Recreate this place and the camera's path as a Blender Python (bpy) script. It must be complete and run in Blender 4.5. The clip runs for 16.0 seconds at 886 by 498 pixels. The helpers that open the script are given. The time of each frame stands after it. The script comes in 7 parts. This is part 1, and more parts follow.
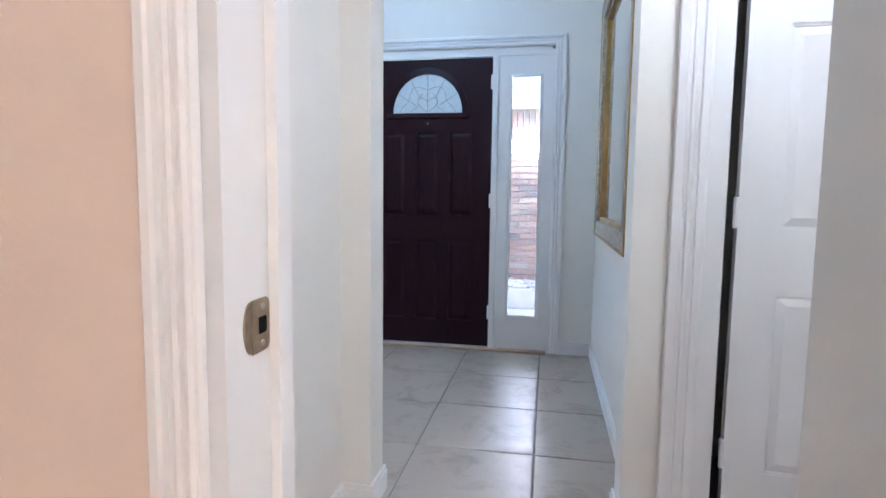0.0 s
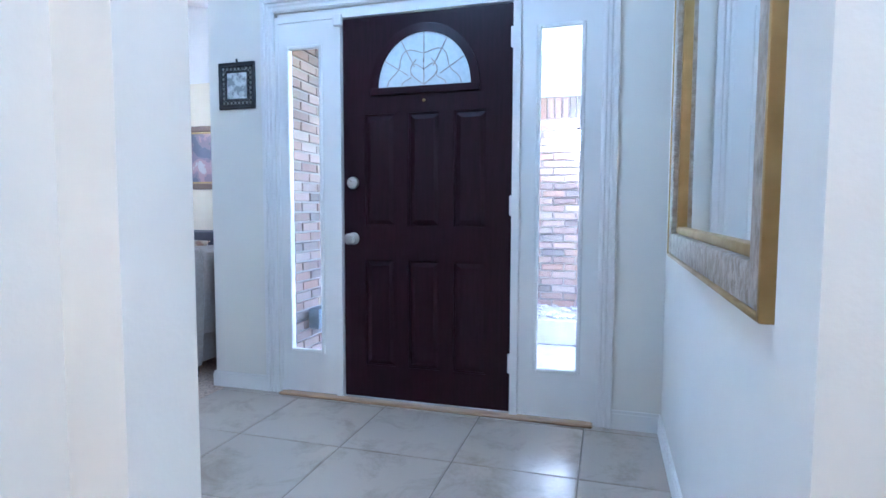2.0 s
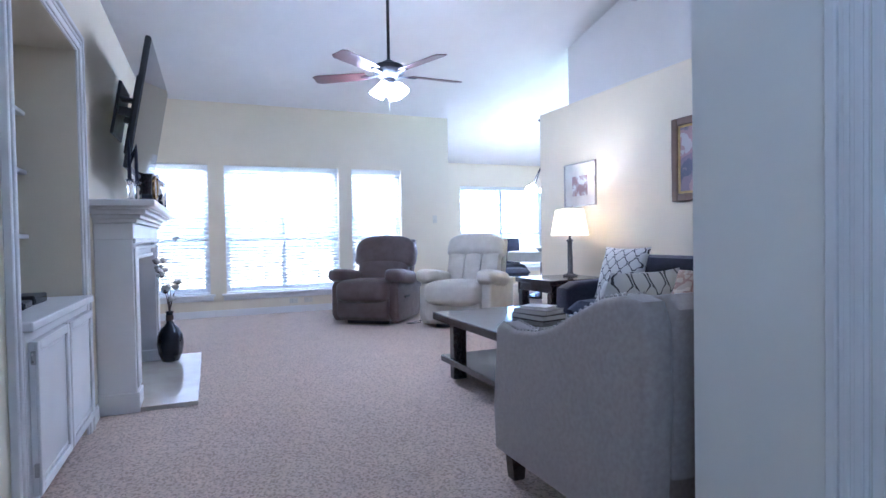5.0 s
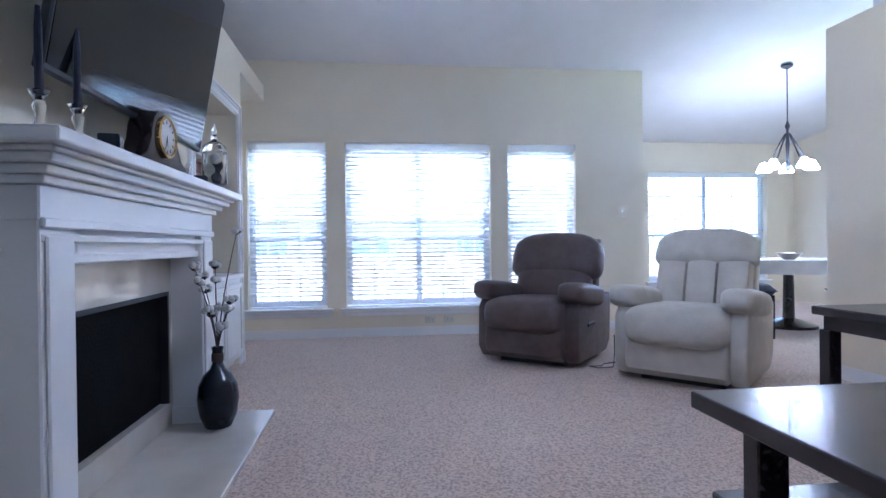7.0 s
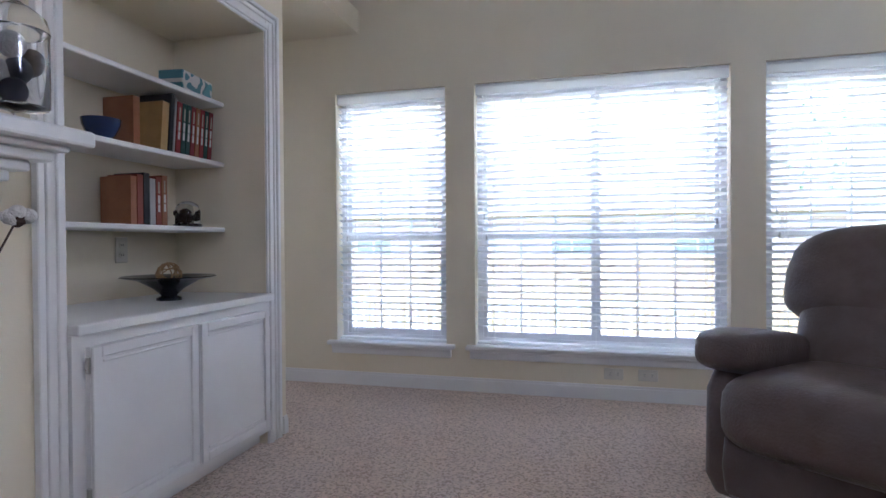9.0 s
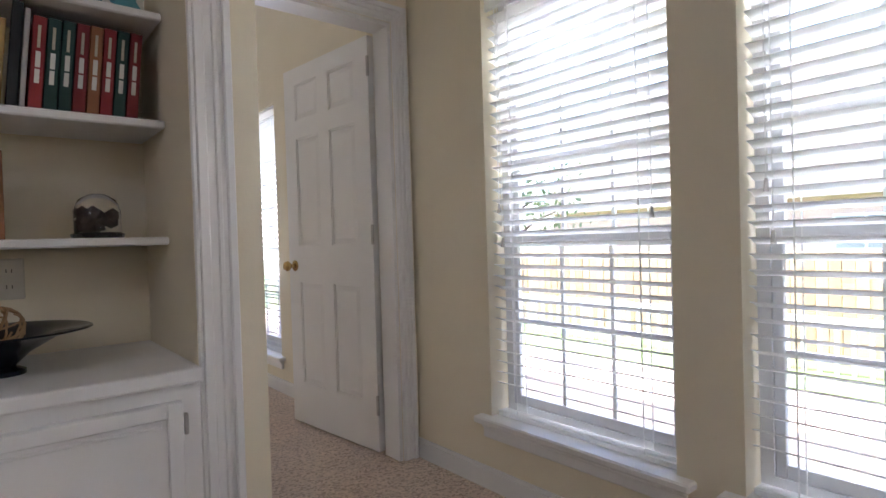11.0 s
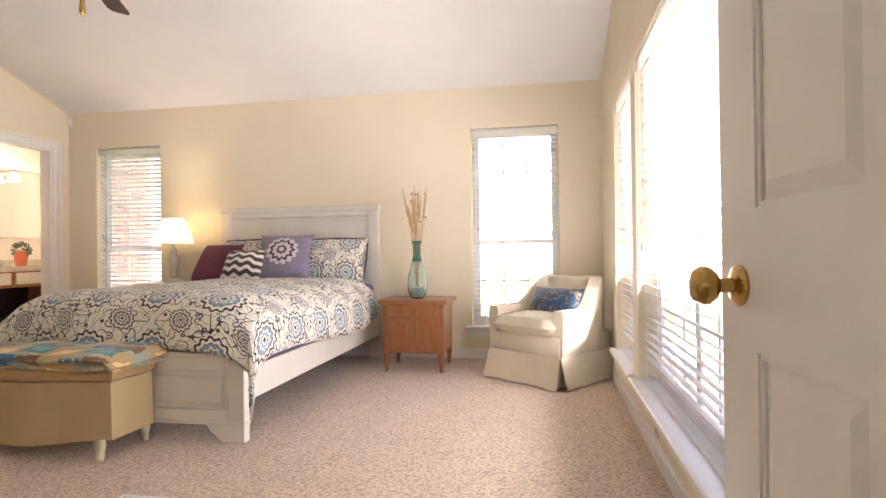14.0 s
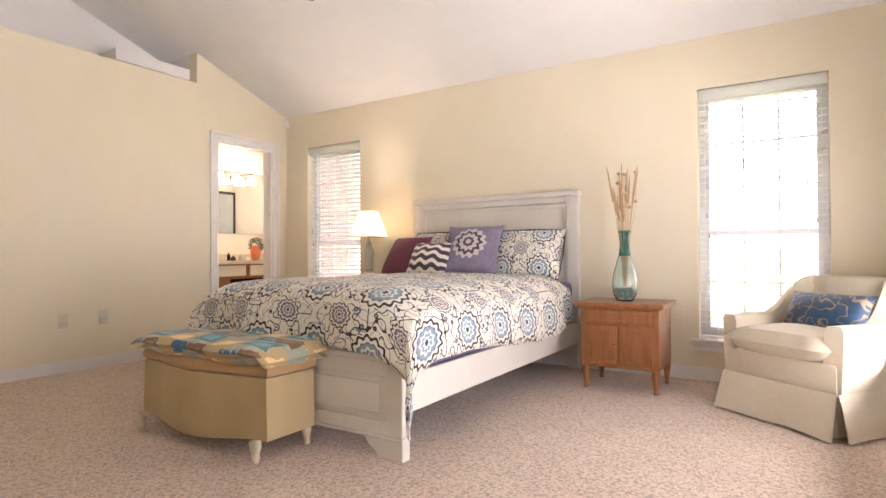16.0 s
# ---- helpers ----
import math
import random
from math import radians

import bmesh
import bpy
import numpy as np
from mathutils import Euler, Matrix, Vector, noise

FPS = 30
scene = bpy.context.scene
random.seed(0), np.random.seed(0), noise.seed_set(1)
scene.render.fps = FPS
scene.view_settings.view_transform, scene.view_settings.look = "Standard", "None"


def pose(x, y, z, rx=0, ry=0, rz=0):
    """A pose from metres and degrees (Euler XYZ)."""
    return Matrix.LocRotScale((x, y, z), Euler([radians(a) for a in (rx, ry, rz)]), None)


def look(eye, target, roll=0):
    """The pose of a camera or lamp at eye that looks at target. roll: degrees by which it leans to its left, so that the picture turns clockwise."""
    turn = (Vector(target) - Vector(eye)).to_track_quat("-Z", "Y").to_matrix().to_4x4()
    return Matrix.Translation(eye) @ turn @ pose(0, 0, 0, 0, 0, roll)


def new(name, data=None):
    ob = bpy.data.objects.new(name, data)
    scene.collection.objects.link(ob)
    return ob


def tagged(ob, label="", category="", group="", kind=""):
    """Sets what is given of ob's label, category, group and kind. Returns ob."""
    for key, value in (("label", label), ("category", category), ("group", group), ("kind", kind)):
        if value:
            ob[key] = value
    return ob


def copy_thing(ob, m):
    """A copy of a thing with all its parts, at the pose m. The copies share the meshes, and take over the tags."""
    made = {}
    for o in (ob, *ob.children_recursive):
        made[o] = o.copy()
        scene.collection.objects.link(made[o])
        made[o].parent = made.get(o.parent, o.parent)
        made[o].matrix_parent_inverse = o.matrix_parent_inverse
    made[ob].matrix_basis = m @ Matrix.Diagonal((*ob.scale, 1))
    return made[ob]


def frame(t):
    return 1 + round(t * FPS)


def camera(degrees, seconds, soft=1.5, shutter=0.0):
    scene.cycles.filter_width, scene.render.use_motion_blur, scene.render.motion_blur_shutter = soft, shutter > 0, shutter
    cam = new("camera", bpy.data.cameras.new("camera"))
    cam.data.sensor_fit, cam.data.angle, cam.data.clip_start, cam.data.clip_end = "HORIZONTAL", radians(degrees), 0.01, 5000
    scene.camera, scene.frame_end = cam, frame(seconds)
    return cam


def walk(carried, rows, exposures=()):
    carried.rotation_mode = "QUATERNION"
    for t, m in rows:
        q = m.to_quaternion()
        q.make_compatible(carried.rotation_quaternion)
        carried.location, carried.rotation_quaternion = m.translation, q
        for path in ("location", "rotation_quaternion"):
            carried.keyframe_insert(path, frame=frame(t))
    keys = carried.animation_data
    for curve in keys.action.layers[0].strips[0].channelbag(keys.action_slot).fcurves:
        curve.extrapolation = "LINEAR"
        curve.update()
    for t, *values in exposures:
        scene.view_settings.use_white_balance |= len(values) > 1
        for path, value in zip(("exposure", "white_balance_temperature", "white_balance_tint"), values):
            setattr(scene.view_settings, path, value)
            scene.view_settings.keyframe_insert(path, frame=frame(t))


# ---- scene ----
cam = camera(77.0, 16.0)
PATH = [
    (0, (0.008, 0.016, 1.098), (-0.358, 1.973, 0.910), 0.7),
    (0.5, (-0.012, 0.219, 1.038), (-0.210, 2.201, 0.865), 0.7),
    (1, (0.007, 0.517, 1.035), (-0.190, 2.501, 0.883), 0.4),
    (1.5, (0.014, 0.865, 1.043), (-0.292, 2.836, 0.891), 0.2),
    (2, (0.066, 1.196, 1.049), (-0.497, 3.109, 0.909), 0.2),
    (2.5, (0.113, 1.472, 1.059), (-0.796, 3.249, 0.929), 0),
    (3, (0.124, 1.764, 1.045), (-1.063, 3.372, 0.972), -0.2),
    (3.5, (-0.040, 2.064, 1.033), (-1.420, 3.511, 0.978), -0.3),
    (4, (-0.226, 2.311, 1.033), (-1.815, 3.524, 0.976), -0.7),
    (4.5, (-0.564, 2.530, 1.042), (-2.305, 3.513, 0.986), -0.8),
    (5, (-1.045, 2.771, 1.005), (-2.890, 3.541, 0.962), -1),
    (7.5, (-3.684, 3.339, 0.938), (-5.681, 3.455, 0.929), -0.5),
    (8, (-4.228, 3.454, 0.934), (-6.227, 3.407, 0.931), -0.4),
    (10.5, (-6.998, 3.788, 1.040), (-8.507, 2.477, 0.996), -1.4),
    (11, (-7.401, 3.603, 1.023), (-8.671, 2.058, 0.991), -1.7),
    (11.5, (-7.760, 3.305, 1.015), (-8.803, 1.598, 0.984), -1.3),
    (12, (-8.070, 2.950, 0.985), (-8.825, 1.098, 0.969), -1),
    (12.5, (-8.295, 2.570, 0.972), (-8.781, 0.630, 0.961), -1.1),
    (13, (-8.430, 2.185, 0.961), (-8.615, 0.194, 0.962), -0.9),
    (13.5, (-8.460, 1.830, 0.960), (-8.371, -0.168, 0.967), -0.7),
    (14, (-8.485, 1.500, 0.955), (-8.120, -0.466, 0.968), -0.7),
    (14.5, (-8.466, 1.245, 0.940), (-7.853, -0.659, 0.959), -0.5),
    (15, (-8.405, 1.060, 0.918), (-7.618, -0.778, 0.941), -0.4),
    (15.5, (-8.386, 0.940, 0.905), (-7.445, -0.825, 0.930), -0.3),
    (16, (-8.400, 0.840, 0.892), (-7.333, -0.852, 0.916), -0.3),
]
EXPOSURES = [
    (0.0, 4.7, 4800, 16), (1.5, 5.0, 4400, 14), (2.4, 5.05, 4300, 15), (3.0, 4.65, 4150, 16), (4.0, 4.5, 4250, 18), (5.0, 4.15, 4400, 20),
    (7.5, 3.55, 4450, 20), (8.2, 3.5, 4600, 20), (10.3, 2.95, 5600, 20), (11.0, 3.05, 5750, 20), (11.5, 3.3, 5900, 20), (12.5, 3.75, 6350, 22),
    (13.5, 3.8, 6950, 24), (14.5, 3.35, 6950, 26), (16.0, 3.67, 6800, 26),
]
walk(cam, [(t, look(eye, target, roll)) for t, eye, target, roll in PATH], EXPOSURES)


# ---- light ----
world = bpy.data.worlds.new("sky")
scene.world = world
world.use_nodes = True
wn = world.node_tree.nodes
sky = wn.new("ShaderNodeTexSky")
sky.sky_type, sky.sun_disc = "NISHITA", False
sky.sun_elevation, sky.sun_rotation = radians(60), radians(161.6)
sky.air_density, sky.dust_density = 1.0, 2.0
world.node_tree.links.new(sky.outputs[0], wn["Background"].inputs[0])
wn["Background"].inputs[1].default_value = 0.15
sun = new("sun", bpy.data.lights.new("sun", "SUN"))
sun.data.energy, sun.data.angle, sun.data.color = 4.5, radians(0.6), (1, 0.95, 0.87)
sun.matrix_world = look((6, -18, 33), (0, 0, 0))


def bulb(name, place, watts, colour, radius=0.04):
    lamp = new(name, bpy.data.lights.new(name, "POINT"))
    lamp.data.energy, lamp.data.color, lamp.data.shadow_soft_size = watts, colour, radius
    lamp.location = place
    return lamp


# ---- materials ----
def nodes_of(name):
    m = bpy.data.materials.new(name)
    m.use_nodes = True
    t = m.node_tree
    return m, t, t.nodes["Principled BSDF"]


def mat(name, c1, c2=None, rough=0.6, metal=0.0, scale=6.0, bump=0.0, bscale=80.0, stain=0.12, coat=0.0, stretch=(1, 1, 1), sheen=0.0):
    """Base colour between two tones by noise, a larger stain on top, fine relief."""
    m, t, b = nodes_of(name)
    c2 = c2 or tuple(min(1, v * 0.86) for v in c1)
    N, L = t.nodes.new, t.links.new
    tc, mp = N("ShaderNodeTexCoord"), N("ShaderNodeMapping")
    mp.inputs["Scale"].default_value = stretch
    L(tc.outputs["Object"], mp.inputs[0])
    n1, n2 = N("ShaderNodeTexNoise"), N("ShaderNodeTexNoise")
    n1.inputs["Scale"].default_value, n1.inputs["Detail"].default_value = scale, 5
    n2.inputs["Scale"].default_value, n2.inputs["Detail"].default_value = scale * 0.13 + 0.3, 3
    mix, dark = N("ShaderNodeMix"), N("ShaderNodeMix")
    mix.data_type = dark.data_type = "RGBA"
    mix.inputs[6].default_value, mix.inputs[7].default_value = (*c1, 1), (*c2, 1)
    ramp = N("ShaderNodeMapRange")
    ramp.inputs[1].default_value, ramp.inputs[2].default_value = 0.35, 0.65
    L(mp.outputs[0], n1.inputs[0]), L(tc.outputs["Object"], n2.inputs[0])
    L(n1.outputs[0], ramp.inputs[0]), L(ramp.outputs[0], mix.inputs[0])
    dark.blend_type = "MULTIPLY"
    dark.inputs[7].default_value = (1 - stain, 1 - stain, 1 - stain * 1.1, 1)
    L(n2.outputs[0], dark.inputs[0]), L(mix.outputs[2], dark.inputs[6])
    L(dark.outputs[2], b.inputs["Base Color"])
    b.inputs["Roughness"].default_value, b.inputs["Metallic"].default_value = rough, metal
    b.inputs["Coat Weight"].default_value = coat
    b.inputs["Sheen Weight"].default_value = sheen
    if rough > 0.15:
        rr = N("ShaderNodeMapRange")
        rr.inputs[3].default_value, rr.inputs[4].default_value = max(0.05, rough - 0.08), min(1, rough + 0.08)
        L(n1.outputs[0], rr.inputs[0]), L(rr.outputs[0], b.inputs["Roughness"])
    if bump:
        n3, bp = N("ShaderNodeTexNoise"), N("ShaderNodeBump")
        n3.inputs["Scale"].default_value, n3.inputs["Detail"].default_value = bscale, 4
        bp.inputs["Strength"].default_value, bp.inputs["Distance"].default_value = min(1, bump), 0.01
        L(mp.outputs[0], n3.inputs[0]), L(n3.outputs[0], bp.inputs["Height"]), L(bp.outputs[0], b.inputs["Normal"])
    return m


def glow(name, colour, strength):
    m, t, b = nodes_of(name)
    b.inputs["Base Color"].default_value = (*colour, 1)
    b.inputs["Emission Color"].default_value = (*colour, 1)
    b.inputs["Emission Strength"].default_value = strength
    return m


def clear(name, tint=(1, 1, 1), rough=0.0, ior=1.45):
    m, t, b = nodes_of(name)
    b.inputs["Base Color"].default_value = (*tint, 1)
    b.inputs["Transmission Weight"].default_value, b.inputs["Roughness"].default_value, b.inputs["IOR"].default_value = 1, rough, ior
    return m


def cloth_shade(name, colour):
    m, t, b = nodes_of(name)
    N, L = t.nodes.new, t.links.new
    tr, df, ms = N("ShaderNodeBsdfTranslucent"), N("ShaderNodeBsdfDiffuse"), N("ShaderNodeMixShader")
    tr.inputs[0].default_value = df.inputs[0].default_value = (*colour, 1)
    ms.inputs[0].default_value = 0.6
    L(df.outputs[0], ms.inputs[1]), L(tr.outputs[0], ms.inputs[2]), L(ms.outputs[0], t.nodes["Material Output"].inputs[0])
    return m


def carpet_mat(name, c1, c2, c3):
    """Cut-pile carpet: tufts of three tones, traffic shading, deep relief."""
    m, t, b = nodes_of(name)
    N, L = t.nodes.new, t.links.new
    tc = N("ShaderNodeTexCoord")
    v, n, big, tuft = N("ShaderNodeTexNoise"), N("ShaderNodeTexNoise"), N("ShaderNodeTexNoise"), N("ShaderNodeTexVoronoi")
    v.inputs["Scale"].default_value, v.inputs["Detail"].default_value = 150, 3
    n.inputs["Scale"].default_value, n.inputs["Detail"].default_value = 55, 4
    big.inputs["Scale"].default_value, big.inputs["Detail"].default_value = 5.0, 5
    tuft.inputs["Scale"].default_value = 115
    for q in (v, n, big, tuft):
        L(tc.outputs["Object"], q.inputs[0])
    sp, half, both = N("ShaderNodeSeparateColor"), N("ShaderNodeMath"), N("ShaderNodeMath")
    half.operation, both.operation = "MULTIPLY", "MULTIPLY_ADD"
    half.inputs[1].default_value, both.inputs[1].default_value = 0.62, 0.38
    L(tuft.outputs["Color"], sp.inputs[0]), L(n.outputs[0], half.inputs[0]), L(sp.outputs[0], both.inputs[0]), L(half.outputs[0], both.inputs[2])
    cr = N("ShaderNodeValToRGB")
    cr.color_ramp.elements[0].color, cr.color_ramp.elements[0].position = (*c3, 1), 0.34
    cr.color_ramp.elements[1].color, cr.color_ramp.elements[1].position = (*c1, 1), 0.66
    e = cr.color_ramp.elements.new(0.46)
    e.color = (*c2, 1)
    L(both.outputs[0], cr.inputs[0])
    mx = N("ShaderNodeMix")
    mx.data_type, mx.blend_type = "RGBA", "MULTIPLY"
    mx.inputs[7].default_value = (0.80, 0.79, 0.78, 1)
    L(big.outputs[0], mx.inputs[0]), L(cr.outputs[0], mx.inputs[6]), L(mx.outputs[2], b.inputs["Base Color"])
    ad, bp = N("ShaderNodeMath"), N("ShaderNodeBump")
    L(v.outputs[0], ad.inputs[0])
    ad.inputs[1].default_value = 0.0
    bp.inputs["Strength"].default_value, bp.inputs["Distance"].default_value = 0.5, 0.008
    L(ad.outputs[0], bp.inputs["Height"]), L(bp.outputs[0], b.inputs["Normal"])
    b.inputs["Roughness"].default_value, b.inputs["Sheen Weight"].default_value = 0.95, 0.25
    b.inputs["Specular IOR Level"].default_value = 0.1
    return m


def piece_mat(name, stops, rough=0.7, bump=0.3, bscale=40, veins=0.0):
    """One tone a piece, by the object's own random number, with grain over it."""
    m, t, b = nodes_of(name)
    N, L = t.nodes.new, t.links.new
    oi, geo, cr, tc = N("ShaderNodeObjectInfo"), N("ShaderNodeNewGeometry"), N("ShaderNodeValToRGB"), N("ShaderNodeTexCoord")
    add = N("ShaderNodeMath")
    fr = N("ShaderNodeMath")
    fr.operation = "FRACT"
    L(oi.outputs["Random"], add.inputs[0]), L(geo.outputs["Random Per Island"], add.inputs[1]), L(add.outputs[0], fr.inputs[0])
    el = cr.color_ramp.elements
    el[0].position, el[0].color = 0, (*stops[0], 1)
    el[1].position, el[1].color = 1, (*stops[-1], 1)
    for k, c in enumerate(stops[1:-1]):
        e = el.new((k + 1) / (len(stops) - 1))
        e.color = (*c, 1)
    L(fr.outputs[0], cr.inputs[0])
    n, n2, mx = N("ShaderNodeTexNoise"), N("ShaderNodeTexNoise"), N("ShaderNodeMix")
    n.inputs["Scale"].default_value, n.inputs["Detail"].default_value = bscale, 5
    n2.inputs["Scale"].default_value, n2.inputs["Detail"].default_value = 4, 12
    n2.inputs["Distortion"].default_value, n2.inputs["Roughness"].default_value = 0.5, 0.72
    L(tc.outputs["Object"], n.inputs[0])
    off = N("ShaderNodeVectorMath")
    L(tc.outputs["Object"], off.inputs[0]), L(oi.outputs["Location"], off.inputs[1]), L(off.outputs[0], n2.inputs[0])
    mx.data_type, mx.blend_type = "RGBA", "MULTIPLY"
    mr = N("ShaderNodeMapRange")
    mr.inputs[1].default_value, mr.inputs[2].default_value = (0.5, 0.66) if veins else (0.42, 0.7)
    mr.inputs[4].default_value = 0.75 if veins else 0.5
    L((n2 if veins else n).outputs[0], mr.inputs[0]), L(mr.outputs[0], mx.inputs[0])
    mx.inputs[7].default_value = (0.62, 0.57, 0.5, 1) if veins else (0.7, 0.68, 0.66, 1)
    L(cr.outputs[0], mx.inputs[6]), L(mx.outputs[2], b.inputs["Base Color"])
    bp = N("ShaderNodeBump")
    bp.inputs["Strength"].default_value, bp.inputs["Distance"].default_value = bump, 0.006
    L(n.outputs[0], bp.inputs["Height"]), L(bp.outputs[0], b.inputs["Normal"])
    b.inputs["Roughness"].default_value = rough
    return m


WALL = mat("cream wall paint", (0.80, 0.72, 0.55), (0.78, 0.70, 0.53), 0.75, scale=3, bump=0.06, bscale=120, stain=0.05)
HALL = mat("pale hall paint", (0.80, 0.77, 0.70), (0.78, 0.75, 0.68), 0.75, scale=3, bump=0.06, bscale=120, stain=0.05)
CEIL = mat("ceiling paint", (0.82, 0.80, 0.77), (0.80, 0.78, 0.75), 0.9, scale=4, bump=0.25, bscale=150, stain=0.04)
TRIM = mat("white trim paint", (0.82, 0.80, 0.77), (0.79, 0.77, 0.74), 0.38, scale=4, bump=0.03, bscale=30, stain=0.05)
CARPET = carpet_mat("beige carpet", (0.74, 0.58, 0.45), (0.60, 0.465, 0.36), (0.40, 0.295, 0.22))
TILE = piece_mat("stone tile", [(0.44, 0.38, 0.31), (0.48, 0.415, 0.34), (0.46, 0.395, 0.325)], 0.36, 0.05, 30, veins=1)
GROUT = mat("grout", (0.30, 0.26, 0.22), rough=0.9, bump=0.2)
BRICK = piece_mat("brick", [(0.29, 0.17, 0.12), (0.33, 0.23, 0.18), (0.38, 0.28, 0.23), (0.28, 0.18, 0.14), (0.15, 0.12, 0.11), (0.42, 0.33, 0.27)], 0.85, 0.6, 60)
MORTAR = mat("mortar", (0.46, 0.42, 0.38), rough=0.95, bump=0.5)
GLASS = clear("window glass")
BLIND = mat("white blind slats", (0.86, 0.85, 0.83), rough=0.45, scale=2, stain=0.04)
bt = BLIND.node_tree
thin, both = bt.nodes.new("ShaderNodeBsdfTranslucent"), bt.nodes.new("ShaderNodeMixShader")
thin.inputs[0].default_value, both.inputs[0].default_value = (0.92, 0.92, 0.90, 1), 0.65
bt.links.new(bt.nodes["Principled BSDF"].outputs[0], both.inputs[1]), bt.links.new(thin.outputs[0], both.inputs[2])
bt.links.new(both.outputs[0], bt.nodes["Material Output"].inputs[0])
SASH = mat("white window sash", (0.82, 0.82, 0.82), rough=0.4, scale=3, stain=0.06)
BRASS = mat("brass", (0.62, 0.42, 0.16), (0.5, 0.33, 0.12), 0.25, 1.0, scale=20)
STEEL = mat("satin nickel", (0.55, 0.53, 0.50), rough=0.3, metal=1.0, scale=20)
BLACK = mat("black metal", (0.02, 0.02, 0.022), rough=0.45, scale=15)
OUTLET = mat("ivory plastic", (0.70, 0.66, 0.55), rough=0.4, stain=0.02)


# ---- geometry helpers ----
def add_box(bm, lo, hi, bevel=0.0, seg=1):
    made = bmesh.ops.create_cube(bm, size=1, matrix=Matrix.Translation([(a + b) / 2 for a, b in zip(lo, hi)])
                                 @ Matrix.Diagonal((*[abs(b - a) for a, b in zip(lo, hi)], 1)))
    if bevel:
        edges = list({e for v in made["verts"] for e in v.link_edges})
        bmesh.ops.bevel(bm, geom=edges, offset=bevel, segments=seg, affect="EDGES", profile=0.5)
    return bm


def boxes(*spec, bevel=0.0, seg=1):
    bm = bmesh.new()
    for lo, hi in spec:
        add_box(bm, lo, hi, bevel, seg)
    return bm


def lathe(profile, steps=24, centre=(0, 0, 0), bm=None):
    """A body of revolution about z from pairs of radius and height."""
    bm = bm or bmesh.new()
    rings = []
    for r, z in profile:
        rings.append([bm.verts.new((centre[0] + r * math.cos(2 * math.pi * k / steps), centre[1] + r * math.sin(2 * math.pi * k / steps), centre[2] + z)) for k in range(steps)])
    for a, b in zip(rings, rings[1:]):
        for k in range(steps):
            bm.faces.new((a[k], a[(k + 1) % steps], b[(k + 1) % steps], b[k]))
    if profile[0][0] > 1e-4:
        bm.faces.new(list(reversed(rings[0])))
    if profile[-1][0] > 1e-4:
        bm.faces.new(rings[-1])
    return bm


def tube(points, radius, steps=8, bm=None, taper=1.0):
    bm = bm or bmesh.new()
    pts = [Vector(p) for p in points]
    rings = []
    for i, p in enumerate(pts):
        d = (pts[min(i + 1, len(pts) - 1)] - pts[max(i - 1, 0)]).normalized()
        q = d.to_track_quat("Z", "Y")
        r = radius * (1 + (taper - 1) * i / max(1, len(pts) - 1))
        rings.append([bm.verts.new(p + q @ Vector((r * math.cos(2 * math.pi * k / steps), r * math.sin(2 * math.pi * k / steps), 0))) for k in range(steps)])
    for a, b in zip(rings, rings[1:]):
        for k in range(steps):
            bm.faces.new((a[k], a[(k + 1) % steps], b[(k + 1) % steps], b[k]))
    bm.faces.new(list(reversed(rings[0]))), bm.faces.new(rings[-1])
    return bm


def prism(outline, lo, hi, axis="y", bevel=0.0, seg=2):
    """A flat outline pushed along an axis. Outline pairs: (x, z) for y, (y, z) for x, (x, y) for z."""
    bm = bmesh.new()
    at = {"y": lambda a, b, c: (a, c, b), "x": lambda a, b, c: (c, a, b), "z": lambda a, b, c: (a, b, c)}[axis]
    one = [bm.verts.new(at(a, b, lo)) for a, b in outline]
    two = [bm.verts.new(at(a, b, hi)) for a, b in outline]
    n = len(outline)
    f1, f2 = bm.faces.new(one), bm.faces.new(list(reversed(two)))
    for k in range(n):
        bm.faces.new((one[k], two[k], two[(k + 1) % n], one[(k + 1) % n]))
    bmesh.ops.recalc_face_normals(bm, faces=bm.faces)
    if bevel:
        bmesh.ops.bevel(bm, geom=list(f1.edges) + list(f2.edges), offset=bevel, segments=seg, affect="EDGES", profile=0.5)
    return bm


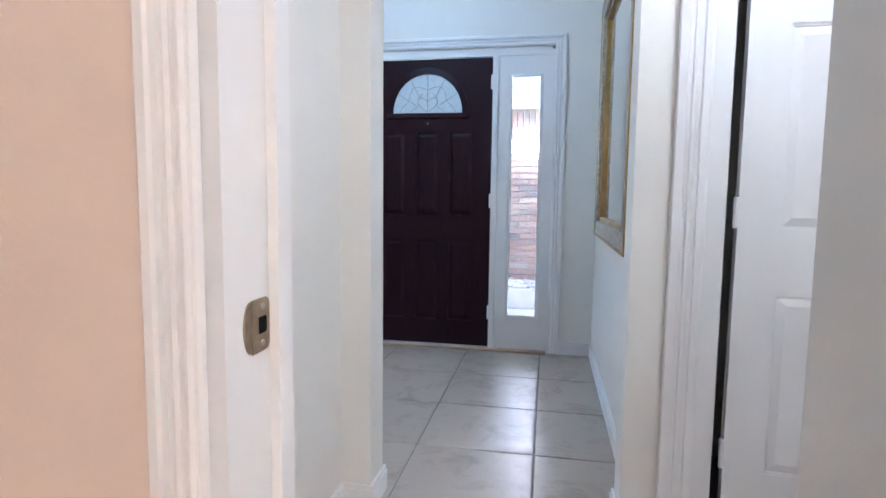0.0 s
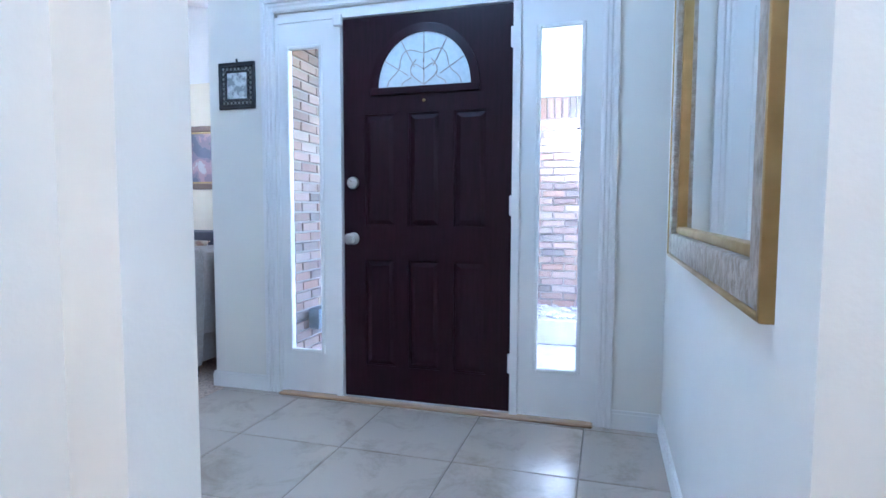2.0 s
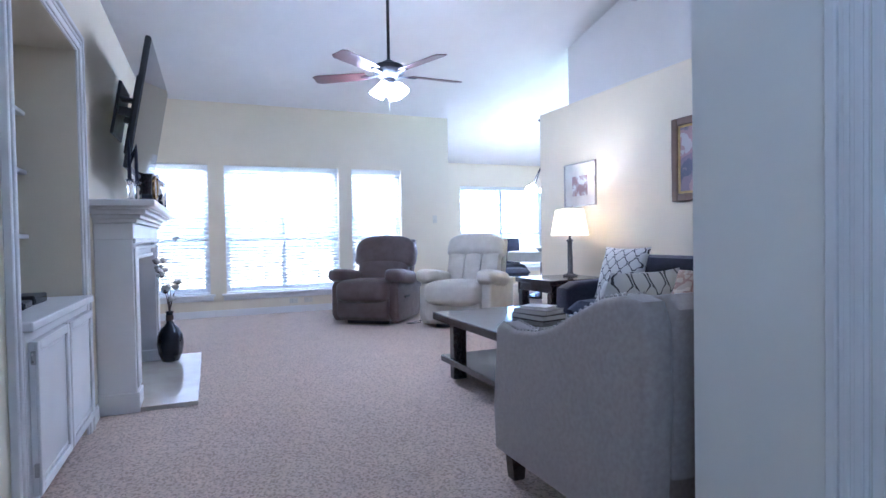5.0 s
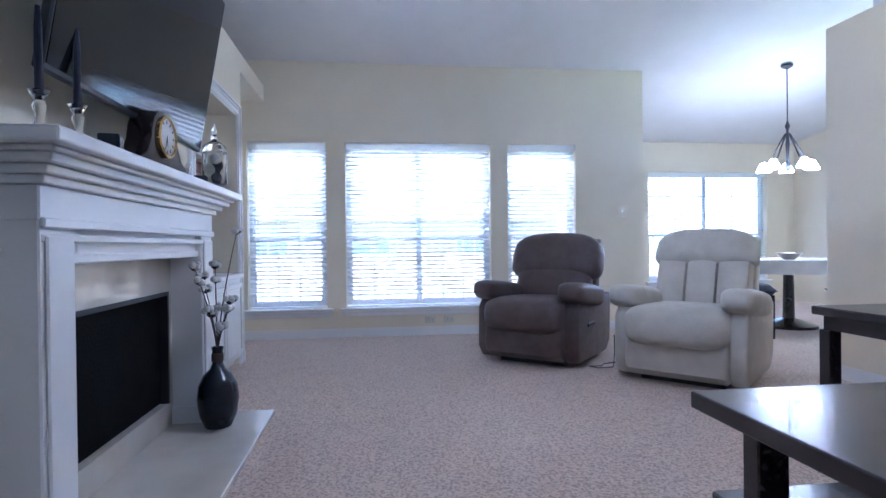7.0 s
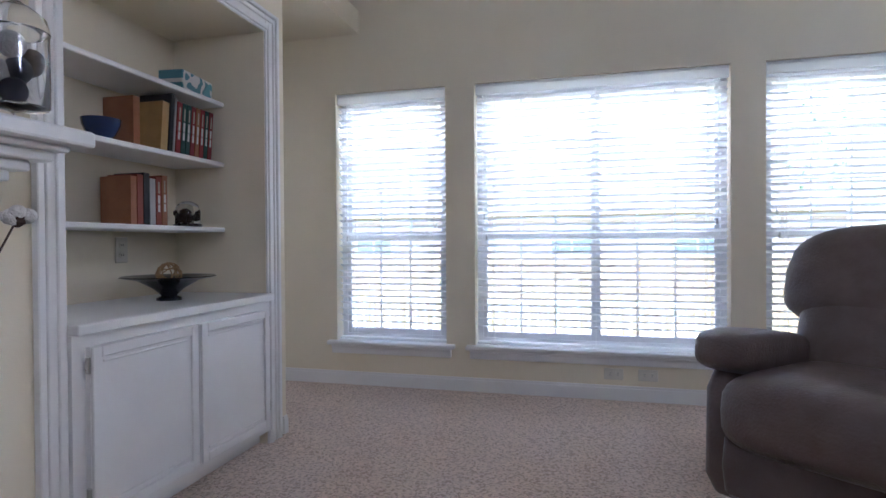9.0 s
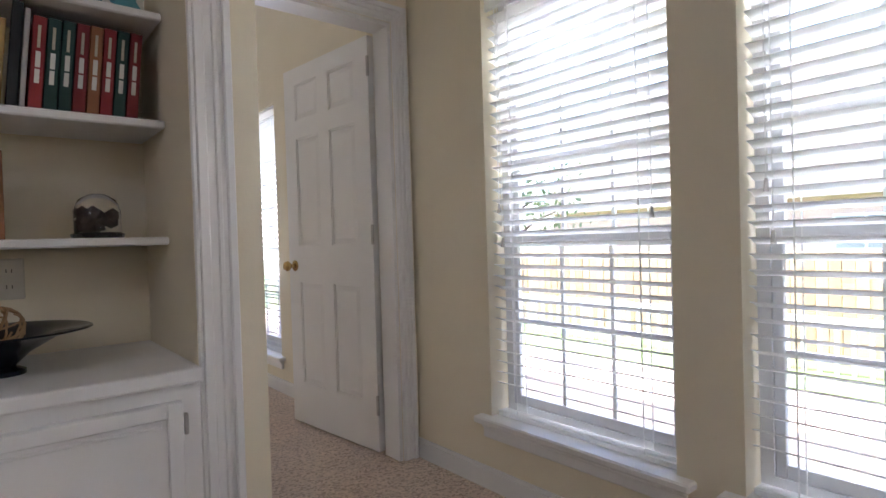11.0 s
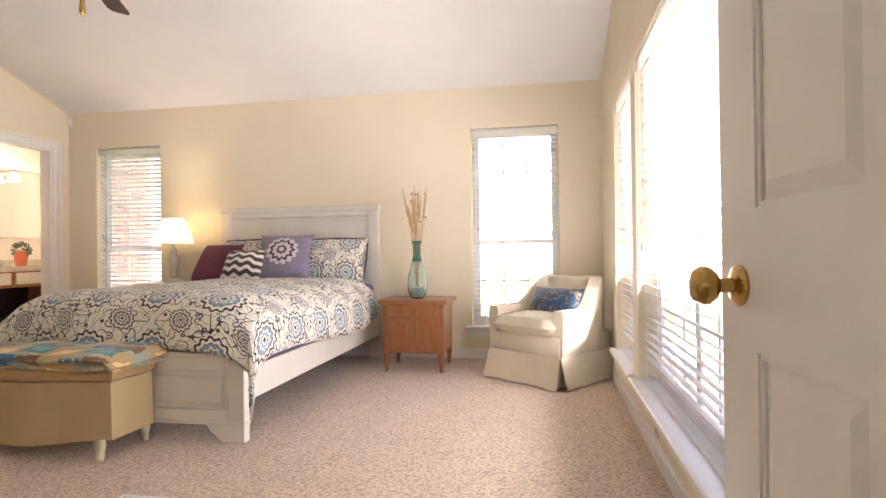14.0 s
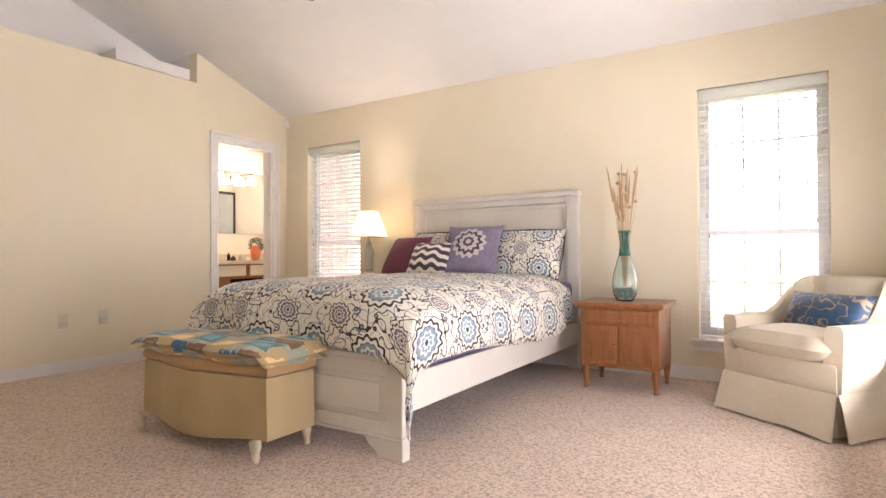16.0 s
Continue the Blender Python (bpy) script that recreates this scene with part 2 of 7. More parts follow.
def cushion(w, d, h, puff=0.25, n=10, pinch=0.0, bm=None):
    """A stuffed cushion about the origin: rounded edges, a crown, corners drawn in by pinch."""
    bm = bm or bmesh.new()
    top, bottom = [], []
    for side, rows in ((1, top), (-1, bottom)):
        for i in range(n + 1):
            row = []
            for j in range(n + 1):
                u, v = 2 * i / n - 1, 2 * j / n - 1
                fall = (1 - abs(u) ** 4) * (1 - abs(v) ** 4)
                z = side * h / 2 * ((1 - puff) * min(1, fall * 3) + puff * (1 - u * u) * (1 - v * v) * 1.6 + 0.02)
                k = 1 - pinch * (1 - abs(v) ** 2) * abs(u) ** 3
                k2 = 1 - pinch * (1 - abs(u) ** 2) * abs(v) ** 3
                row.append(bm.verts.new((u * w / 2 * k, v * d / 2 * k2, z)))
            rows.append(row)
    for rows, flip in ((top, False), (bottom, True)):
        for i in range(n):
            for j in range(n):
                f = (rows[i][j], rows[i + 1][j], rows[i + 1][j + 1], rows[i][j + 1])
                bm.faces.new(tuple(reversed(f)) if flip else f)
    rim = [(i, 0) for i in range(n)] + [(n, j) for j in range(n)] + [(i, n) for i in range(n, 0, -1)] + [(0, j) for j in range(n, 0, -1)]
    for (a, b), (c, e) in zip(rim, rim[1:] + rim[:1]):
        bm.faces.new((top[a][b], bottom[a][b], bottom[c][e], top[c][e]))
    bmesh.ops.recalc_face_normals(bm, faces=bm.faces)
    return bm


def blob(w, d, h, e1=0.6, e2=0.5, nu=32, nv=16):
    """A soft stuffed pad about the origin: a rounded box without flats."""
    def power(v, e):
        return math.copysign(abs(v) ** e, v)
    bm = bmesh.new()
    rings = []
    for j in range(1, nv):
        b = math.pi * (j / nv - 0.5)
        rings.append([bm.verts.new((w / 2 * power(math.cos(b), e1) * power(math.cos(2 * math.pi * i / nu), e2), d / 2 * power(math.cos(b), e1) * power(math.sin(2 * math.pi * i / nu), e2), h / 2 * power(math.sin(b), e1))) for i in range(nu)])
    low, high = bm.verts.new((0, 0, -h / 2)), bm.verts.new((0, 0, h / 2))
    for a, b in zip(rings, rings[1:]):
        for i in range(nu):
            bm.faces.new((a[i], a[(i + 1) % nu], b[(i + 1) % nu], b[i]))
    for i in range(nu):
        bm.faces.new((low, rings[0][(i + 1) % nu], rings[0][i])), bm.faces.new((high, rings[-1][i], rings[-1][(i + 1) % nu]))
    return bm


def moved(bm, m):
    bmesh.ops.transform(bm, matrix=m, verts=bm.verts)
    return bm


def mesh_of(name, bm, material, smooth=False):
    me = bpy.data.meshes.new(name)
    bmesh.ops.recalc_face_normals(bm, faces=bm.faces)
    bm.to_mesh(me)
    bm.free()
    me.materials.append(material)
    if smooth:
        me.polygons.foreach_set("use_smooth", [True] * len(me.polygons))
        me.set_sharp_from_angle(angle=radians(40))
    return me


def part(name, bm, material, parent=None, label="", smooth=False):
    ob = new(name, mesh_of(name, bm, material, smooth))
    if parent:
        ob.parent = parent
    if label:
        ob["label"] = label
    return ob


def thing(name, label, category, m=None, group=""):
    ob = tagged(new(name), label, category, group)
    ob.matrix_world = m or Matrix()
    return ob


def structure(name, bm, material, label="", smooth=False):
    return tagged(part(name, bm, material, None, "", smooth), label, "", "", "structure")


def wall(name, axis, lo, hi, a0, a1, height, holes, material, label):
    """A wall along an axis ('x' or 'y') between lo and hi across it, with holes (from, to, bottom, top)."""
    bm = bmesh.new()

    def block(p, q, z0, z1):
        if q - p > 1e-4 and z1 - z0 > 1e-4:
            add_box(bm, (p, lo, z0), (q, hi, z1)) if axis == "x" else add_box(bm, (lo, p, z0), (hi, q, z1))
    at = a0
    for p, q, z0, z1 in sorted(holes):
        block(at, p, 0, height), block(p, q, 0, z0), block(p, q, z1, height)
        at = q
    block(at, a1, 0, height)
    return structure(name, bm, material, label)


def skirting(name, *runs):
    """Baseboards from (x0, y0, x1, y1, nx, ny): a line on the wall and the way into the room."""
    bm = bmesh.new()
    for x0, y0, x1, y1, nx, ny in runs:
        t = 0.014
        add_box(bm, (min(x0, x1, x0 + nx * t, x1 + nx * t), min(y0, y1, y0 + ny * t, y1 + ny * t), 0.0), (max(x0, x1, x0 + nx * t, x1 + nx * t), max(y0, y1, y0 + ny * t, y1 + ny * t), 0.075))
        t = 0.009
        add_box(bm, (min(x0, x1, x0 + nx * t, x1 + nx * t), min(y0, y1, y0 + ny * t, y1 + ny * t), 0.075), (max(x0, x1, x0 + nx * t, x1 + nx * t), max(y0, y1, y0 + ny * t, y1 + ny * t), 0.09))
    return structure(name, bm, TRIM, "white painted baseboard")


def casing(name, m, w, h, width=0.085, left=True, right=True):
    """Moulded door casing on a wall face: local x along the wall, -y into the room, opening from 0 to w."""
    bm = bmesh.new()
    for k, (a, b, t) in enumerate(((0.0, width - 0.002, 0.012), (0.006, width * 0.3, 0.018), (width * 0.42, width * 0.58, 0.017), (width * 0.7, width, 0.024))):
        if left:
            add_box(bm, (-b, -t, 0), (-a, 0.0, h + b), 0.003)
        if right:
            add_box(bm, (w + a, -t, 0), (w + b, 0.0, h + b), 0.003)
        add_box(bm, (-a if left else 0, -t + 0.0006, h + a), (w + a if right else w, 0.0, h + b), 0.003)
    ob = structure(name, bm, TRIM, "white moulded door casing")
    ob.matrix_world = m
    return ob


WINDOWS = [0]


def window(m, w, h, sashes=1, cols=3, tilt=12, blind=True, label=""):
    """Double-hung window in an opening: local x along the wall, y outward, z up from the sill."""
    WINDOWS[0] += 1
    top = tagged(new("window_%d" % WINDOWS[0]), label or "white double-hung window with grilles", "", "", "structure")
    top.matrix_world = m
    bm = boxes(((0, 0.10, 0), (0.035, 0.15, h)), ((w - 0.035, 0.10, 0), (w, 0.15, h)), ((0.035, 0.10, 0), (w - 0.035, 0.15, 0.04)), ((0.035, 0.10, h - 0.04), (w - 0.035, 0.15, h)))
    part("window_frame", bm, SASH, top)
    part("window_sill", boxes(((-0.06, -0.05, -0.025), (w + 0.06, 0.0995, 0.003)), bevel=0.006), TRIM, top)
    part("apron", boxes(((-0.035, -0.018, -0.085), (w + 0.035, -0.0005, -0.026)), ((-0.035, -0.026, -0.045), (w + 0.035, -0.0005, -0.026)), bevel=0.004), TRIM, top)
    each = (w - 0.07) / sashes
    for k in range(sashes):
        x0, x1 = 0.035 + k * each, 0.035 + (k + 1) * each
        mid = h * 0.43
        for z0, z1, y in ((0.04, mid, 0.108), (mid - 0.03, h - 0.04, 0.126)):
            s = 0.03
            sash = part("sash", boxes(((x0, y, z0), (x0 + s, y + 0.022, z1)), ((x1 - s, y, z0), (x1, y + 0.022, z1)), ((x0 + s, y, z0), (x1 - s, y + 0.022, z0 + s + 0.01)), ((x0 + s, y, z1 - s), (x1 - s, y + 0.022, z1)), bevel=0.003), SASH, top)
            bars = bmesh.new()
            for c in range(1, cols):
                xc = x0 + s + (x1 - x0 - 2 * s) * c / cols
                add_box(bars, (xc - 0.007, y + 0.005, z0 + s), (xc + 0.007, y + 0.017, z1 - s))
            rows = 2 if z0 < 0.1 else 3
            for c in range(1, rows):
                zc = z0 + s + (z1 - z0 - 2 * s) * c / rows
                add_box(bars, (x0 + s, y + 0.004, zc - 0.007), (x1 - s, y + 0.018, zc + 0.007))
            part("grille", bars, SASH, sash)
            pane = part("pane", boxes(((x0 + s, y + 0.009, z0 + s), (x1 - s, y + 0.013, z1 - s))), GLASS, sash)
            pane.visible_shadow = False
    if not blind:
        return top
    bl = thing("window_blind", "white horizontal slat blind, lowered with open slats", "blind", m, "window blinds")
    part("valence", boxes(((0.006, 0.012, h - 0.075), (w - 0.006, 0.028, h - 0.004)), ((0.006, 0.008, h - 0.02), (w - 0.006, 0.03, h - 0.004)), bevel=0.003), BLIND, bl)
    pitch, low = 0.0435, 0.035
    n = int((h - 0.11 - low) / pitch)
    sb = bmesh.new()
    for a, b, c, d in ((-0.025, 0.0, 0.0, 0.0022), (0.0, 0.0022, 0.025, 0.0)):
        v = [sb.verts.new((x, yy, zz + e)) for e in (-0.0014, 0.0014) for x, yy, zz in ((0.008, a, b), (w - 0.008, a, b), (w - 0.008, c, d), (0.008, c, d))]
        for f in ((0, 1, 2, 3), (4, 5, 6, 7), (0, 1, 5, 4), (1, 2, 6, 5), (2, 3, 7, 6), (3, 0, 4, 7)):
            sb.faces.new([v[i] for i in f])
    slat = mesh_of("slat", sb, BLIND)
    for k in range(n):
        o = new("slat", slat)
        o.parent = bl
        o.matrix_basis = pose(0, 0.052, h - 0.10 - k * pitch, tilt + random.uniform(-1.2, 1.2), 0, 0)
    part("bottom_rail", boxes(((0.008, 0.03, 0.0035), (w - 0.008, 0.078, 0.024)), bevel=0.004), BLIND, bl)
    for xc in [0.12, w - 0.12] + ([w / 2] if w > 1 else []):
        part("ladder_cord", boxes(((xc - 0.002, 0.024, 0.02), (xc + 0.002, 0.026, h - 0.07)), ((xc - 0.002, 0.079, 0.02), (xc + 0.002, 0.081, h - 0.07))), BLIND, bl)
    for xc, zl in ((0.06, h * 0.5), (0.075, h * 0.42), (w - 0.07, h * 0.47)):
        cord = part("pull_cord", boxes(((xc - 0.0012, 0.014, zl), (xc + 0.0012, 0.0164, h - 0.07))), BLIND, bl)
        part("tassel", lathe([(0.004, 0.035), (0.006, 0.02), (0.008, 0.0)], 8, (xc, 0.0152, zl - 0.03)), STEEL, cord)
    return top


def panel_door(name, m, w, h, material, label, rows, cols, thick=0.036, knob=None, struct=True, knob_mat=None):
    """A moulded panel door: local x from the hinge, y through the leaf, z up."""
    door = tagged(new(name), label, "" if struct else "door", "", "structure" if struct else "")
    door.matrix_world = m
    core = boxes(((0.004, -thick / 2 + 0.009, 0.004), (w - 0.004, thick / 2 - 0.009, h - 0.004)))
    part("leaf", core, material, door)
    xs, zs = [0] + [v for c in cols for v in c] + [w], [0] + [v for r in rows for v in r] + [h]
    fr = bmesh.new()
    for k in range(0, len(zs), 2):
        add_box(fr, (0, -thick / 2, zs[k]), (w, thick / 2, zs[k + 1]))
    for z0, z1 in rows:
        for k in range(0, len(xs), 2):
            add_box(fr, (xs[k], -thick / 2, z0), (xs[k + 1], thick / 2, z1))
    part("stiles_and_rails", fr, material, door)
    for z0, z1 in rows:
        for x0, x1 in cols:
            for s in (-1, 1):
                bm = bmesh.new()
                g, y0, y1 = 0.022, s * (thick / 2 - 0.0095), s * (thick / 2 - 0.002)
                a = [bm.verts.new((x, y0, z)) for x, z in ((x0 + 0.006, z0 + 0.006), (x1 - 0.006, z0 + 0.006), (x1 - 0.006, z1 - 0.006), (x0 + 0.006, z1 - 0.006))]
                b = [bm.verts.new((x, y1, z)) for x, z in ((x0 + g + 0.012, z0 + g + 0.012), (x1 - g - 0.012, z0 + g + 0.012), (x1 - g - 0.012, z1 - g - 0.012), (x0 + g + 0.012, z1 - g - 0.012))]
                bm.faces.new(b)
                for k in range(4):
                    bm.faces.new((a[k], a[(k + 1) % 4], b[(k + 1) % 4], b[k]))
                part("panel", bm, material, door)
                lip = bmesh.new()
                for lo, hi in (((x0, z0), (x1, z0 + 0.008)), ((x0, z1 - 0.008), (x1, z1)), ((x0, z0 + 0.008), (x0 + 0.008, z1 - 0.008)), ((x1 - 0.008, z0 + 0.008), (x1, z1 - 0.008))):
                    ya, yb = sorted((s * (thick / 2 - 0.0085), s * (thick / 2 - 0.004)))
                    add_box(lip, (lo[0], ya, lo[1]), (hi[0], yb, hi[1]))
                part("moulding", lip, material, door)
    if knob:
        for s in (-1, 1):
            k = lathe([(0.03, 0.0), (0.031, 0.004), (0.026, 0.009), (0.011, 0.012), (0.010, 0.03), (0.02, 0.036), (0.028, 0.046), (0.029, 0.055), (0.022, 0.066), (0.008, 0.07)], 20)
            part("door_knob", moved(k, pose(knob[0], s * thick / 2, knob[1], 90 if s < 0 else -90)), knob_mat or BRASS, door, "", True)
    return door


SIX_ROWS, SIX_COLS = [(0.23, 0.80), (1.00, 1.60), (1.70, 1.90)], None


def six_cols(w):
    return [(0.115, w / 2 - 0.05), (w / 2 + 0.05, w - 0.115)]


# ---- structure: shell of the living room, foyer, bedroom ----
XW, YFIRE, YNORTH, YFRONT, YBED, XBED = -8.97, 2.15, 6.40, 3.95, -3.497, -3.60
LIV = [(1.975, 2.76, 0.30, 2.01), (2.955, 4.48, 0.30, 2.01), (4.665, 5.42, 0.30, 2.01)]
BEDW = [(-2.62, -1.84, 0.25, 2.0), (-1.68, -0.10, 0.25, 2.0)]
wall("wall_west", "y", XW - 0.17, XW, -3.66, 1.41, 3.6, BEDW, WALL, "cream painted wall with tall windows")
wall("wall_west_living", "y", XW - 0.17, XW, 1.41, 6.19, 2.86, LIV, WALL, "cream painted wall with three tall windows")
wall("wall_south", "x", YBED - 0.17, YBED, XW, XBED + 0.16, 2.7, [(-8.60, -7.82, 0.29, 2.07), (-4.67, -3.93, 0.29, 2.07)], WALL, "cream painted bedroom wall with two windows")
bm = boxes(((XBED, YBED, 0), (XBED + 0.12, -3.29, 3.3)), ((XBED, -3.29, 2.04), (XBED + 0.12, -2.61, 3.3)), ((XBED, -2.61, 0), (XBED + 0.12, -2.39, 3.3)), ((XBED, -2.39, 0), (XBED + 0.12, 1.35, 2.55)), ((XBED + 0.12, -2.39, 2.43), (XBED + 0.55, 1.35, 2.55)))
structure("wall_bed_east", bm, WALL, "cream bedroom wall with a plant ledge")
structure("wall_ledge_back", boxes(((XBED + 0.55, -2.6, 2.43), (XBED + 0.65, 1.35, 4.2)), ((XBED + 0.12, -2.45, 2.43), (XBED + 0.55, -2.39, 3.4))), CEIL, "pale wall behind the plant ledge")
wall("wall_bed_north", "x", 1.35, 1.475, XW, XBED + 0.12, 4.2, [(-8.875, -8.05, 0, 2.03)], WALL, "cream wall with the bedroom doorway")
bm = bmesh.new()
bed_top = [(YBED - 0.17, 2.38), (YBED, 2.44), (-0.9, 3.38), (1.42, 2.52)]
for (y0, z0), (y1, z1) in zip(bed_top, bed_top[1:]):
    v = [bm.verts.new(p) for p in ((XW - 0.17, y0, z0), (XBED + 0.65, y0, z0), (XBED + 0.65, y1, z1), (XW - 0.17, y1, z1), (XW - 0.17, y0, z0 + 0.1), (XBED + 0.65, y0, z0 + 0.1), (XBED + 0.65, y1, z1 + 0.1), (XW - 0.17, y1, z1 + 0.1))]
    for f in ((0, 1, 2, 3), (4, 5, 6, 7), (0, 1, 5, 4), (1, 2, 6, 5), (2, 3, 7, 6), (3, 0, 4, 7)):
        bm.faces.new([v[i] for i in f])
structure("ceiling_bedroom", bm, CEIL, "white vaulted bedroom ceiling")

bm = bmesh.new()
vault = [(-11.4, 2.44), (-8.97, 2.83), (-5.5, 3.63), (-2.1, 2.88), (0.7, 2.88)]
for (x0, z0), (x1, z1) in zip(vault, vault[1:]):
    v = [bm.verts.new(p) for p in ((x0, 1.40, z0), (x1, 1.40, z1), (x1, 10.0, z1), (x0, 10.0, z0), (x0, 1.40, z0 + 0.1), (x1, 1.40, z1 + 0.1), (x1, 10.0, z1 + 0.1), (x0, 10.0, z0 + 0.1))]
    for f in ((0, 1, 2, 3), (4, 5, 6, 7), (0, 1, 5, 4), (1, 2, 6, 5), (2, 3, 7, 6), (3, 0, 4, 7)):
        bm.faces.new([v[i] for i in f])
structure("ceiling", bm, CEIL, "white vaulted living room ceiling")
structure("ceiling_hall", boxes(((-3.2, -1.6, 2.44), (1.9, 1.944, 2.54))), CEIL, "white flat hall ceiling")
structure("ceiling_beam", boxes(((-5.66, 1.42, 3.42), (-5.40, 6.92, 3.66)), bevel=0.008), CEIL, "white boxed ridge beam")
# fireplace wall with two niches, and the header over the recess
NR, NL = (-7.80, -6.72), (-4.44, -3.36)
bm = boxes(((-7.975, 1.475, 0), (-7.80, YFIRE, 2.57)), ((-7.80, 1.475, 2.0), (-6.72, YFIRE, 2.57)), ((-7.80, 1.475, 0), (-6.72, 1.64, 2.0)),
           ((-6.72, 1.475, 0), (-6.15, YFIRE, 2.57)), ((-6.15, 1.475, 0.72), (-5.0, YFIRE, 2.57)), ((-6.15, 1.475, 0), (-5.0, 1.58, 0.72)), ((-5.0, 1.475, 0), (-4.44, YFIRE, 2.57)),
           ((-4.44, 1.475, 2.0), (-3.36, YFIRE, 2.57)), ((-4.44, 1.475, 0), (-3.36, 1.64, 2.0)), ((-3.36, 1.475, 0), (-3.0, YFIRE, 2.57)),
           ((XW, YFIRE - 0.14, 2.41), (-7.975, YFIRE, 2.57)), ((XW, 1.475, 2.41), (-7.975, YFIRE - 0.14, 2.5)))
structure("wall_fireplace", bm, WALL, "cream fireplace wall with two built-in niches")
structure("wall_foyer_south", boxes(((-3.0, 1.80, 0), (-0.573, 1.944, 3.0)), ((-0.573, 1.80, 2.2), (0.262, 1.944, 3.0)), ((0.262, 1.80, 0), (0.47, 1.944, 3.0)), ((0.47, 1.80, 2.05), (1.30, 1.944, 3.0)), ((1.30, 1.80, 0), (1.9, 1.944, 3.0))), HALL, "pale wall between hall and foyer")
structure("wall_north", boxes(((-6.70, YNORTH, 0), (-2.15, YNORTH + 0.12, 2.42)), ((-6.70, YNORTH + 0.12, 2.30), (-2.15, 6.92, 2.42))), WALL, "cream wall behind the sofa with a plant ledge")
structure("wall_gable", boxes(((-6.85, 6.92, 2.30), (-5.6, 7.05, 3.7)), ((-5.6, 6.89, 2.30), (-2.0, 7.05, 3.7)), ((-6.70, 6.52, 0), (-6.58, 9.9, 2.30))), CEIL, "pale upper gable wall")
structure("wall_east_living", boxes(((-2.15, 4.11, 0), (-2.0, 6.92, 3.0))), WALL, "cream living room wall")
structure("wall_mirror", boxes(((0.33, 1.944, 0), (0.47, 3.95, 3.0))), HALL, "pale foyer wall with the mirror")
# front wall around the door and its sidelights
FD = (-1.309, -0.396)
SL, SR = (-1.638, -1.452), (-0.257, -0.067)
# Unseen overhang, added to keep direct sun off the west and south windows.
structure("sun_overhang", boxes(((-10.0, -4.7, 2.66), (-9.14, 6.0, 2.80)), ((-9.14, -4.97, 2.74), (-3.45, -3.67, 2.86))), TRIM, "added white overhang, out of view, that keeps sun off the windows")
structure("wall_front", boxes(((-2.15, YFRONT, 0), (-1.72, 4.11, 3.0)), ((0.03, YFRONT, 0), (0.47, 4.11, 3.0)), ((-1.72, YFRONT, 2.12), (0.03, 4.11, 3.0))), HALL, "pale foyer wall around the front door")
# breakfast nook
wall("wall_nook_west", "y", -11.37, -11.2, 6.02, 10.0, 2.6, [(7.40, 9.36, 0.34, 2.02)], WALL, "cream breakfast nook wall with a wide window")
structure("wall_nook_south", boxes(((-11.2, 6.02, 0), (-9.142, 6.19, 2.9))), WALL, "cream breakfast nook wall")
structure("wall_nook_north", boxes(((-11.37, 9.83, 0), (-6.5, 10.0, 3.6))), WALL, "cream breakfast nook wall")
# hall and the room where the walk begins
structure("wall_hall_west", boxes(((-0.80, 0.63, 0), (-0.68, 1.80, 2.44)), ((-0.80, 0.49, 0), (-0.31, 0.62, 2.44)), ((-0.31, 0.49, 2.05), (0.35, 0.62, 2.44))), HALL, "pale hall wall")
structure("wall_start", boxes(((-3.2, 0.47, 0), (-0.312, 0.489, 2.44)), ((-3.2, -1.6, 0), (-3.05, 0.47, 2.44)), ((-3.05, -1.6, 0), (1.9, -1.45, 2.44))), mat("peach wall paint", (0.80, 0.66, 0.54), (0.78, 0.64, 0.52), 0.75, scale=3, bump=0.06, bscale=120, stain=0.05), "peach painted wall of the starting room")
structure("wall_hall_east", boxes(((0.345, 0.49, 0), (0.50, 0.80, 2.44)), ((1.75, -1.45, 0), (1.9, 1.80, 2.44)), ((0.50, 0.49, 0), (1.75, 0.62, 2.44))), HALL, "pale hall wall")
# Out of view; added so no sky light leaks through the closet door gap.
structure("closet_ceiling", boxes(((0.47, 1.944, 2.6), (1.9, 2.6, 2.7))), HALL, "unseen closet ceiling added to keep sky light out")
structure("closet_back", boxes(((0.47, 2.5, 0), (1.9, 2.6, 2.6)), ((1.78, 1.944, 0), (1.9, 2.5, 2.6))), HALL, "dark closet interior wall")
# bathroom
BATH = mat("pale bathroom paint", (0.80, 0.76, 0.71), (0.78, 0.74, 0.69), 0.7, scale=3, bump=0.06, bscale=120, stain=0.04)
structure("wall_bath", boxes(((-2.05, -5.2, 0), (-1.9, -1.7, 2.6)), ((XBED + 0.12, -5.2, 0), (-2.05, -5.05, 2.6)), ((XBED + 0.12, -1.85, 0), (-2.05, -1.7, 2.42)), ((XBED + 0.0, -5.2, 0), (XBED + 0.12, YBED - 0.17, 2.6))), BATH, "pale bathroom wall")
structure("ceiling_bath", boxes(((XBED + 0.12, -5.2, 2.6), (-1.9, -1.7, 2.7))), CEIL, "white bathroom ceiling")

structure("floor", boxes(((-11.37, -5.2, -0.16), (-2.08, 10.0, 0.0)), ((-2.08, -5.2, -0.16), (1.9, 1.80, 0.0))), CARPET, "beige cut-pile carpet")
foyer = structure("floor_foyer", boxes(((-2.08, 1.80, -0.16), (1.9, 4.11, -0.004))), GROUT, "stone tile floor of the foyer")
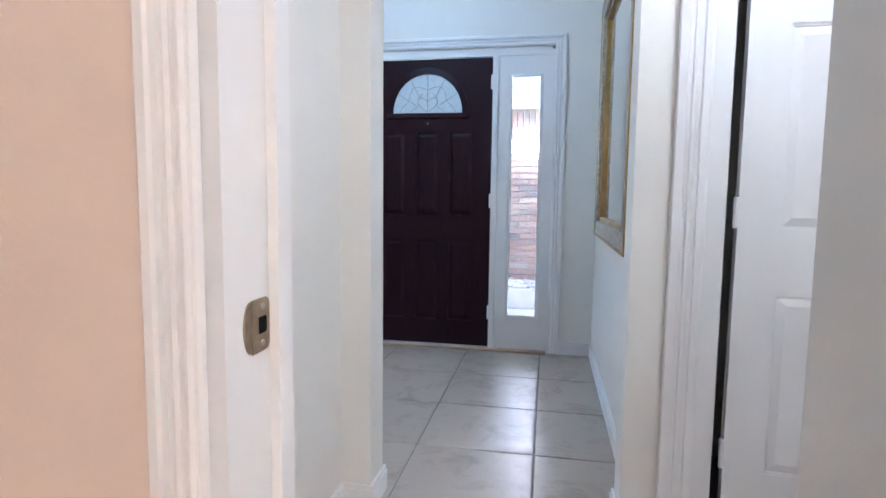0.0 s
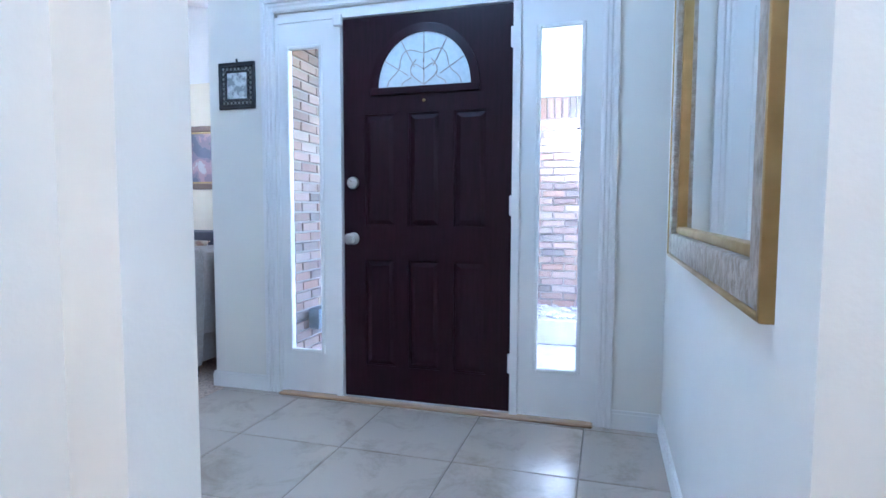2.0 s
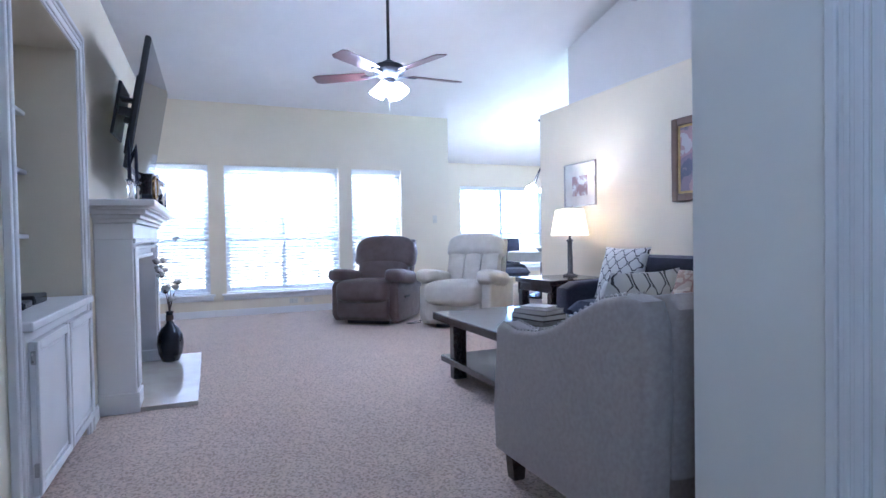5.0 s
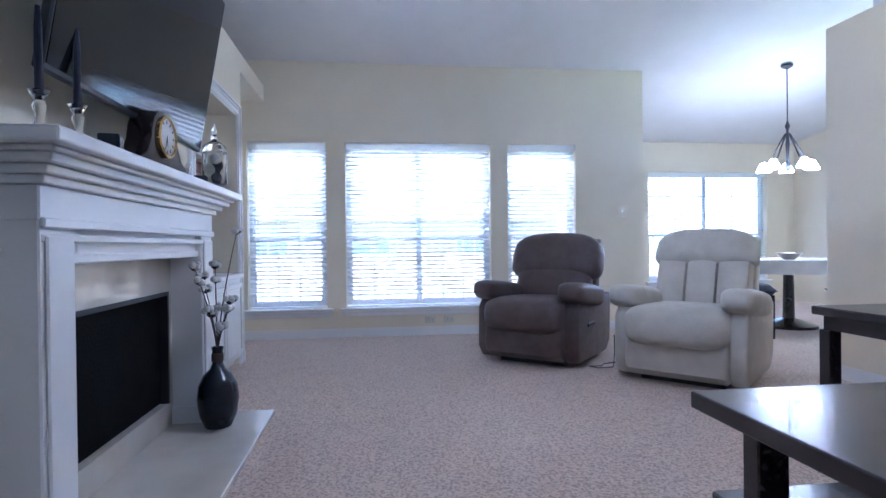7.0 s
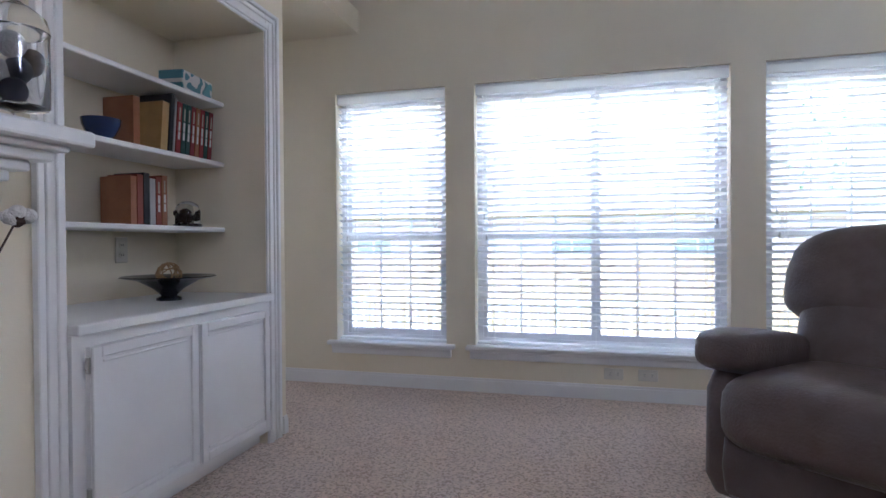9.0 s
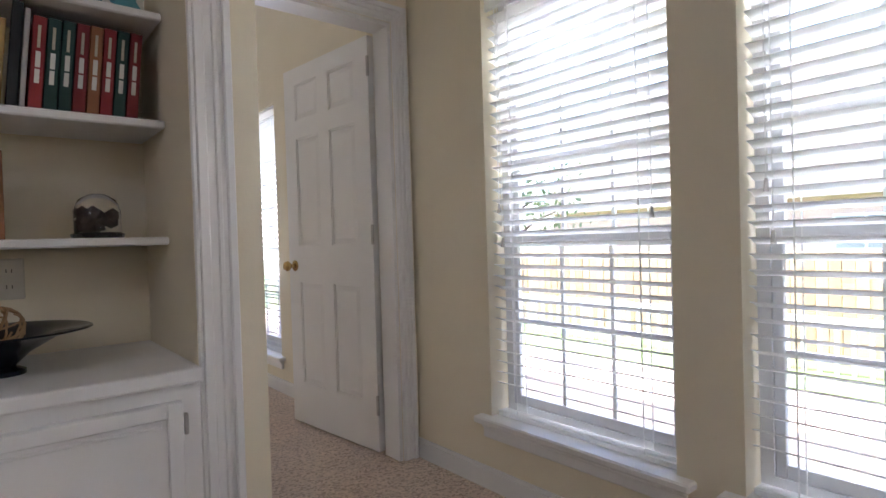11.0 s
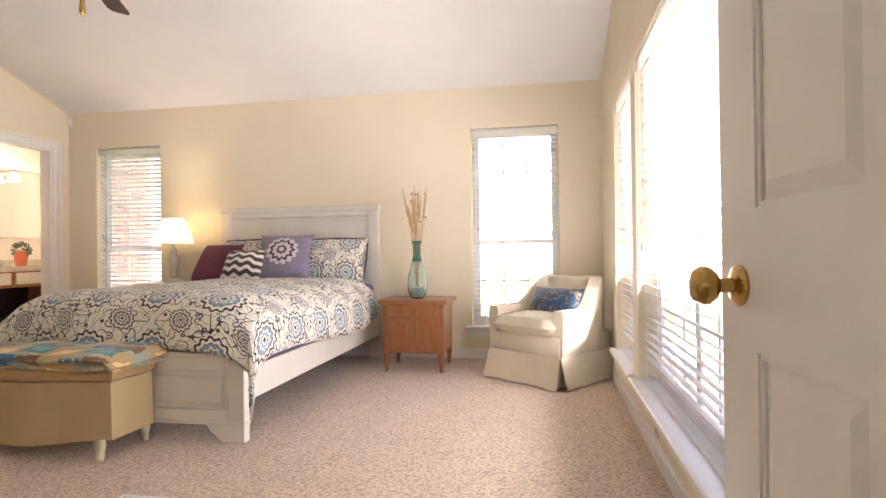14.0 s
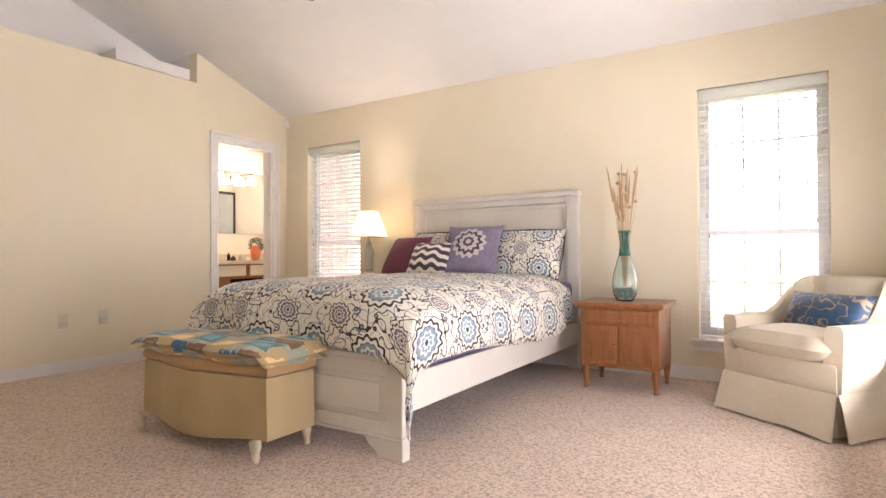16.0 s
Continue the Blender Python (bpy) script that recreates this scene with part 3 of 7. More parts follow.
structure("door_sill", boxes(((-1.70, 3.90, 0.0), (0.02, 3.955, 0.016)), bevel=0.006), mat("oak threshold", (0.40, 0.25, 0.13), rough=0.4, stretch=(1, 12, 1)), "oak threshold of the front door")

skirting("baseboard_living", (XW, 1.475, XW, 6.19, 1, 0), (-7.975, YFIRE, -7.94, YFIRE, 0, 1), (-7.975, 1.475, -7.975, YFIRE, -1, 0), (-4.72, YFIRE, -4.50, YFIRE, 0, 1), (-6.64, YFIRE, -6.45, YFIRE, 0, 1), (-3.3, YFIRE, -3.0, YFIRE, 0, 1), (-3.0, 1.944, -0.573, 1.944, 0, 1), (-6.70, YNORTH, -2.15, YNORTH, 0, -1), (-2.15, 3.95, -1.79, 3.95, 0, -1), (-2.15, 3.936, -2.15, 6.4, -1, 0))
skirting("baseboard_foyer", (0.10, 3.95, 0.33, 3.95, 0, -1), (0.33, 1.944, 0.33, 3.936, -1, 0), (-0.573, 1.80, -0.573, 1.958, 1, 0), (-0.68, 0.63, -0.68, 1.80, 1, 0), (-0.68, 1.80, -0.559, 1.80, 0, -1), (0.262, 1.80, 0.262, 1.958, -1, 0))
skirting("baseboard_bedroom", (XW, YBED, XW, 1.35, 1, 0), (XW + 0.014, YBED, XBED, YBED, 0, 1), (XBED, -2.52, XBED, 1.35, -1, 0), (-7.96, 1.35, XBED, 1.35, 0, -1))

for p, q, z0, z1 in LIV:
    window(pose(XW, p, z0, 0, 0, 90), q - p, z1 - z0, 2 if q - p > 1 else 1, 3, -20)
for p, q, z0, z1 in BEDW:
    window(pose(XW, p, z0, 0, 0, 90), q - p, z1 - z0, 2 if q - p > 1 else 1, 3, -24)
window(pose(-7.82, YBED, 0.29, 0, 0, 180), 0.78, 1.78, 1, 3, 1)
window(pose(-3.93, YBED, 0.29, 0, 0, 180), 0.74, 1.78, 1, 3, -20)
window(pose(-11.2, 7.40, 0.34, 0, 0, 90), 1.96, 1.68, 2, 2, 10)

casing("door_casing_1", pose(-8.05, 1.475, 0, 0, 0, 180), 0.825, 2.03, width=0.075)
structure("door_jamb_1", boxes(((-8.875, 1.352, 0), (-8.857, 1.473, 2.03)), ((-8.068, 1.352, 0), (-8.05, 1.473, 2.03)), ((-8.857, 1.352, 2.012), (-8.068, 1.473, 2.03)), ((-8.078, 1.40, 0), (-8.068, 1.435, 2.012))), TRIM, "white painted door jamb")
panel_door("door_1", pose(-8.85, 1.335, 0.012, 0, 0, -84.5), 0.785, 1.995, TRIM, "white six-panel bedroom door standing open", SIX_ROWS, six_cols(0.785), knob=(0.72, 0.89))
for z in (0.18, 1.0, 1.80):
    part("hinge", lathe([(0.006, z), (0.0075, z + 0.003), (0.0075, z + 0.092), (0.006, z + 0.095)], 10, (-0.004, 0.022, 0)), STEEL, bpy.data.objects["door_1"])
    part("hinge_leaf", boxes(((-0.004, -0.014, z), (-0.001, 0.016, z + 0.095))), TRIM, bpy.data.objects["door_1"])
casing("door_casing_2", pose(XBED, -2.61, 0, 0, 0, -90), 0.68, 2.04)
structure("door_jamb_2", boxes(((XBED + 0.002, -3.29, 0), (XBED + 0.118, -3.272, 2.04)), ((XBED + 0.002, -2.628, 0), (XBED + 0.118, -2.61, 2.04)), ((XBED + 0.002, -3.272, 2.022), (XBED + 0.118, -2.628, 2.04))), TRIM, "white painted door jamb")
casing("door_casing_3", pose(0.47, 1.80, 0, 0, 0, 0), 0.83, 2.05, width=0.10, left=True)
structure("door_jamb_3", boxes(((0.472, 1.803, 0), (0.505, 1.94, 2.048)), ((0.505, 1.815, 0), (0.532, 1.94, 2.048))), TRIM, "white closet door jamb with a stop")
panel_door("door_2", pose(0.578, 1.87, 0.012, 0, 0, -2), 0.70, 2.02, TRIM, "white six-panel closet door standing ajar", SIX_ROWS, six_cols(0.70))
for z in (0.24, 1.0, 1.78):
    part("hinge", lathe([(0.006, z), (0.0075, z + 0.003), (0.0075, z + 0.092), (0.006, z + 0.095)], 10, (-0.008, -0.024, 0)), TRIM, bpy.data.objects["door_2"])
structure("door_jamb_4", boxes(((-0.312, 0.488, 0), (-0.290, 0.622, 2.05)), ((-0.290, 0.574, 0), (-0.278, 0.606, 2.05))), TRIM, "white painted door jamb")
casing("door_casing_4", pose(-0.295, 0.489 - 0.02, 0, 0, 0, 0), 0.63, 2.05, width=0.05, right=False)
casing("door_casing_5", pose(0.335, 0.625, 0, 0, 0, 180), 0.63, 2.05, width=0.06, left=False)


# ---- pattern materials ----
class Graph:
    """Short hands for building colour patterns out of math nodes on the UV map."""

    def __init__(self, name, rough=0.9, sheen=0.2):
        self.m, self.t, self.b = nodes_of(name)
        self.b.inputs["Roughness"].default_value, self.b.inputs["Sheen Weight"].default_value = rough, sheen
        tc = self.t.nodes.new("ShaderNodeTexCoord")
        self.uv, self.ob = tc.outputs["UV"], tc.outputs["Object"]
        sp = self.t.nodes.new("ShaderNodeSeparateXYZ")
        self.link(self.uv, sp.inputs[0])
        self.u, self.v = sp.outputs[0], sp.outputs[1]

    def link(self, a, b):
        if isinstance(a, (int, float)):
            b.default_value = a
        else:
            self.t.links.new(a, b)

    def f(self, op, a, b=0.0):
        n = self.t.nodes.new("ShaderNodeMath")
        n.operation = op
        self.link(a, n.inputs[0]), self.link(b, n.inputs[1])
        return n.outputs[0]

    def noise(self, scale, src=None, detail=3):
        n = self.t.nodes.new("ShaderNodeTexNoise")
        n.inputs["Scale"].default_value, n.inputs["Detail"].default_value = scale, detail
        self.link(src or self.uv, n.inputs[0])
        return n.outputs[0]

    def mix(self, fac, a, b):
        n = self.t.nodes.new("ShaderNodeMix")
        n.data_type = "RGBA"
        self.link(fac, n.inputs[0])
        for v, s in ((a, n.inputs[6]), (b, n.inputs[7])):
            if isinstance(v, tuple):
                s.default_value = (*v, 1)
            else:
                self.t.links.new(v, s)
        return n.outputs[2]

    def polar(self, cell, du=0.0, dv=0.0):
        x = self.f("SUBTRACT", self.f("FRACT", self.f("ADD", self.f("DIVIDE", self.u, cell), du)), 0.5)
        y = self.f("SUBTRACT", self.f("FRACT", self.f("ADD", self.f("DIVIDE", self.v, cell), dv)), 0.5)
        r = self.f("SQRT", self.f("ADD", self.f("MULTIPLY", x, x), self.f("MULTIPLY", y, y)))
        return r, self.f("ARCTAN2", y, x)

    def petals(self, r, a, size, depth, n):
        edge = self.f("ADD", size, self.f("MULTIPLY", depth, self.f("COSINE", self.f("MULTIPLY", a, n))))
        return self.f("LESS_THAN", r, edge)

    def done(self, colour, bump=0.25, bscale=220):
        self.t.links.new(colour, self.b.inputs["Base Color"])
        n, bp = self.noise(bscale, self.ob), self.t.nodes.new("ShaderNodeBump")
        bp.inputs["Strength"].default_value, bp.inputs["Distance"].default_value = bump, 0.004
        self.t.links.new(n, bp.inputs["Height"]), self.t.links.new(bp.outputs[0], self.b.inputs["Normal"])
        return self.m


def medallion_mat(name, cell, cream=(0.74, 0.70, 0.60)):
    g = Graph(name)
    black, blue, slate, plum = (0.035, 0.03, 0.035), (0.20, 0.30, 0.38), (0.14, 0.16, 0.23), (0.20, 0.16, 0.22)
    c = g.mix(0.0, cream, cream)
    # scrolling vines in the ground
    for s, col, wdt in ((13.0 / cell * 0.42, black, 0.022), (17.0 / cell * 0.42, slate, 0.018)):
        c = g.mix(g.f("LESS_THAN", g.f("ABSOLUTE", g.f("SUBTRACT", g.noise(s, None, 0), 0.5)), wdt), c, col)
    leaf = g.t.nodes.new("ShaderNodeTexVoronoi")
    leaf.inputs["Scale"].default_value = 6.3 / cell
    g.link(g.uv, leaf.inputs[0])
    c = g.mix(g.f("LESS_THAN", leaf.outputs[0], 0.22), c, black)
    c = g.mix(g.f("LESS_THAN", leaf.outputs[0], 0.11), c, (0.35, 0.36, 0.40))
    for du, dv, k, main in ((0.0, 0.0, 0.74, blue), (0.5, 0.5, 0.44, plum)):
        r, a = g.polar(cell, du, dv)
        for size, depth, n, col in ((0.44, 0.02, 13, cream), (0.41, 0.028, 13, black), (0.355, 0.03, 13, cream), (0.29, 0.012, 13, slate), (0.265, 0.0, 1, main), (0.20, 0.025, 9, cream), (0.155, 0.02, 9, main), (0.10, 0.02, 8, cream), (0.055, 0.01, 6, black)):
            c = g.mix(g.petals(r, a, size * k, depth * k, n), c, col)
    return g.done(c)


def quilt_mat(name):
    g = Graph(name)
    c = g.mix(g.f("LESS_THAN", g.noise(5, None, 4), 0.5), (0.34, 0.37, 0.29), (0.46, 0.46, 0.36))
    for du, dv, col, size in ((0, 0, (0.50, 0.36, 0.17), 0.30), (0.5, 0.15, (0.05, 0.22, 0.24), 0.22), (0.25, 0.6, (0.04, 0.16, 0.34), 0.16), (0.6, 0.6, (0.20, 0.11, 0.05), 0.17)):
        x = g.f("ABSOLUTE", g.f("SUBTRACT", g.f("FRACT", g.f("ADD", g.f("DIVIDE", g.u, 0.36), du)), 0.5))
        y = g.f("ABSOLUTE", g.f("SUBTRACT", g.f("FRACT", g.f("ADD", g.f("DIVIDE", g.v, 0.26), dv)), 0.5))
        d = g.f("ADD", g.f("MAXIMUM", x, y), g.f("MULTIPLY", 0.22, g.f("SUBTRACT", g.noise(9), 0.5)))
        c = g.mix(g.f("LESS_THAN", d, size), c, col)
        c = g.mix(g.f("LESS_THAN", d, size * 0.55), c, tuple(min(1, v * 1.6 + 0.05) for v in col))
    c = g.mix(g.f("LESS_THAN", g.noise(26, None, 2), 0.34), c, (0.55, 0.50, 0.36))
    return g.done(c, 0.4)


def lattice_mat(name):
    g = Graph(name)
    x, y = g.f("MULTIPLY", g.u, 2 * math.pi / 0.105), g.f("MULTIPLY", g.v, 2 * math.pi / 0.125)
    w = g.f("ADD", g.f("COSINE", x), g.f("COSINE", y))
    w = g.f("ADD", w, g.f("MULTIPLY", 0.28, g.f("MULTIPLY", g.f("COSINE", g.f("MULTIPLY", x, 2)), g.f("COSINE", g.f("MULTIPLY", y, 2)))))
    return g.done(g.mix(g.f("LESS_THAN", g.f("ABSOLUTE", w), 0.24), (0.66, 0.64, 0.60), (0.06, 0.06, 0.07)))


def zebra_mat(name):
    g = Graph(name)
    w = g.f("SINE", g.f("ADD", g.f("MULTIPLY", g.v, 92), g.f("ADD", g.f("MULTIPLY", 1.1, g.f("SINE", g.f("MULTIPLY", g.u, 60))), g.f("MULTIPLY", 2.0, g.noise(5)))))
    c = g.mix(g.f("LESS_THAN", w, -0.1), (0.72, 0.68, 0.60), (0.05, 0.035, 0.045))
    c = g.mix(g.f("MULTIPLY", g.f("LESS_THAN", w, 0.25), g.f("GREATER_THAN", w, -0.1)), c, (0.25, 0.23, 0.24))
    return g.done(c)


def emblem_mat(name, ground, mark, size=0.13, du=0.0):
    g = Graph(name)
    x, y = g.f("SUBTRACT", g.u, du), g.f("SUBTRACT", g.v, 0.02)
    r = g.f("SQRT", g.f("ADD", g.f("MULTIPLY", x, x), g.f("MULTIPLY", y, y)))
    a = g.f("ARCTAN2", y, x)
    c = g.mix(g.f("LESS_THAN", g.noise(30, g.ob), 0.5), ground, tuple(v * 0.88 for v in ground))
    for s, d, n, col in ((1.0, 0.08, 14, mark), (0.78, 0.09, 11, (0.08, 0.05, 0.07)), (0.58, 0.06, 11, mark), (0.34, 0.03, 8, (0.12, 0.06, 0.08)), (0.17, 0.0, 1, mark)):
        c = g.mix(g.petals(r, a, s * size, d * size, n), c, col)
    return g.done(c)


def swirl_mat(name, ground, mark, scale=9.0, wdt=0.02):
    g = Graph(name, 0.5)
    c = g.mix(g.f("LESS_THAN", g.noise(4), 0.5), ground, tuple(v * 0.7 for v in ground))
    c = g.mix(g.f("LESS_THAN", g.f("ABSOLUTE", g.f("SUBTRACT", g.noise(scale, None, 1), 0.5)), wdt), c, mark)
    return g.done(c, 0.15)


def picture_mat(name, ground, tones, scale):
    g = Graph(name, 0.5, 0)
    n = g.noise(scale, None, 6)
    c = g.mix(0.0, ground, ground)
    for k, col in enumerate(tones):
        c = g.mix(g.f("GREATER_THAN", n, 0.46 + 0.07 * k), c, col)
    return g.done(c, 0.02)


def uv_flat(bm, a=0, b=1):
    """Unwraps a mesh flat, in metres, by two of its axes."""
    uv = bm.loops.layers.uv.verify()
    for f in bm.faces:
        for l in f.loops:
            l[uv].uv = (l.vert.co[a], l.vert.co[b])
    return bm


DARKWOOD = mat("espresso wood", (0.030, 0.022, 0.022), (0.018, 0.013, 0.013), 0.22, scale=5, bump=0.03, stretch=(1, 8, 8), coat=0.3)
CHERRY = mat("cherry wood", (0.085, 0.020, 0.013), (0.06, 0.014, 0.010), 0.24, scale=3, bump=0.02, stretch=(1.5, 22, 22), coat=0.2)
FRONTDOOR = mat("dark mahogany door stain", (0.020, 0.004, 0.009), (0.013, 0.003, 0.006), 0.4, scale=6, bump=0.12, bscale=35, stretch=(14, 14, 1), coat=0.0)
FRONTDOOR.node_tree.nodes["Principled BSDF"].inputs["Specular IOR Level"].default_value = 0.2
HONEY = mat("honey walnut", (0.34, 0.13, 0.045), (0.25, 0.085, 0.028), 0.38, scale=5, bump=0.05, stretch=(9, 9, 1), coat=0.15)
GREYCLOTH = mat("grey woven upholstery", (0.42, 0.365, 0.325), (0.36, 0.31, 0.275), 0.95, scale=60, bump=0.35, bscale=380, sheen=0.3)
NAVYCLOTH = mat("navy upholstery", (0.018, 0.02, 0.04), (0.012, 0.014, 0.03), 0.9, scale=40, bump=0.25, bscale=300, sheen=0.2)
BROWNLEATHER = mat("taupe brown leather", (0.125, 0.09, 0.078), (0.095, 0.066, 0.057), 0.42, scale=12, bump=0.3, bscale=110)
CREAMLEATHER = mat("cream leather", (0.58, 0.54, 0.46), (0.52, 0.48, 0.40), 0.42, scale=10, bump=0.3, bscale=100)
CREAMCLOTH = mat("cream upholstery", (0.68, 0.60, 0.46), (0.655, 0.575, 0.44), 0.9, scale=40, bump=0.08, bscale=260, sheen=0.25)
GILT = mat("gilded frame", (0.52, 0.36, 0.14), (0.42, 0.28, 0.10), 0.38, 0.8, scale=15, bump=0.1)
SILVERLEAF = mat("silver leaf carving", (0.52, 0.46, 0.38), (0.36, 0.30, 0.23), 0.5, 0.6, scale=35, bump=1.0, bscale=60)
MIRROR = mat("mirror", (0.92, 0.94, 0.94), (0.92, 0.94, 0.94), 0.02, 1.0, stain=0.0)
MARBLE = mat("cream marble", (0.66, 0.60, 0.50), (0.58, 0.51, 0.41), 0.12, scale=4, stain=0.1)
# Soot in the firebox; also the near-black that paints shade inside small openings.
SOOT_AND_DARK = mat("sooty firebox and dark holes", (0.005, 0.0045, 0.0045), rough=0.9, bump=0.3)
SOOT_AND_DARK.node_tree.nodes["Principled BSDF"].inputs["Specular IOR Level"].default_value = 0.1
SCREEN = mat("television screen", (0.008, 0.008, 0.010), (0.008, 0.008, 0.010), 0.06, stain=0.0)
SCREEN.node_tree.nodes["Principled BSDF"].inputs["Specular IOR Level"].default_value = 0.3
CERAMIC = mat("dark glazed ceramic", (0.012, 0.014, 0.02), (0.02, 0.024, 0.032), 0.18, scale=8)
COTTON = mat("cotton boll", (0.72, 0.69, 0.64), rough=1.0, bump=0.8, bscale=90)
TWIG = mat("dry twig", (0.07, 0.045, 0.035), rough=0.9, bump=0.4)
CLEARGLASS = clear("clear glass")
SHADE = cloth_shade("linen lamp shade", (0.80, 0.72, 0.58))
GLOBE = glow("frosted light globe", (1.0, 0.97, 0.92), 6.0)
WARMGLOBE = glow("warm frosted globe", (1.0, 0.85, 0.62), 5.0)
PAPER = mat("paper", (0.72, 0.70, 0.64), rough=0.8)

# ---- foyer ----
TILE_MESH = mesh_of("tile", boxes(((-0.2545, -0.2545, -0.012), (0.2545, 0.2545, 0.0)), bevel=0.003), TILE)
TILE_SIDE = mesh_of("tile", boxes(((-0.173, -0.2545, -0.012), (0.173, 0.2545, 0.0)), bevel=0.003), TILE)
TILE_END = mesh_of("tile", boxes(((-0.2545, -0.03, -0.012), (0.2545, 0.03, 0.0)), bevel=0.003), TILE)
for i in range(-4, 1):
    for j in range(5):
        o = new("tile", (TILE_MESH if j else TILE_END) if i < 0 else TILE_SIDE)
        o.parent = foyer
        turn = 90 * ((i + 2 * j) % 4) if i < 0 and j else 0
        o.matrix_basis = pose(-0.02 + 0.515 * (i + 0.5) if i < 0 else 0.156, 3.92 if j == 0 and i < 0 else 3.885 - 0.515 * (j - 0.5 if i < 0 else j - 0.5), 0.0004 * ((i * 7 + j * 3) % 3), 0, 0, turn)

fd = panel_door("door_front", pose(FD[1], 3.985, 0.022, 0, 0, 180), FD[1] - FD[0], 2.035, FRONTDOOR, "dark mahogany front door with an arched leaded light, closed", [(0.18, 0.76), (0.94, 1.53)], [(0.125, 0.295), (0.372, 0.542), (0.619, 0.789)], thick=0.045)
arc = [(0.457 + 0.25 * math.cos(math.pi * k / 24), 1.665 + 0.27 * math.sin(math.pi * k / 24)) for k in range(25)]
out = [(0.457 + 0.295 * math.cos(math.pi * k / 24), 1.655 + 0.325 * math.sin(math.pi * k / 24)) for k in range(25)]
ring = bmesh.new()
va = [[ring.verts.new((x, y, z)) for x, z in pts] for pts, y in ((out, 0.0226), (out, 0.03), (arc, 0.036), (arc, 0.0226))]
for a, b in zip(va, va[1:]):
    for k in range(24):
        ring.faces.new((a[k], a[k + 1], b[k + 1], b[k]))
add_box(ring, (0.162, 0.0226, 1.625), (0.752, 0.034, 1.664), 0.004)
part("light_frame", ring, FRONTDOOR, fd)
LEADED = mat("frosted leaded glass", (0.74, 0.82, 0.85), (0.66, 0.75, 0.78), 0.2, scale=40, bump=0.15, bscale=25)
lightpane = part("fan_light", prism(arc, 0.0226, 0.026, "y"), LEADED, fd, "arched frosted glass with leaded petals")
lead = bmesh.new()
for k in range(1, 6):
    a = math.pi * k / 6
    tube([(0.457 + r * math.cos(a), 0.027, 1.666 + r * 1.08 * math.sin(a)) for r in (0.10, 0.245)], 0.0028, 6, lead)
for r in (0.10, 0.18):
    tube([(0.457 + (r + 0.02 * math.cos(6 * math.pi * k / 24)) * math.cos(math.pi * k / 24), 0.027, 1.668 + (r + 0.02 * math.cos(6 * math.pi * k / 24)) * math.sin(math.pi * k / 24)) for k in range(25)], 0.0028, 6, lead)
for s in (-1, 0, 1):
    tube([(0.457 + s * 0.05 * math.sin(math.pi * k / 8) + 0.04 * s * k / 8, 0.028, 1.67 + 0.17 * k / 8 * (1 if s == 0 else 0.75)) for k in range(9)], 0.003, 6, lead)
part("lead_lines", lead, STEEL, lightpane)
part("peephole", moved(lathe([(0.008, 0), (0.008, 0.004), (0.004, 0.005)], 12), pose(0.457, 0.0226, 1.59, -90)), BRASS, fd)
for z, big in ((1.17, 0), (0.87, 1)):
    k = lathe([(0.034, 0), (0.034, 0.008), (0.028, 0.014), (0.012, 0.016), (0.012, 0.034), (0.027, 0.042), (0.031, 0.056), (0.022, 0.068), (0.0, 0.07)] if big else [(0.034, 0), (0.034, 0.008), (0.03, 0.018), (0.02, 0.022), (0.0, 0.022)], 24)
    part("door_knob" if big else "deadbolt", moved(k, pose(0.858, 0.0226, z, -90)), STEEL, fd, "", True)
for z in (0.2, 1.0, 1.82):
    part("hinge", boxes(((-0.012, 0.018, z), (0.008, 0.034, z + 0.1)), bevel=0.003), TRIM, fd)
# frame and sidelights
fr = boxes(((-1.72, 3.955, 0), (-1.70, 4.10, 2.10)), ((0.01, 3.955, 0), (0.03, 4.10, 2.10)), ((-1.70, 3.955, 2.065), (0.01, 4.10, 2.12)), ((-1.352, 3.94, 0.01), (-1.315, 4.08, 2.065)), ((-0.390, 3.94, 0.01), (-0.353, 4.08, 2.065)))
structure("door_frame_front", fr, TRIM, "white frame around the front door and sidelights")
for x0, x1, a, b in ((-1.70, -1.352, *SL), (-0.353, 0.01, *SR)):
    sl = tagged(new("window_%d" % (WINDOWS[0] + 1)), "white sidelight with one tall glass pane", "", "", "structure")
    WINDOWS[0] += 1
    z0, z1 = 0.262, 1.92
    part("sidelight_panel", boxes(((x0, 3.96, 0.016), (a - 0.012, 4.0, 2.065)), ((b + 0.012, 3.96, 0.016), (x1, 4.0, 2.065)), ((a - 0.012, 3.96, 0.016), (b + 0.012, 4.0, z0 - 0.012)), ((a - 0.012, 3.96, z1 + 0.012), (b + 0.012, 4.0, 2.065))), TRIM, sl)
    part("glazing_bead", boxes(((a - 0.02, 3.953, z0 - 0.02), (a, 3.975, z1 + 0.02)), ((b, 3.953, z0 - 0.02), (b + 0.02, 3.975, z1 + 0.02)), ((a, 3.953, z0 - 0.02), (b, 3.975, z0)), ((a, 3.953, z1), (b, 3.975, z1 + 0.02)), bevel=0.004), TRIM, sl)
    p = part("pane", boxes(((a - 0.01, 3.978, z0 - 0.01), (b + 0.01, 3.984, z1 + 0.01))), GLASS, sl)
    p.visible_shadow = False
casing("door_casing_front", pose(-1.72, 3.951, 0, 0, 0, 0), 1.75, 2.12, width=0.075)
part("closer_block", boxes(((-1.345, 3.915, 2.015), (-1.30, 3.94, 2.075)), bevel=0.004), TRIM, bpy.data.objects["door_frame_front"])

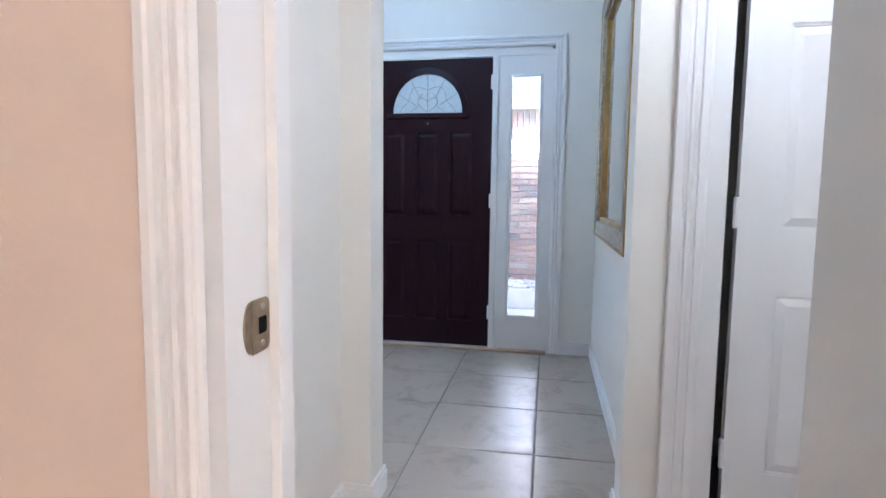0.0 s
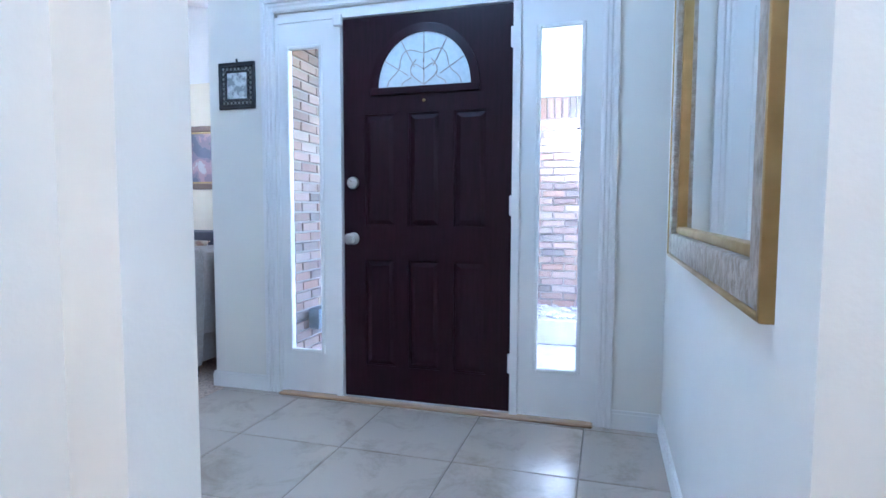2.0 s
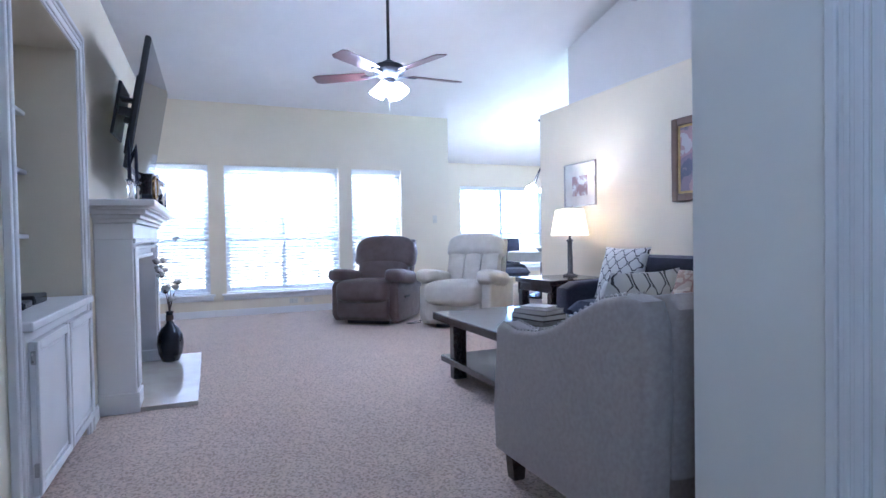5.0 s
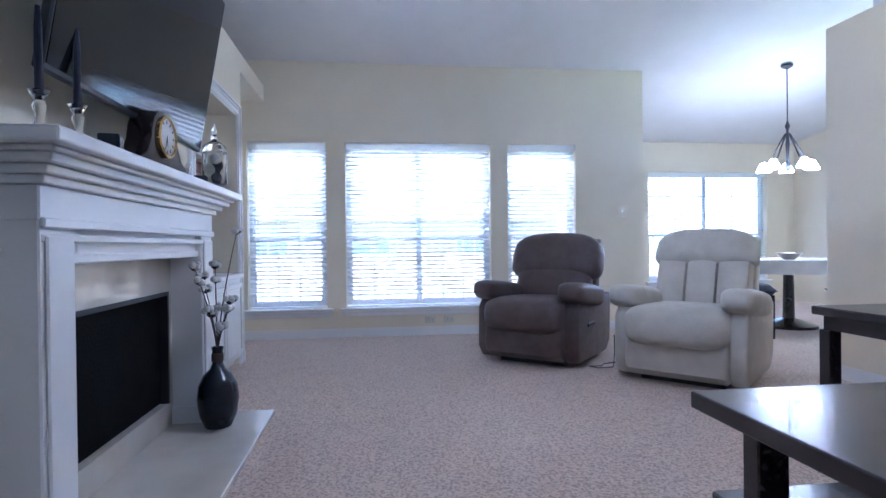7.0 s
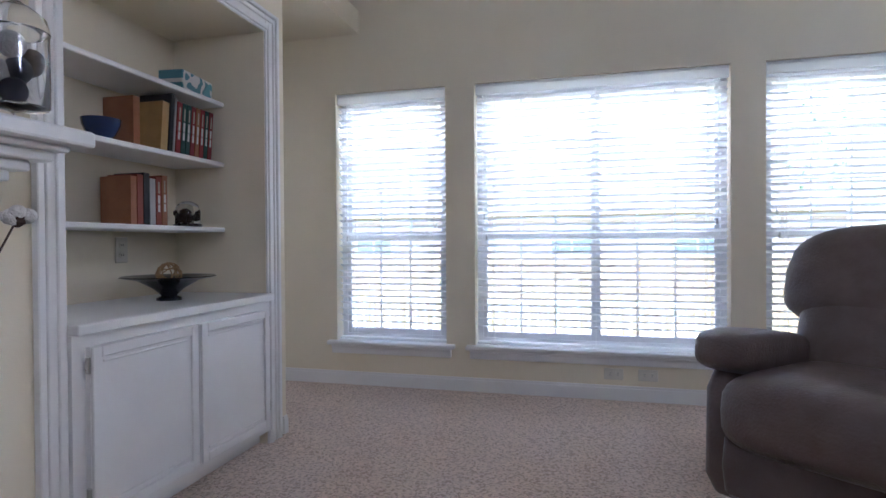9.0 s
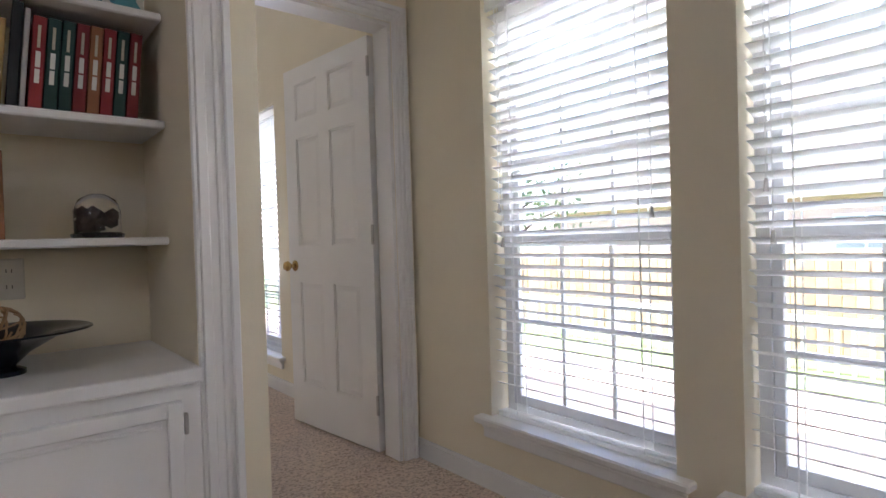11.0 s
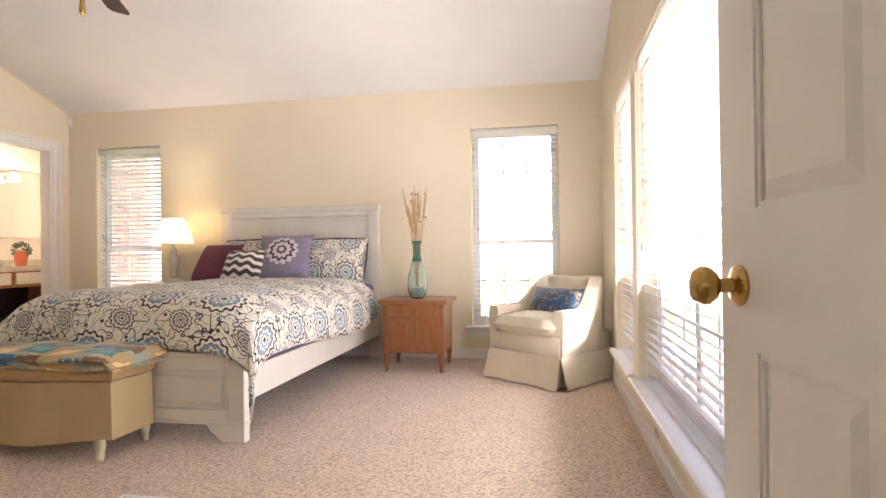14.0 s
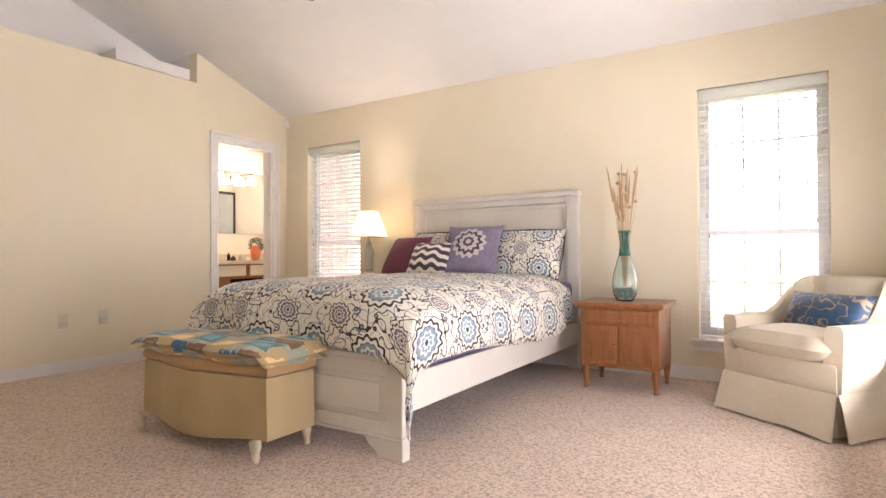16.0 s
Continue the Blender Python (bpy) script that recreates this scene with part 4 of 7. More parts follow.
pf = thing("wall_picture", "small print in an ornate black scrollwork frame", "picture", pose(-1.96, 3.948, 1.745))
ornate = bmesh.new()
for lo, hi in (((-0.12, -0.012, 0.105), (0.12, 0, 0.13)), ((-0.12, -0.012, -0.13), (0.12, 0, -0.105)), ((-0.12, -0.012, -0.105), (-0.098, 0, 0.105)), ((0.098, -0.012, -0.105), (0.12, 0, 0.105)), ((-0.075, -0.012, 0.072), (0.075, 0, 0.084)), ((-0.075, -0.012, -0.084), (0.075, 0, -0.072)), ((-0.075, -0.012, -0.072), (-0.065, 0, 0.072)), ((0.065, -0.012, -0.072), (0.075, 0, 0.072))):
    add_box(ornate, lo, hi, 0.003)
for k in range(28):
    s = k / 28 * 4
    side, u = int(s), (s - int(s)) * 2 - 1
    x, z = ((u * 0.088, 0.095), (0.088, -u * 0.095), (-u * 0.088, -0.095), (-0.088, u * 0.095))[side]
    tube([(x + 0.012 * math.cos(a * 1.05), -0.006, z + 0.012 * math.sin(a * 1.05)) for a in range(7)], 0.003, 5, ornate)
part("frame", ornate, BLACK, pf, "black iron scrollwork frame")
part("print", uv_flat(boxes(((-0.065, -0.006, -0.072), (0.065, -0.001, 0.072))), 0, 2), picture_mat("small print", (0.72, 0.74, 0.74), [(0.55, 0.57, 0.58), (0.3, 0.32, 0.34)], 22), pf)
part("hook", boxes(((-0.006, -0.01, 0.13), (0.006, 0, 0.15)), bevel=0.003), BLACK, pf)

mr = thing("wall_mirror", "tall wall mirror in a gilded and silver-leaf carved frame", "mirror", pose(0.327, 2.685, 1.52))
W2, H2 = 0.625, 0.63
part("glass", boxes(((-0.02, -W2 + 0.10, -H2 + 0.10), (-0.012, W2 - 0.10, H2 - 0.10))), MIRROR, mr)
for nm, a, b, d0, d1, material in (("gilt_edge", 0.0, 0.012, 0.0, 0.056, GILT), ("carved_band", 0.012, 0.082, 0.0, 0.052, SILVERLEAF), ("inner_lip", 0.082, 0.105, 0.0, 0.036, GILT)):
    part(nm, boxes(((-d1, -W2 + a, -H2 + a), (-d0, -W2 + b, H2 - a)), ((-d1, W2 - b, -H2 + a), (-d0, W2 - a, H2 - a)), ((-d1, -W2 + b, -H2 + a), (-d0, W2 - b, -H2 + b)), ((-d1, -W2 + b, H2 - b), (-d0, W2 - b, H2 - a)), bevel=0.005, seg=2), material, mr, "", True)

ct = thing("console_table", "half-round cherry wood console table with a drawer, against the foyer wall", "table", pose(-1.58, 1.965, 0))
half = [(0.60 * math.cos(math.pi * k / 28), 0.50 * math.sin(math.pi * k / 28)) for k in range(29)]
part("tabletop", prism(half, 0.728, 0.768, "z", 0.012, 3), CHERRY, ct, "", True)
part("apron", prism([(x * 0.93, y * 0.93) for x, y in half], 0.59, 0.728, "z", 0.003, 1), CHERRY, ct, "", True)
part("bead", prism([(x * 0.945, y * 0.945) for x, y in half], 0.60, 0.612, "z", 0.004, 1), CHERRY, ct, "", True)
for a in (10, 62, 118, 170):
    x, y = 0.49 * math.cos(radians(a)), max(0.03, 0.435 * math.sin(radians(a)))
    leg = prism([(-0.028, 0.6), (0.028, 0.6), (0.03, 0.5), (0.016, 0.02), (0.02, 0.0), (-0.02, 0.0), (-0.016, 0.02), (-0.03, 0.5)], -0.026, 0.026, "y", 0.004, 1)
    part("leg", moved(leg, pose(x, y, 0, 0, 0, a - 90)), CHERRY, ct)
for a in (40, 90, 140):
    part("drawer_knob", moved(lathe([(0.012, 0), (0.006, 0.006), (0.006, 0.014), (0.014, 0.022), (0.012, 0.03), (0.0, 0.031)], 12), pose(0.552 * math.cos(radians(a)), 0.465 * math.sin(radians(a)), 0.66, -90, 0, a - 90)), STEEL, ct, "", True)

fl = thing("ceiling_light", "flush white glass ceiling light of the foyer", "light", pose(-0.9, 2.9, 2.88))
part("base", lathe([(0.16, 0), (0.16, -0.02), (0.14, -0.03)], 24), BRASS, fl)
part("bowl", lathe([(0.14, -0.03), (0.13, -0.07), (0.08, -0.1), (0.0, -0.11)], 24), glow("cool frosted bowl", (0.7, 0.9, 1.0), 0.8), fl, "", True)
# Unseen fixture, added to brighten the hall walls and the closet door.
fl3 = thing("ceiling_light", "unseen flush ceiling light added to brighten the hall", "light", pose(0.65, 1.2, 2.44))
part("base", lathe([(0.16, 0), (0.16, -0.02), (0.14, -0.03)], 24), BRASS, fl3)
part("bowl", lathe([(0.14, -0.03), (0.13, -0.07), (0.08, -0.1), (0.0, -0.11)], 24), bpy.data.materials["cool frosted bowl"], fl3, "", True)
fl2 = thing("ceiling_light", "flush warm glass ceiling light of the starting room", "light", pose(0.75, -1.0, 2.44))
part("base", lathe([(0.16, 0), (0.16, -0.02), (0.14, -0.03)], 24), BRASS, fl2)
part("bowl", lathe([(0.14, -0.03), (0.13, -0.07), (0.08, -0.1), (0.0, -0.11)], 24), WARMGLOBE, fl2, "", True)
AGED = mat("aged bronze plate", (0.42, 0.34, 0.23), (0.33, 0.26, 0.17), 0.42, 0.9, scale=40, bump=0.1)
sp = thing("strike_plate", "worn bronze door strike plate on the jamb", "strike plate", pose(-0.289, 0.552, 0.960) @ Matrix.Scale(0.60, 4))
corner = [(0.014 * math.cos(a * math.pi / 8), 0.014 * math.sin(a * math.pi / 8)) for a in range(5)]
plate = prism([(0.016 + u, 0.034 + v) for u, v in corner] + [(-0.03, 0.048), (-0.03, -0.048)] + [(0.016 + v, -0.034 - u) for u, v in corner], 0, 0.003, "x", 0.001, 1)
part("plate", plate, AGED, sp)
part("lip", prism([(-0.03 - 0.024 * math.sin(math.pi * k / 10), -0.046 * math.cos(math.pi * k / 10)) for k in range(11)], -0.004, 0.001, "x", 0.001, 1), AGED, sp)
# Flat near-black piece paints the shade inside the latch opening.
part("latch_hole_shade", prism([(-0.010, -0.015), (0.014, -0.015), (0.018, -0.011), (0.018, 0.011), (0.014, 0.015), (-0.010, 0.015)], 0.003, 0.0036, "x"), SOOT_AND_DARK, sp)
for z in (-0.033, 0.033):
    part("screw", moved(lathe([(0.006, 0), (0.005, 0.002), (0, 0.002)], 10), pose(0.003, 0.004, z, 0, 90)), STEEL, sp)

sp3 = thing("strike_plate", "satin nickel door strike plate on the bedroom jamb", "strike plate", pose(-8.0685, 1.378, 0.906))
part("plate", prism([(-0.024, -0.045), (0.02, -0.045), (0.02, 0.045), (-0.024, 0.045)], -0.0025, 0, "x", 0.001, 1), STEEL, sp3)
# Same painted shade for the opening in this plate.
part("latch_hole_shade", prism([(-0.012, -0.014), (0.010, -0.014), (0.010, 0.014), (-0.012, 0.014)], -0.0032, -0.0026, "x"), SOOT_AND_DARK, sp3)
fv = thing("floor_vent", "pale metal floor register set in the carpet", "vent", pose(-6.98, -0.38, 0.003))
part("frame", boxes(((-0.16, -0.07, 0), (0.16, -0.055, 0.008)), ((-0.16, 0.055, 0), (0.16, 0.07, 0.008)), ((-0.16, -0.055, 0), (-0.145, 0.055, 0.008)), ((0.145, -0.055, 0), (0.16, 0.055, 0.008)), bevel=0.002), TRIM, fv)
# Near-black sheet paints the shade below the register slats.
part("duct_shade", boxes(((-0.145, -0.055, 0), (0.145, 0.055, 0.001))), SOOT_AND_DARK, fv)
for k in range(14):
    part("slat", boxes(((-0.139 + 0.02 * k, -0.055, 0.001), (-0.129 + 0.02 * k, 0.055, 0.0065))), TRIM, fv)

# ---- living room: fireplace wall ----
fp = thing("fireplace", "white fireplace mantel with marble surround and a dark firebox", "fireplace", pose(-5.57, YFIRE, 0))
for s in (-1, 1):
    x0, x1 = sorted((s * 0.62, s * 0.80))
    part("pilaster", boxes(((x0, 0, 0), (x1, 0.20, 1.05)), ((x0 + 0.02, 0.20, 0.14), (x1 - 0.02, 0.212, 0.98)), ((x0 - 0.01, 0, 0), (x1 + 0.01, 0.215, 0.12)), bevel=0.005), TRIM, fp)
fz = part("frieze", boxes(((-0.803, 0, 1.02), (0.803, 0.204, 1.12)), bevel=0.005), TRIM, fp)
for lo, hi in (((-0.62, 0, 0.92), (0.62, 0.17, 1.02)), ((-0.80, 0.20, 1.0), (0.80, 0.216, 1.03)), ((-0.79, 0.17, 0.96), (0.79, 0.205, 0.985)), ((-0.62, 0.12, 0.895), (0.62, 0.185, 0.925))):
    part("frieze_moulding", boxes((lo, hi), bevel=0.005), TRIM, fz)
for lo, hi in (((-0.82, 0, 1.12), (0.82, 0.225, 1.145)), ((-0.85, 0, 1.145), (0.85, 0.25, 1.17)), ((-0.885, 0, 1.17), (0.885, 0.28, 1.195)), ((-0.91, 0, 1.195), (0.91, 0.30, 1.21))):
    part("cornice_step", boxes((lo, hi), bevel=0.006, seg=2), TRIM, fp)
part("shelf", boxes(((-0.95, 0, 1.21), (0.95, 0.335, 1.25)), bevel=0.008, seg=2), TRIM, fp)
for lo, hi in (((-0.62, 0, 0.03), (-0.575, 0.045, 0.90)), ((0.575, 0, 0.03), (0.62, 0.045, 0.90)), ((-0.575, 0, 0.72), (0.575, 0.045, 0.90)), ((-0.575, 0, 0.03), (0.575, 0.045, 0.15))):
    part("surround_slab", boxes((lo, hi)), MARBLE, fp, "polished cream marble surround")
part("firebox", boxes(((-0.575, -0.50, 0.15), (0.575, -0.48, 0.72)), ((-0.575, -0.48, 0.13), (0.575, -0.01, 0.15))), SOOT_AND_DARK, fp)
scr = part("fire_screen", boxes(((-0.57, 0.005, 0.155), (0.57, 0.012, 0.715))), SOOT_AND_DARK, fp, "black mesh fire screen")
for lo, hi in (((-0.575, 0.0, 0.15), (-0.555, 0.05, 0.72)), ((0.555, 0.0, 0.15), (0.575, 0.05, 0.72)), ((-0.555, 0.0, 0.70), (0.555, 0.05, 0.72))):
    part("screen_bar", boxes((lo, hi)), BLACK, scr)
structure("hearth", boxes(((-6.37, YFIRE + 0.002, 0.0), (-4.77, 2.68, 0.028)), bevel=0.004), MARBLE, "polished cream marble hearth slab")

tv = thing("television", "large black flat television tilted down on a wall bracket", "television", pose(-5.54, 2.32, 1.45, -10, 0, 0))
part("bezel", boxes(((-0.71, -0.02, 0), (0.71, 0.012, 0.81)), bevel=0.006), BLACK, tv)
part("screen", boxes(((-0.698, 0.012, 0.02), (0.698, 0.015, 0.798))), SCREEN, tv)
part("back_box", boxes(((-0.5, -0.06, 0.1), (0.5, -0.02, 0.62)), bevel=0.012), BLACK, tv)
part("bracket", boxes(((-0.2, -0.2, 0.26), (0.2, -0.18, 0.62)), ((-0.16, -0.18, 0.4), (-0.12, -0.06, 0.46)), ((0.12, -0.18, 0.4), (0.16, -0.06, 0.46)), ((0.1, -0.18, 0.5), (0.2, -0.05, 0.52)), bevel=0.004), BLACK, tv)

ck = thing("mantel_clock", "dark wooden tambour mantel clock with a pale dial", "clock", pose(-5.54, 2.36, 1.25, 0, 0, 176))
prof = [(-0.27, 0), (0.27, 0), (0.27, 0.022), (0.22, 0.03), (0.155, 0.06), (0.12, 0.12), (0.108, 0.17), (0.085, 0.215), (0.045, 0.24), (0, 0.247), (-0.045, 0.24), (-0.085, 0.215), (-0.108, 0.17), (-0.12, 0.12), (-0.155, 0.06), (-0.22, 0.03), (-0.27, 0.022)]
part("case", prism(prof, -0.05, 0.05, "y", 0.006, 2), DARKWOOD, ck, "", True)
part("plinth", boxes(((-0.285, -0.06, 0), (0.285, 0.06, 0.016)), bevel=0.004), DARKWOOD, ck)
part("bezel_ring", moved(lathe([(0.085, 0), (0.085, 0.012), (0.075, 0.016), (0.075, 0.004)], 32), pose(0, -0.05, 0.142, 90)), BRASS, ck, "", True)
dial = part("dial", moved(lathe([(0.075, 0), (0.075, 0.005)], 32), pose(0, -0.05, 0.142, 90)), PAPER, ck)
for k in range(12):
    part("numeral", moved(boxes(((-0.003, -0.0562, 0.054), (0.003, -0.0552, 0.068))), pose(0, 0, 0.142, 0, 30 * k, 0)), BLACK, dial)
for a, l in ((200, 0.055), (175, 0.04)):
    part("clock_hand", moved(boxes(((-0.002, -0.0575, -0.006), (0.002, -0.0565, l))), pose(0, 0, 0.142, 0, a, 0)), BLACK, dial)

for x, y in ((-4.80, 2.34), (-4.96, 2.36)):
    c = thing("candlestick", "clear glass candlestick with a tall navy taper candle", "candlestick", pose(x, y, 1.25), "candlesticks on the mantel")
    part("stem", lathe([(0.035, 0), (0.036, 0.006), (0.012, 0.02), (0.016, 0.04), (0.01, 0.06), (0.018, 0.085), (0.012, 0.10), (0.026, 0.128), (0.02, 0.13)], 18), CLEARGLASS, c, "", True)
    part("candle", lathe([(0.011, 0.12), (0.010, 0.3), (0.006, 0.36), (0.0, 0.362)], 12), NAVYCLOTH, c)
cg = thing("candle_glass", "white pillar candle in a glass cup", "candle", pose(-6.06, 2.30, 1.25))
part("candle", lathe([(0.035, 0.004), (0.035, 0.09), (0.0, 0.092)], 20), PAPER, cg)
part("cup", lathe([(0.042, 0), (0.043, 0.11), (0.040, 0.11), (0.039, 0.003), (0.0, 0.003)], 20), CLEARGLASS, cg, "", True)
for x, y in ((-6.16, 2.36), (-5.08, 2.40)):
    t = thing("candle_cube", "small dark cube candle holder", "candle holder", pose(x, y, 1.25, 0, 0, 12), "cube candle holders")
    part("body", boxes(((-0.032, -0.032, 0), (0.032, 0.032, 0.062)), bevel=0.004), CERAMIC, t)
jar = thing("apothecary_jar", "clear lidded glass jar filled with dark and pale balls", "jar", pose(-6.42, 2.36, 1.25))
part("body", lathe([(0.045, 0), (0.045, 0.008), (0.012, 0.02), (0.012, 0.035), (0.062, 0.045), (0.066, 0.05), (0.066, 0.225), (0.062, 0.225), (0.062, 0.05), (0.0, 0.048)], 24), CLEARGLASS, jar, "", True)
part("lid", lathe([(0.068, 0.226), (0.06, 0.26), (0.03, 0.285), (0.012, 0.292), (0.022, 0.31), (0.01, 0.325), (0.016, 0.345), (0.0, 0.39)], 24), CLEARGLASS, jar, "", True)
for k, (x, y, z, dark) in enumerate(((0.02, 0.015, 0.085, 1), (-0.025, -0.015, 0.08, 0), (0.0, 0.005, 0.14, 1), (0.03, -0.02, 0.13, 0), (-0.03, 0.01, 0.165, 2), (0.02, 0.01, 0.19, 0))):
    b = bmesh.new()
    bmesh.ops.create_uvsphere(b, u_segments=14, v_segments=10, radius=0.03)
    part("ball", moved(b, Matrix.Translation((x, y, z))), (COTTON, NAVYCLOTH, TWIG)[dark], jar, "", True)

vs = thing("floor_vase", "dark glazed bottle vase with cotton stems on the hearth", "vase", pose(-6.09, 2.45, 0.028))
part("body", lathe([(0.72 * r, 0.87 * z) for r, z in [(0.06, 0), (0.09, 0.01), (0.125, 0.08), (0.14, 0.17), (0.13, 0.25), (0.095, 0.31), (0.05, 0.345), (0.034, 0.38), (0.034, 0.44), (0.042, 0.47), (0.036, 0.468), (0.026, 0.44)]], 32), CERAMIC, vs, "", True)
part("neck_band", lathe([(0.027, 0.335), (0.029, 0.34), (0.029, 0.375), (0.027, 0.38)], 20), TWIG, vs)
rnd = random.Random(4)
for k in range(6):
    a, h, lean = k * 1.05 + 0.3, rnd.uniform(0.22, 0.46), rnd.uniform(0.06, 0.15)
    if k == 0:
        a, h, lean = 2.9, 0.62, 0.22
    pts = [(lean * math.cos(a) * (s / 6) ** 1.4, lean * math.sin(a) * (s / 6) ** 1.4, 0.38 + h * s / 6) for s in range(7)]
    stem = part("stem", tube(pts, 0.004, 6, taper=0.5), TWIG, vs)
    spots = [pts[-1]] + [pts[q] for q in ((3, 5) if k else ())]
    for x, y, z in spots:
        b = bmesh.new()
        for q in range(5):
            aa = q * 1.256
            bmesh.ops.create_icosphere(b, subdivisions=2, radius=0.017, matrix=Matrix.Translation((x + 0.014 * math.cos(aa) + rnd.uniform(-0.02, 0.02), y + 0.014 * math.sin(aa), z + rnd.uniform(0, 0.016))))
        part("cotton_boll", b, COTTON, stem, "", True)
        part("husk", lathe([(0.003, -0.018), (0.018, -0.008), (0.024, 0.004), (0.016, -0.004)], 7, (x, y, z)), TWIG, stem)


def built_in(niche, name, label):
    """Lower cabinet with two doors, counter and face trim in a niche of the fireplace wall."""
    x0, x1 = niche
    c = thing(name, label, "cabinet", pose(x0, YFIRE, 0))
    w = x1 - x0
    part("body", boxes(((0.004, -0.50, 0.07), (w - 0.004, 0.02, 0.70)), ((0.004, -0.50, 0.004), (w - 0.004, -0.04, 0.07))), TRIM, c)
    part("counter", boxes(((0.002, -0.50, 0.70), (w - 0.002, 0.05, 0.735)), bevel=0.006, seg=2), TRIM, c)
    for k in range(2):
        a, b = 0.05 + k * (w - 0.08) / 2, 0.05 + (k + 1) * (w - 0.08) / 2 - 0.02
        d = part("door", boxes(((a, 0.021, 0.11), (b, 0.038, 0.66))), TRIM, c)
        part("moulding", boxes(((a, 0.038, 0.11), (a + 0.035, 0.05, 0.66)), ((b - 0.035, 0.038, 0.11), (b, 0.05, 0.66)), ((a + 0.035, 0.038, 0.11), (b - 0.035, 0.05, 0.145)), ((a + 0.035, 0.038, 0.625), (b - 0.035, 0.05, 0.66)), ((a + 0.045, 0.038, 0.155), (b - 0.045, 0.043, 0.165)), ((a + 0.045, 0.038, 0.605), (b - 0.045, 0.043, 0.615)), bevel=0.003), TRIM, d)
        for z in (0.18, 0.58):
            part("hinge", boxes(((a - 0.012 if k == 0 else b + 0.002, 0.03, z), (a - 0.002 if k == 0 else b + 0.012, 0.045, z + 0.05)), bevel=0.002), STEEL, d)
    return c


built_in(NR, "built_in_cabinet", "white painted built-in cabinet with two panelled doors under shelves")
built_in(NL, "built_in_cabinet", "white painted built-in cabinet with two panelled doors beside the fireplace")
for n, nm in ((NR, "niche_trim_1"), (NL, "niche_trim_2")):
    bm = bmesh.new()
    for a, b, t in ((0.0, 0.097, 0.012), (0.01, 0.035, 0.022), (0.055, 0.068, 0.02), (0.08, 0.10, 0.026)):
        add_box(bm, (n[0] - b, YFIRE, 0.0), (n[0] - a, YFIRE + t, 2.0 + b), 0.003)
        add_box(bm, (n[1] + a, YFIRE, 0.0), (n[1] + b, YFIRE + t, 2.0 + b), 0.003)
        add_box(bm, (n[0] - a, YFIRE, 2.0 + a), (n[1] + a, YFIRE + t - 0.0006, 2.0 + b), 0.003)
    structure(nm, bm, TRIM, "white moulded trim around a wall niche")
    for z in (1.055, 1.375, 1.67):
        s = thing("shelf", "white painted wooden niche shelf", "shelf", pose(n[0], 0, z), "niche shelves")
        part("board", boxes(((0.003, 1.645, -0.022), (n[1] - n[0] - 0.003, 1.93, 0.0)), bevel=0.004), TRIM, s)

SPINES = [mat("book cloth %d" % k, c, rough=0.7, scale=20) for k, c in enumerate([(0.012, 0.05, 0.045), (0.26, 0.02, 0.025), (0.22, 0.04, 0.02), (0.02, 0.03, 0.025), (0.20, 0.015, 0.02), (0.42, 0.26, 0.09), (0.015, 0.015, 0.018), (0.45, 0.42, 0.40), (0.30, 0.12, 0.05)])]


SPINE_GOLD = mat("faded gilt print", (0.50, 0.44, 0.32), rough=0.5, scale=200)


def book(x, z, w, h, d, colour, lean=0.0, bands=True, group="books on the niche shelves"):
    b = thing("book", "hardback book standing on a white shelf", "book", pose(x, 1.90, z, 0, lean, 0), group)
    part("cover", boxes(((0, -d, 0), (w, -d + 0.003, h)), ((0, -0.003, 0), (w, 0, h)), ((0, -d, 0), (0.003, 0, h)), ((w - 0.003, -d, 0), (w, 0, h)), bevel=0.001), SPINES[colour], b)
    part("pages", boxes(((0.003, -d + 0.003, 0.004), (w - 0.003, -0.003, h - 0.004))), PAPER, b)
    if bands:
        part("spine_title", boxes(((w * 0.32, 0.0, h * 0.28), (w * 0.68, 0.0008, h * 0.43)), ((w * 0.32, 0.0, h * 0.45), (w * 0.68, 0.0008, h * 0.62))), PAPER, b)
        part("spine_author", boxes(((w * 0.40, 0.0, h * 0.66), (w * 0.62, 0.0008, h * 0.90))), SPINE_GOLD, b)
    return b


x = -7.735
SPINE_ROW = (4, 0, 1, 8, 4, 0, 0, 1)
for colour in SPINE_ROW:
    book(x, 1.375, 0.029, 0.235, 0.16, colour, -5)
    x += 0.0305
book(x + 0.004, 1.375, 0.012, 0.25, 0.17, 7, -5, False)
book(x + 0.019, 1.375, 0.022, 0.262, 0.17, 6, -5, False)
book(x + 0.05, 1.375, 0.04, 0.215, 0.15, 5, -5, False)
book(x + 0.20, 1.375, 0.035, 0.2, 0.15, 8, 0, False)
for k, colour in enumerate((8, 2, 7, 6, 2, 8)):
    book(-7.44 + 0.034 * k, 1.055, 0.032, 0.215 - 0.01 * (k % 3), 0.15, colour, 0, k < 2)
bb = thing("small_bowl", "dark blue round bowl with white contents on a shelf", "bowl", pose(-7.16, 1.84, 1.375))
part("bowl", lathe([(0.03, 0), (0.032, 0.008), (0.05, 0.025), (0.066, 0.06), (0.07, 0.085), (0.066, 0.085), (0.06, 0.06), (0.04, 0.03), (0, 0.02)], 24), mat("dark blue glaze", (0.015, 0.03, 0.10), (0.02, 0.04, 0.13), 0.2, scale=20), bb, "", True)
heap = bmesh.new()
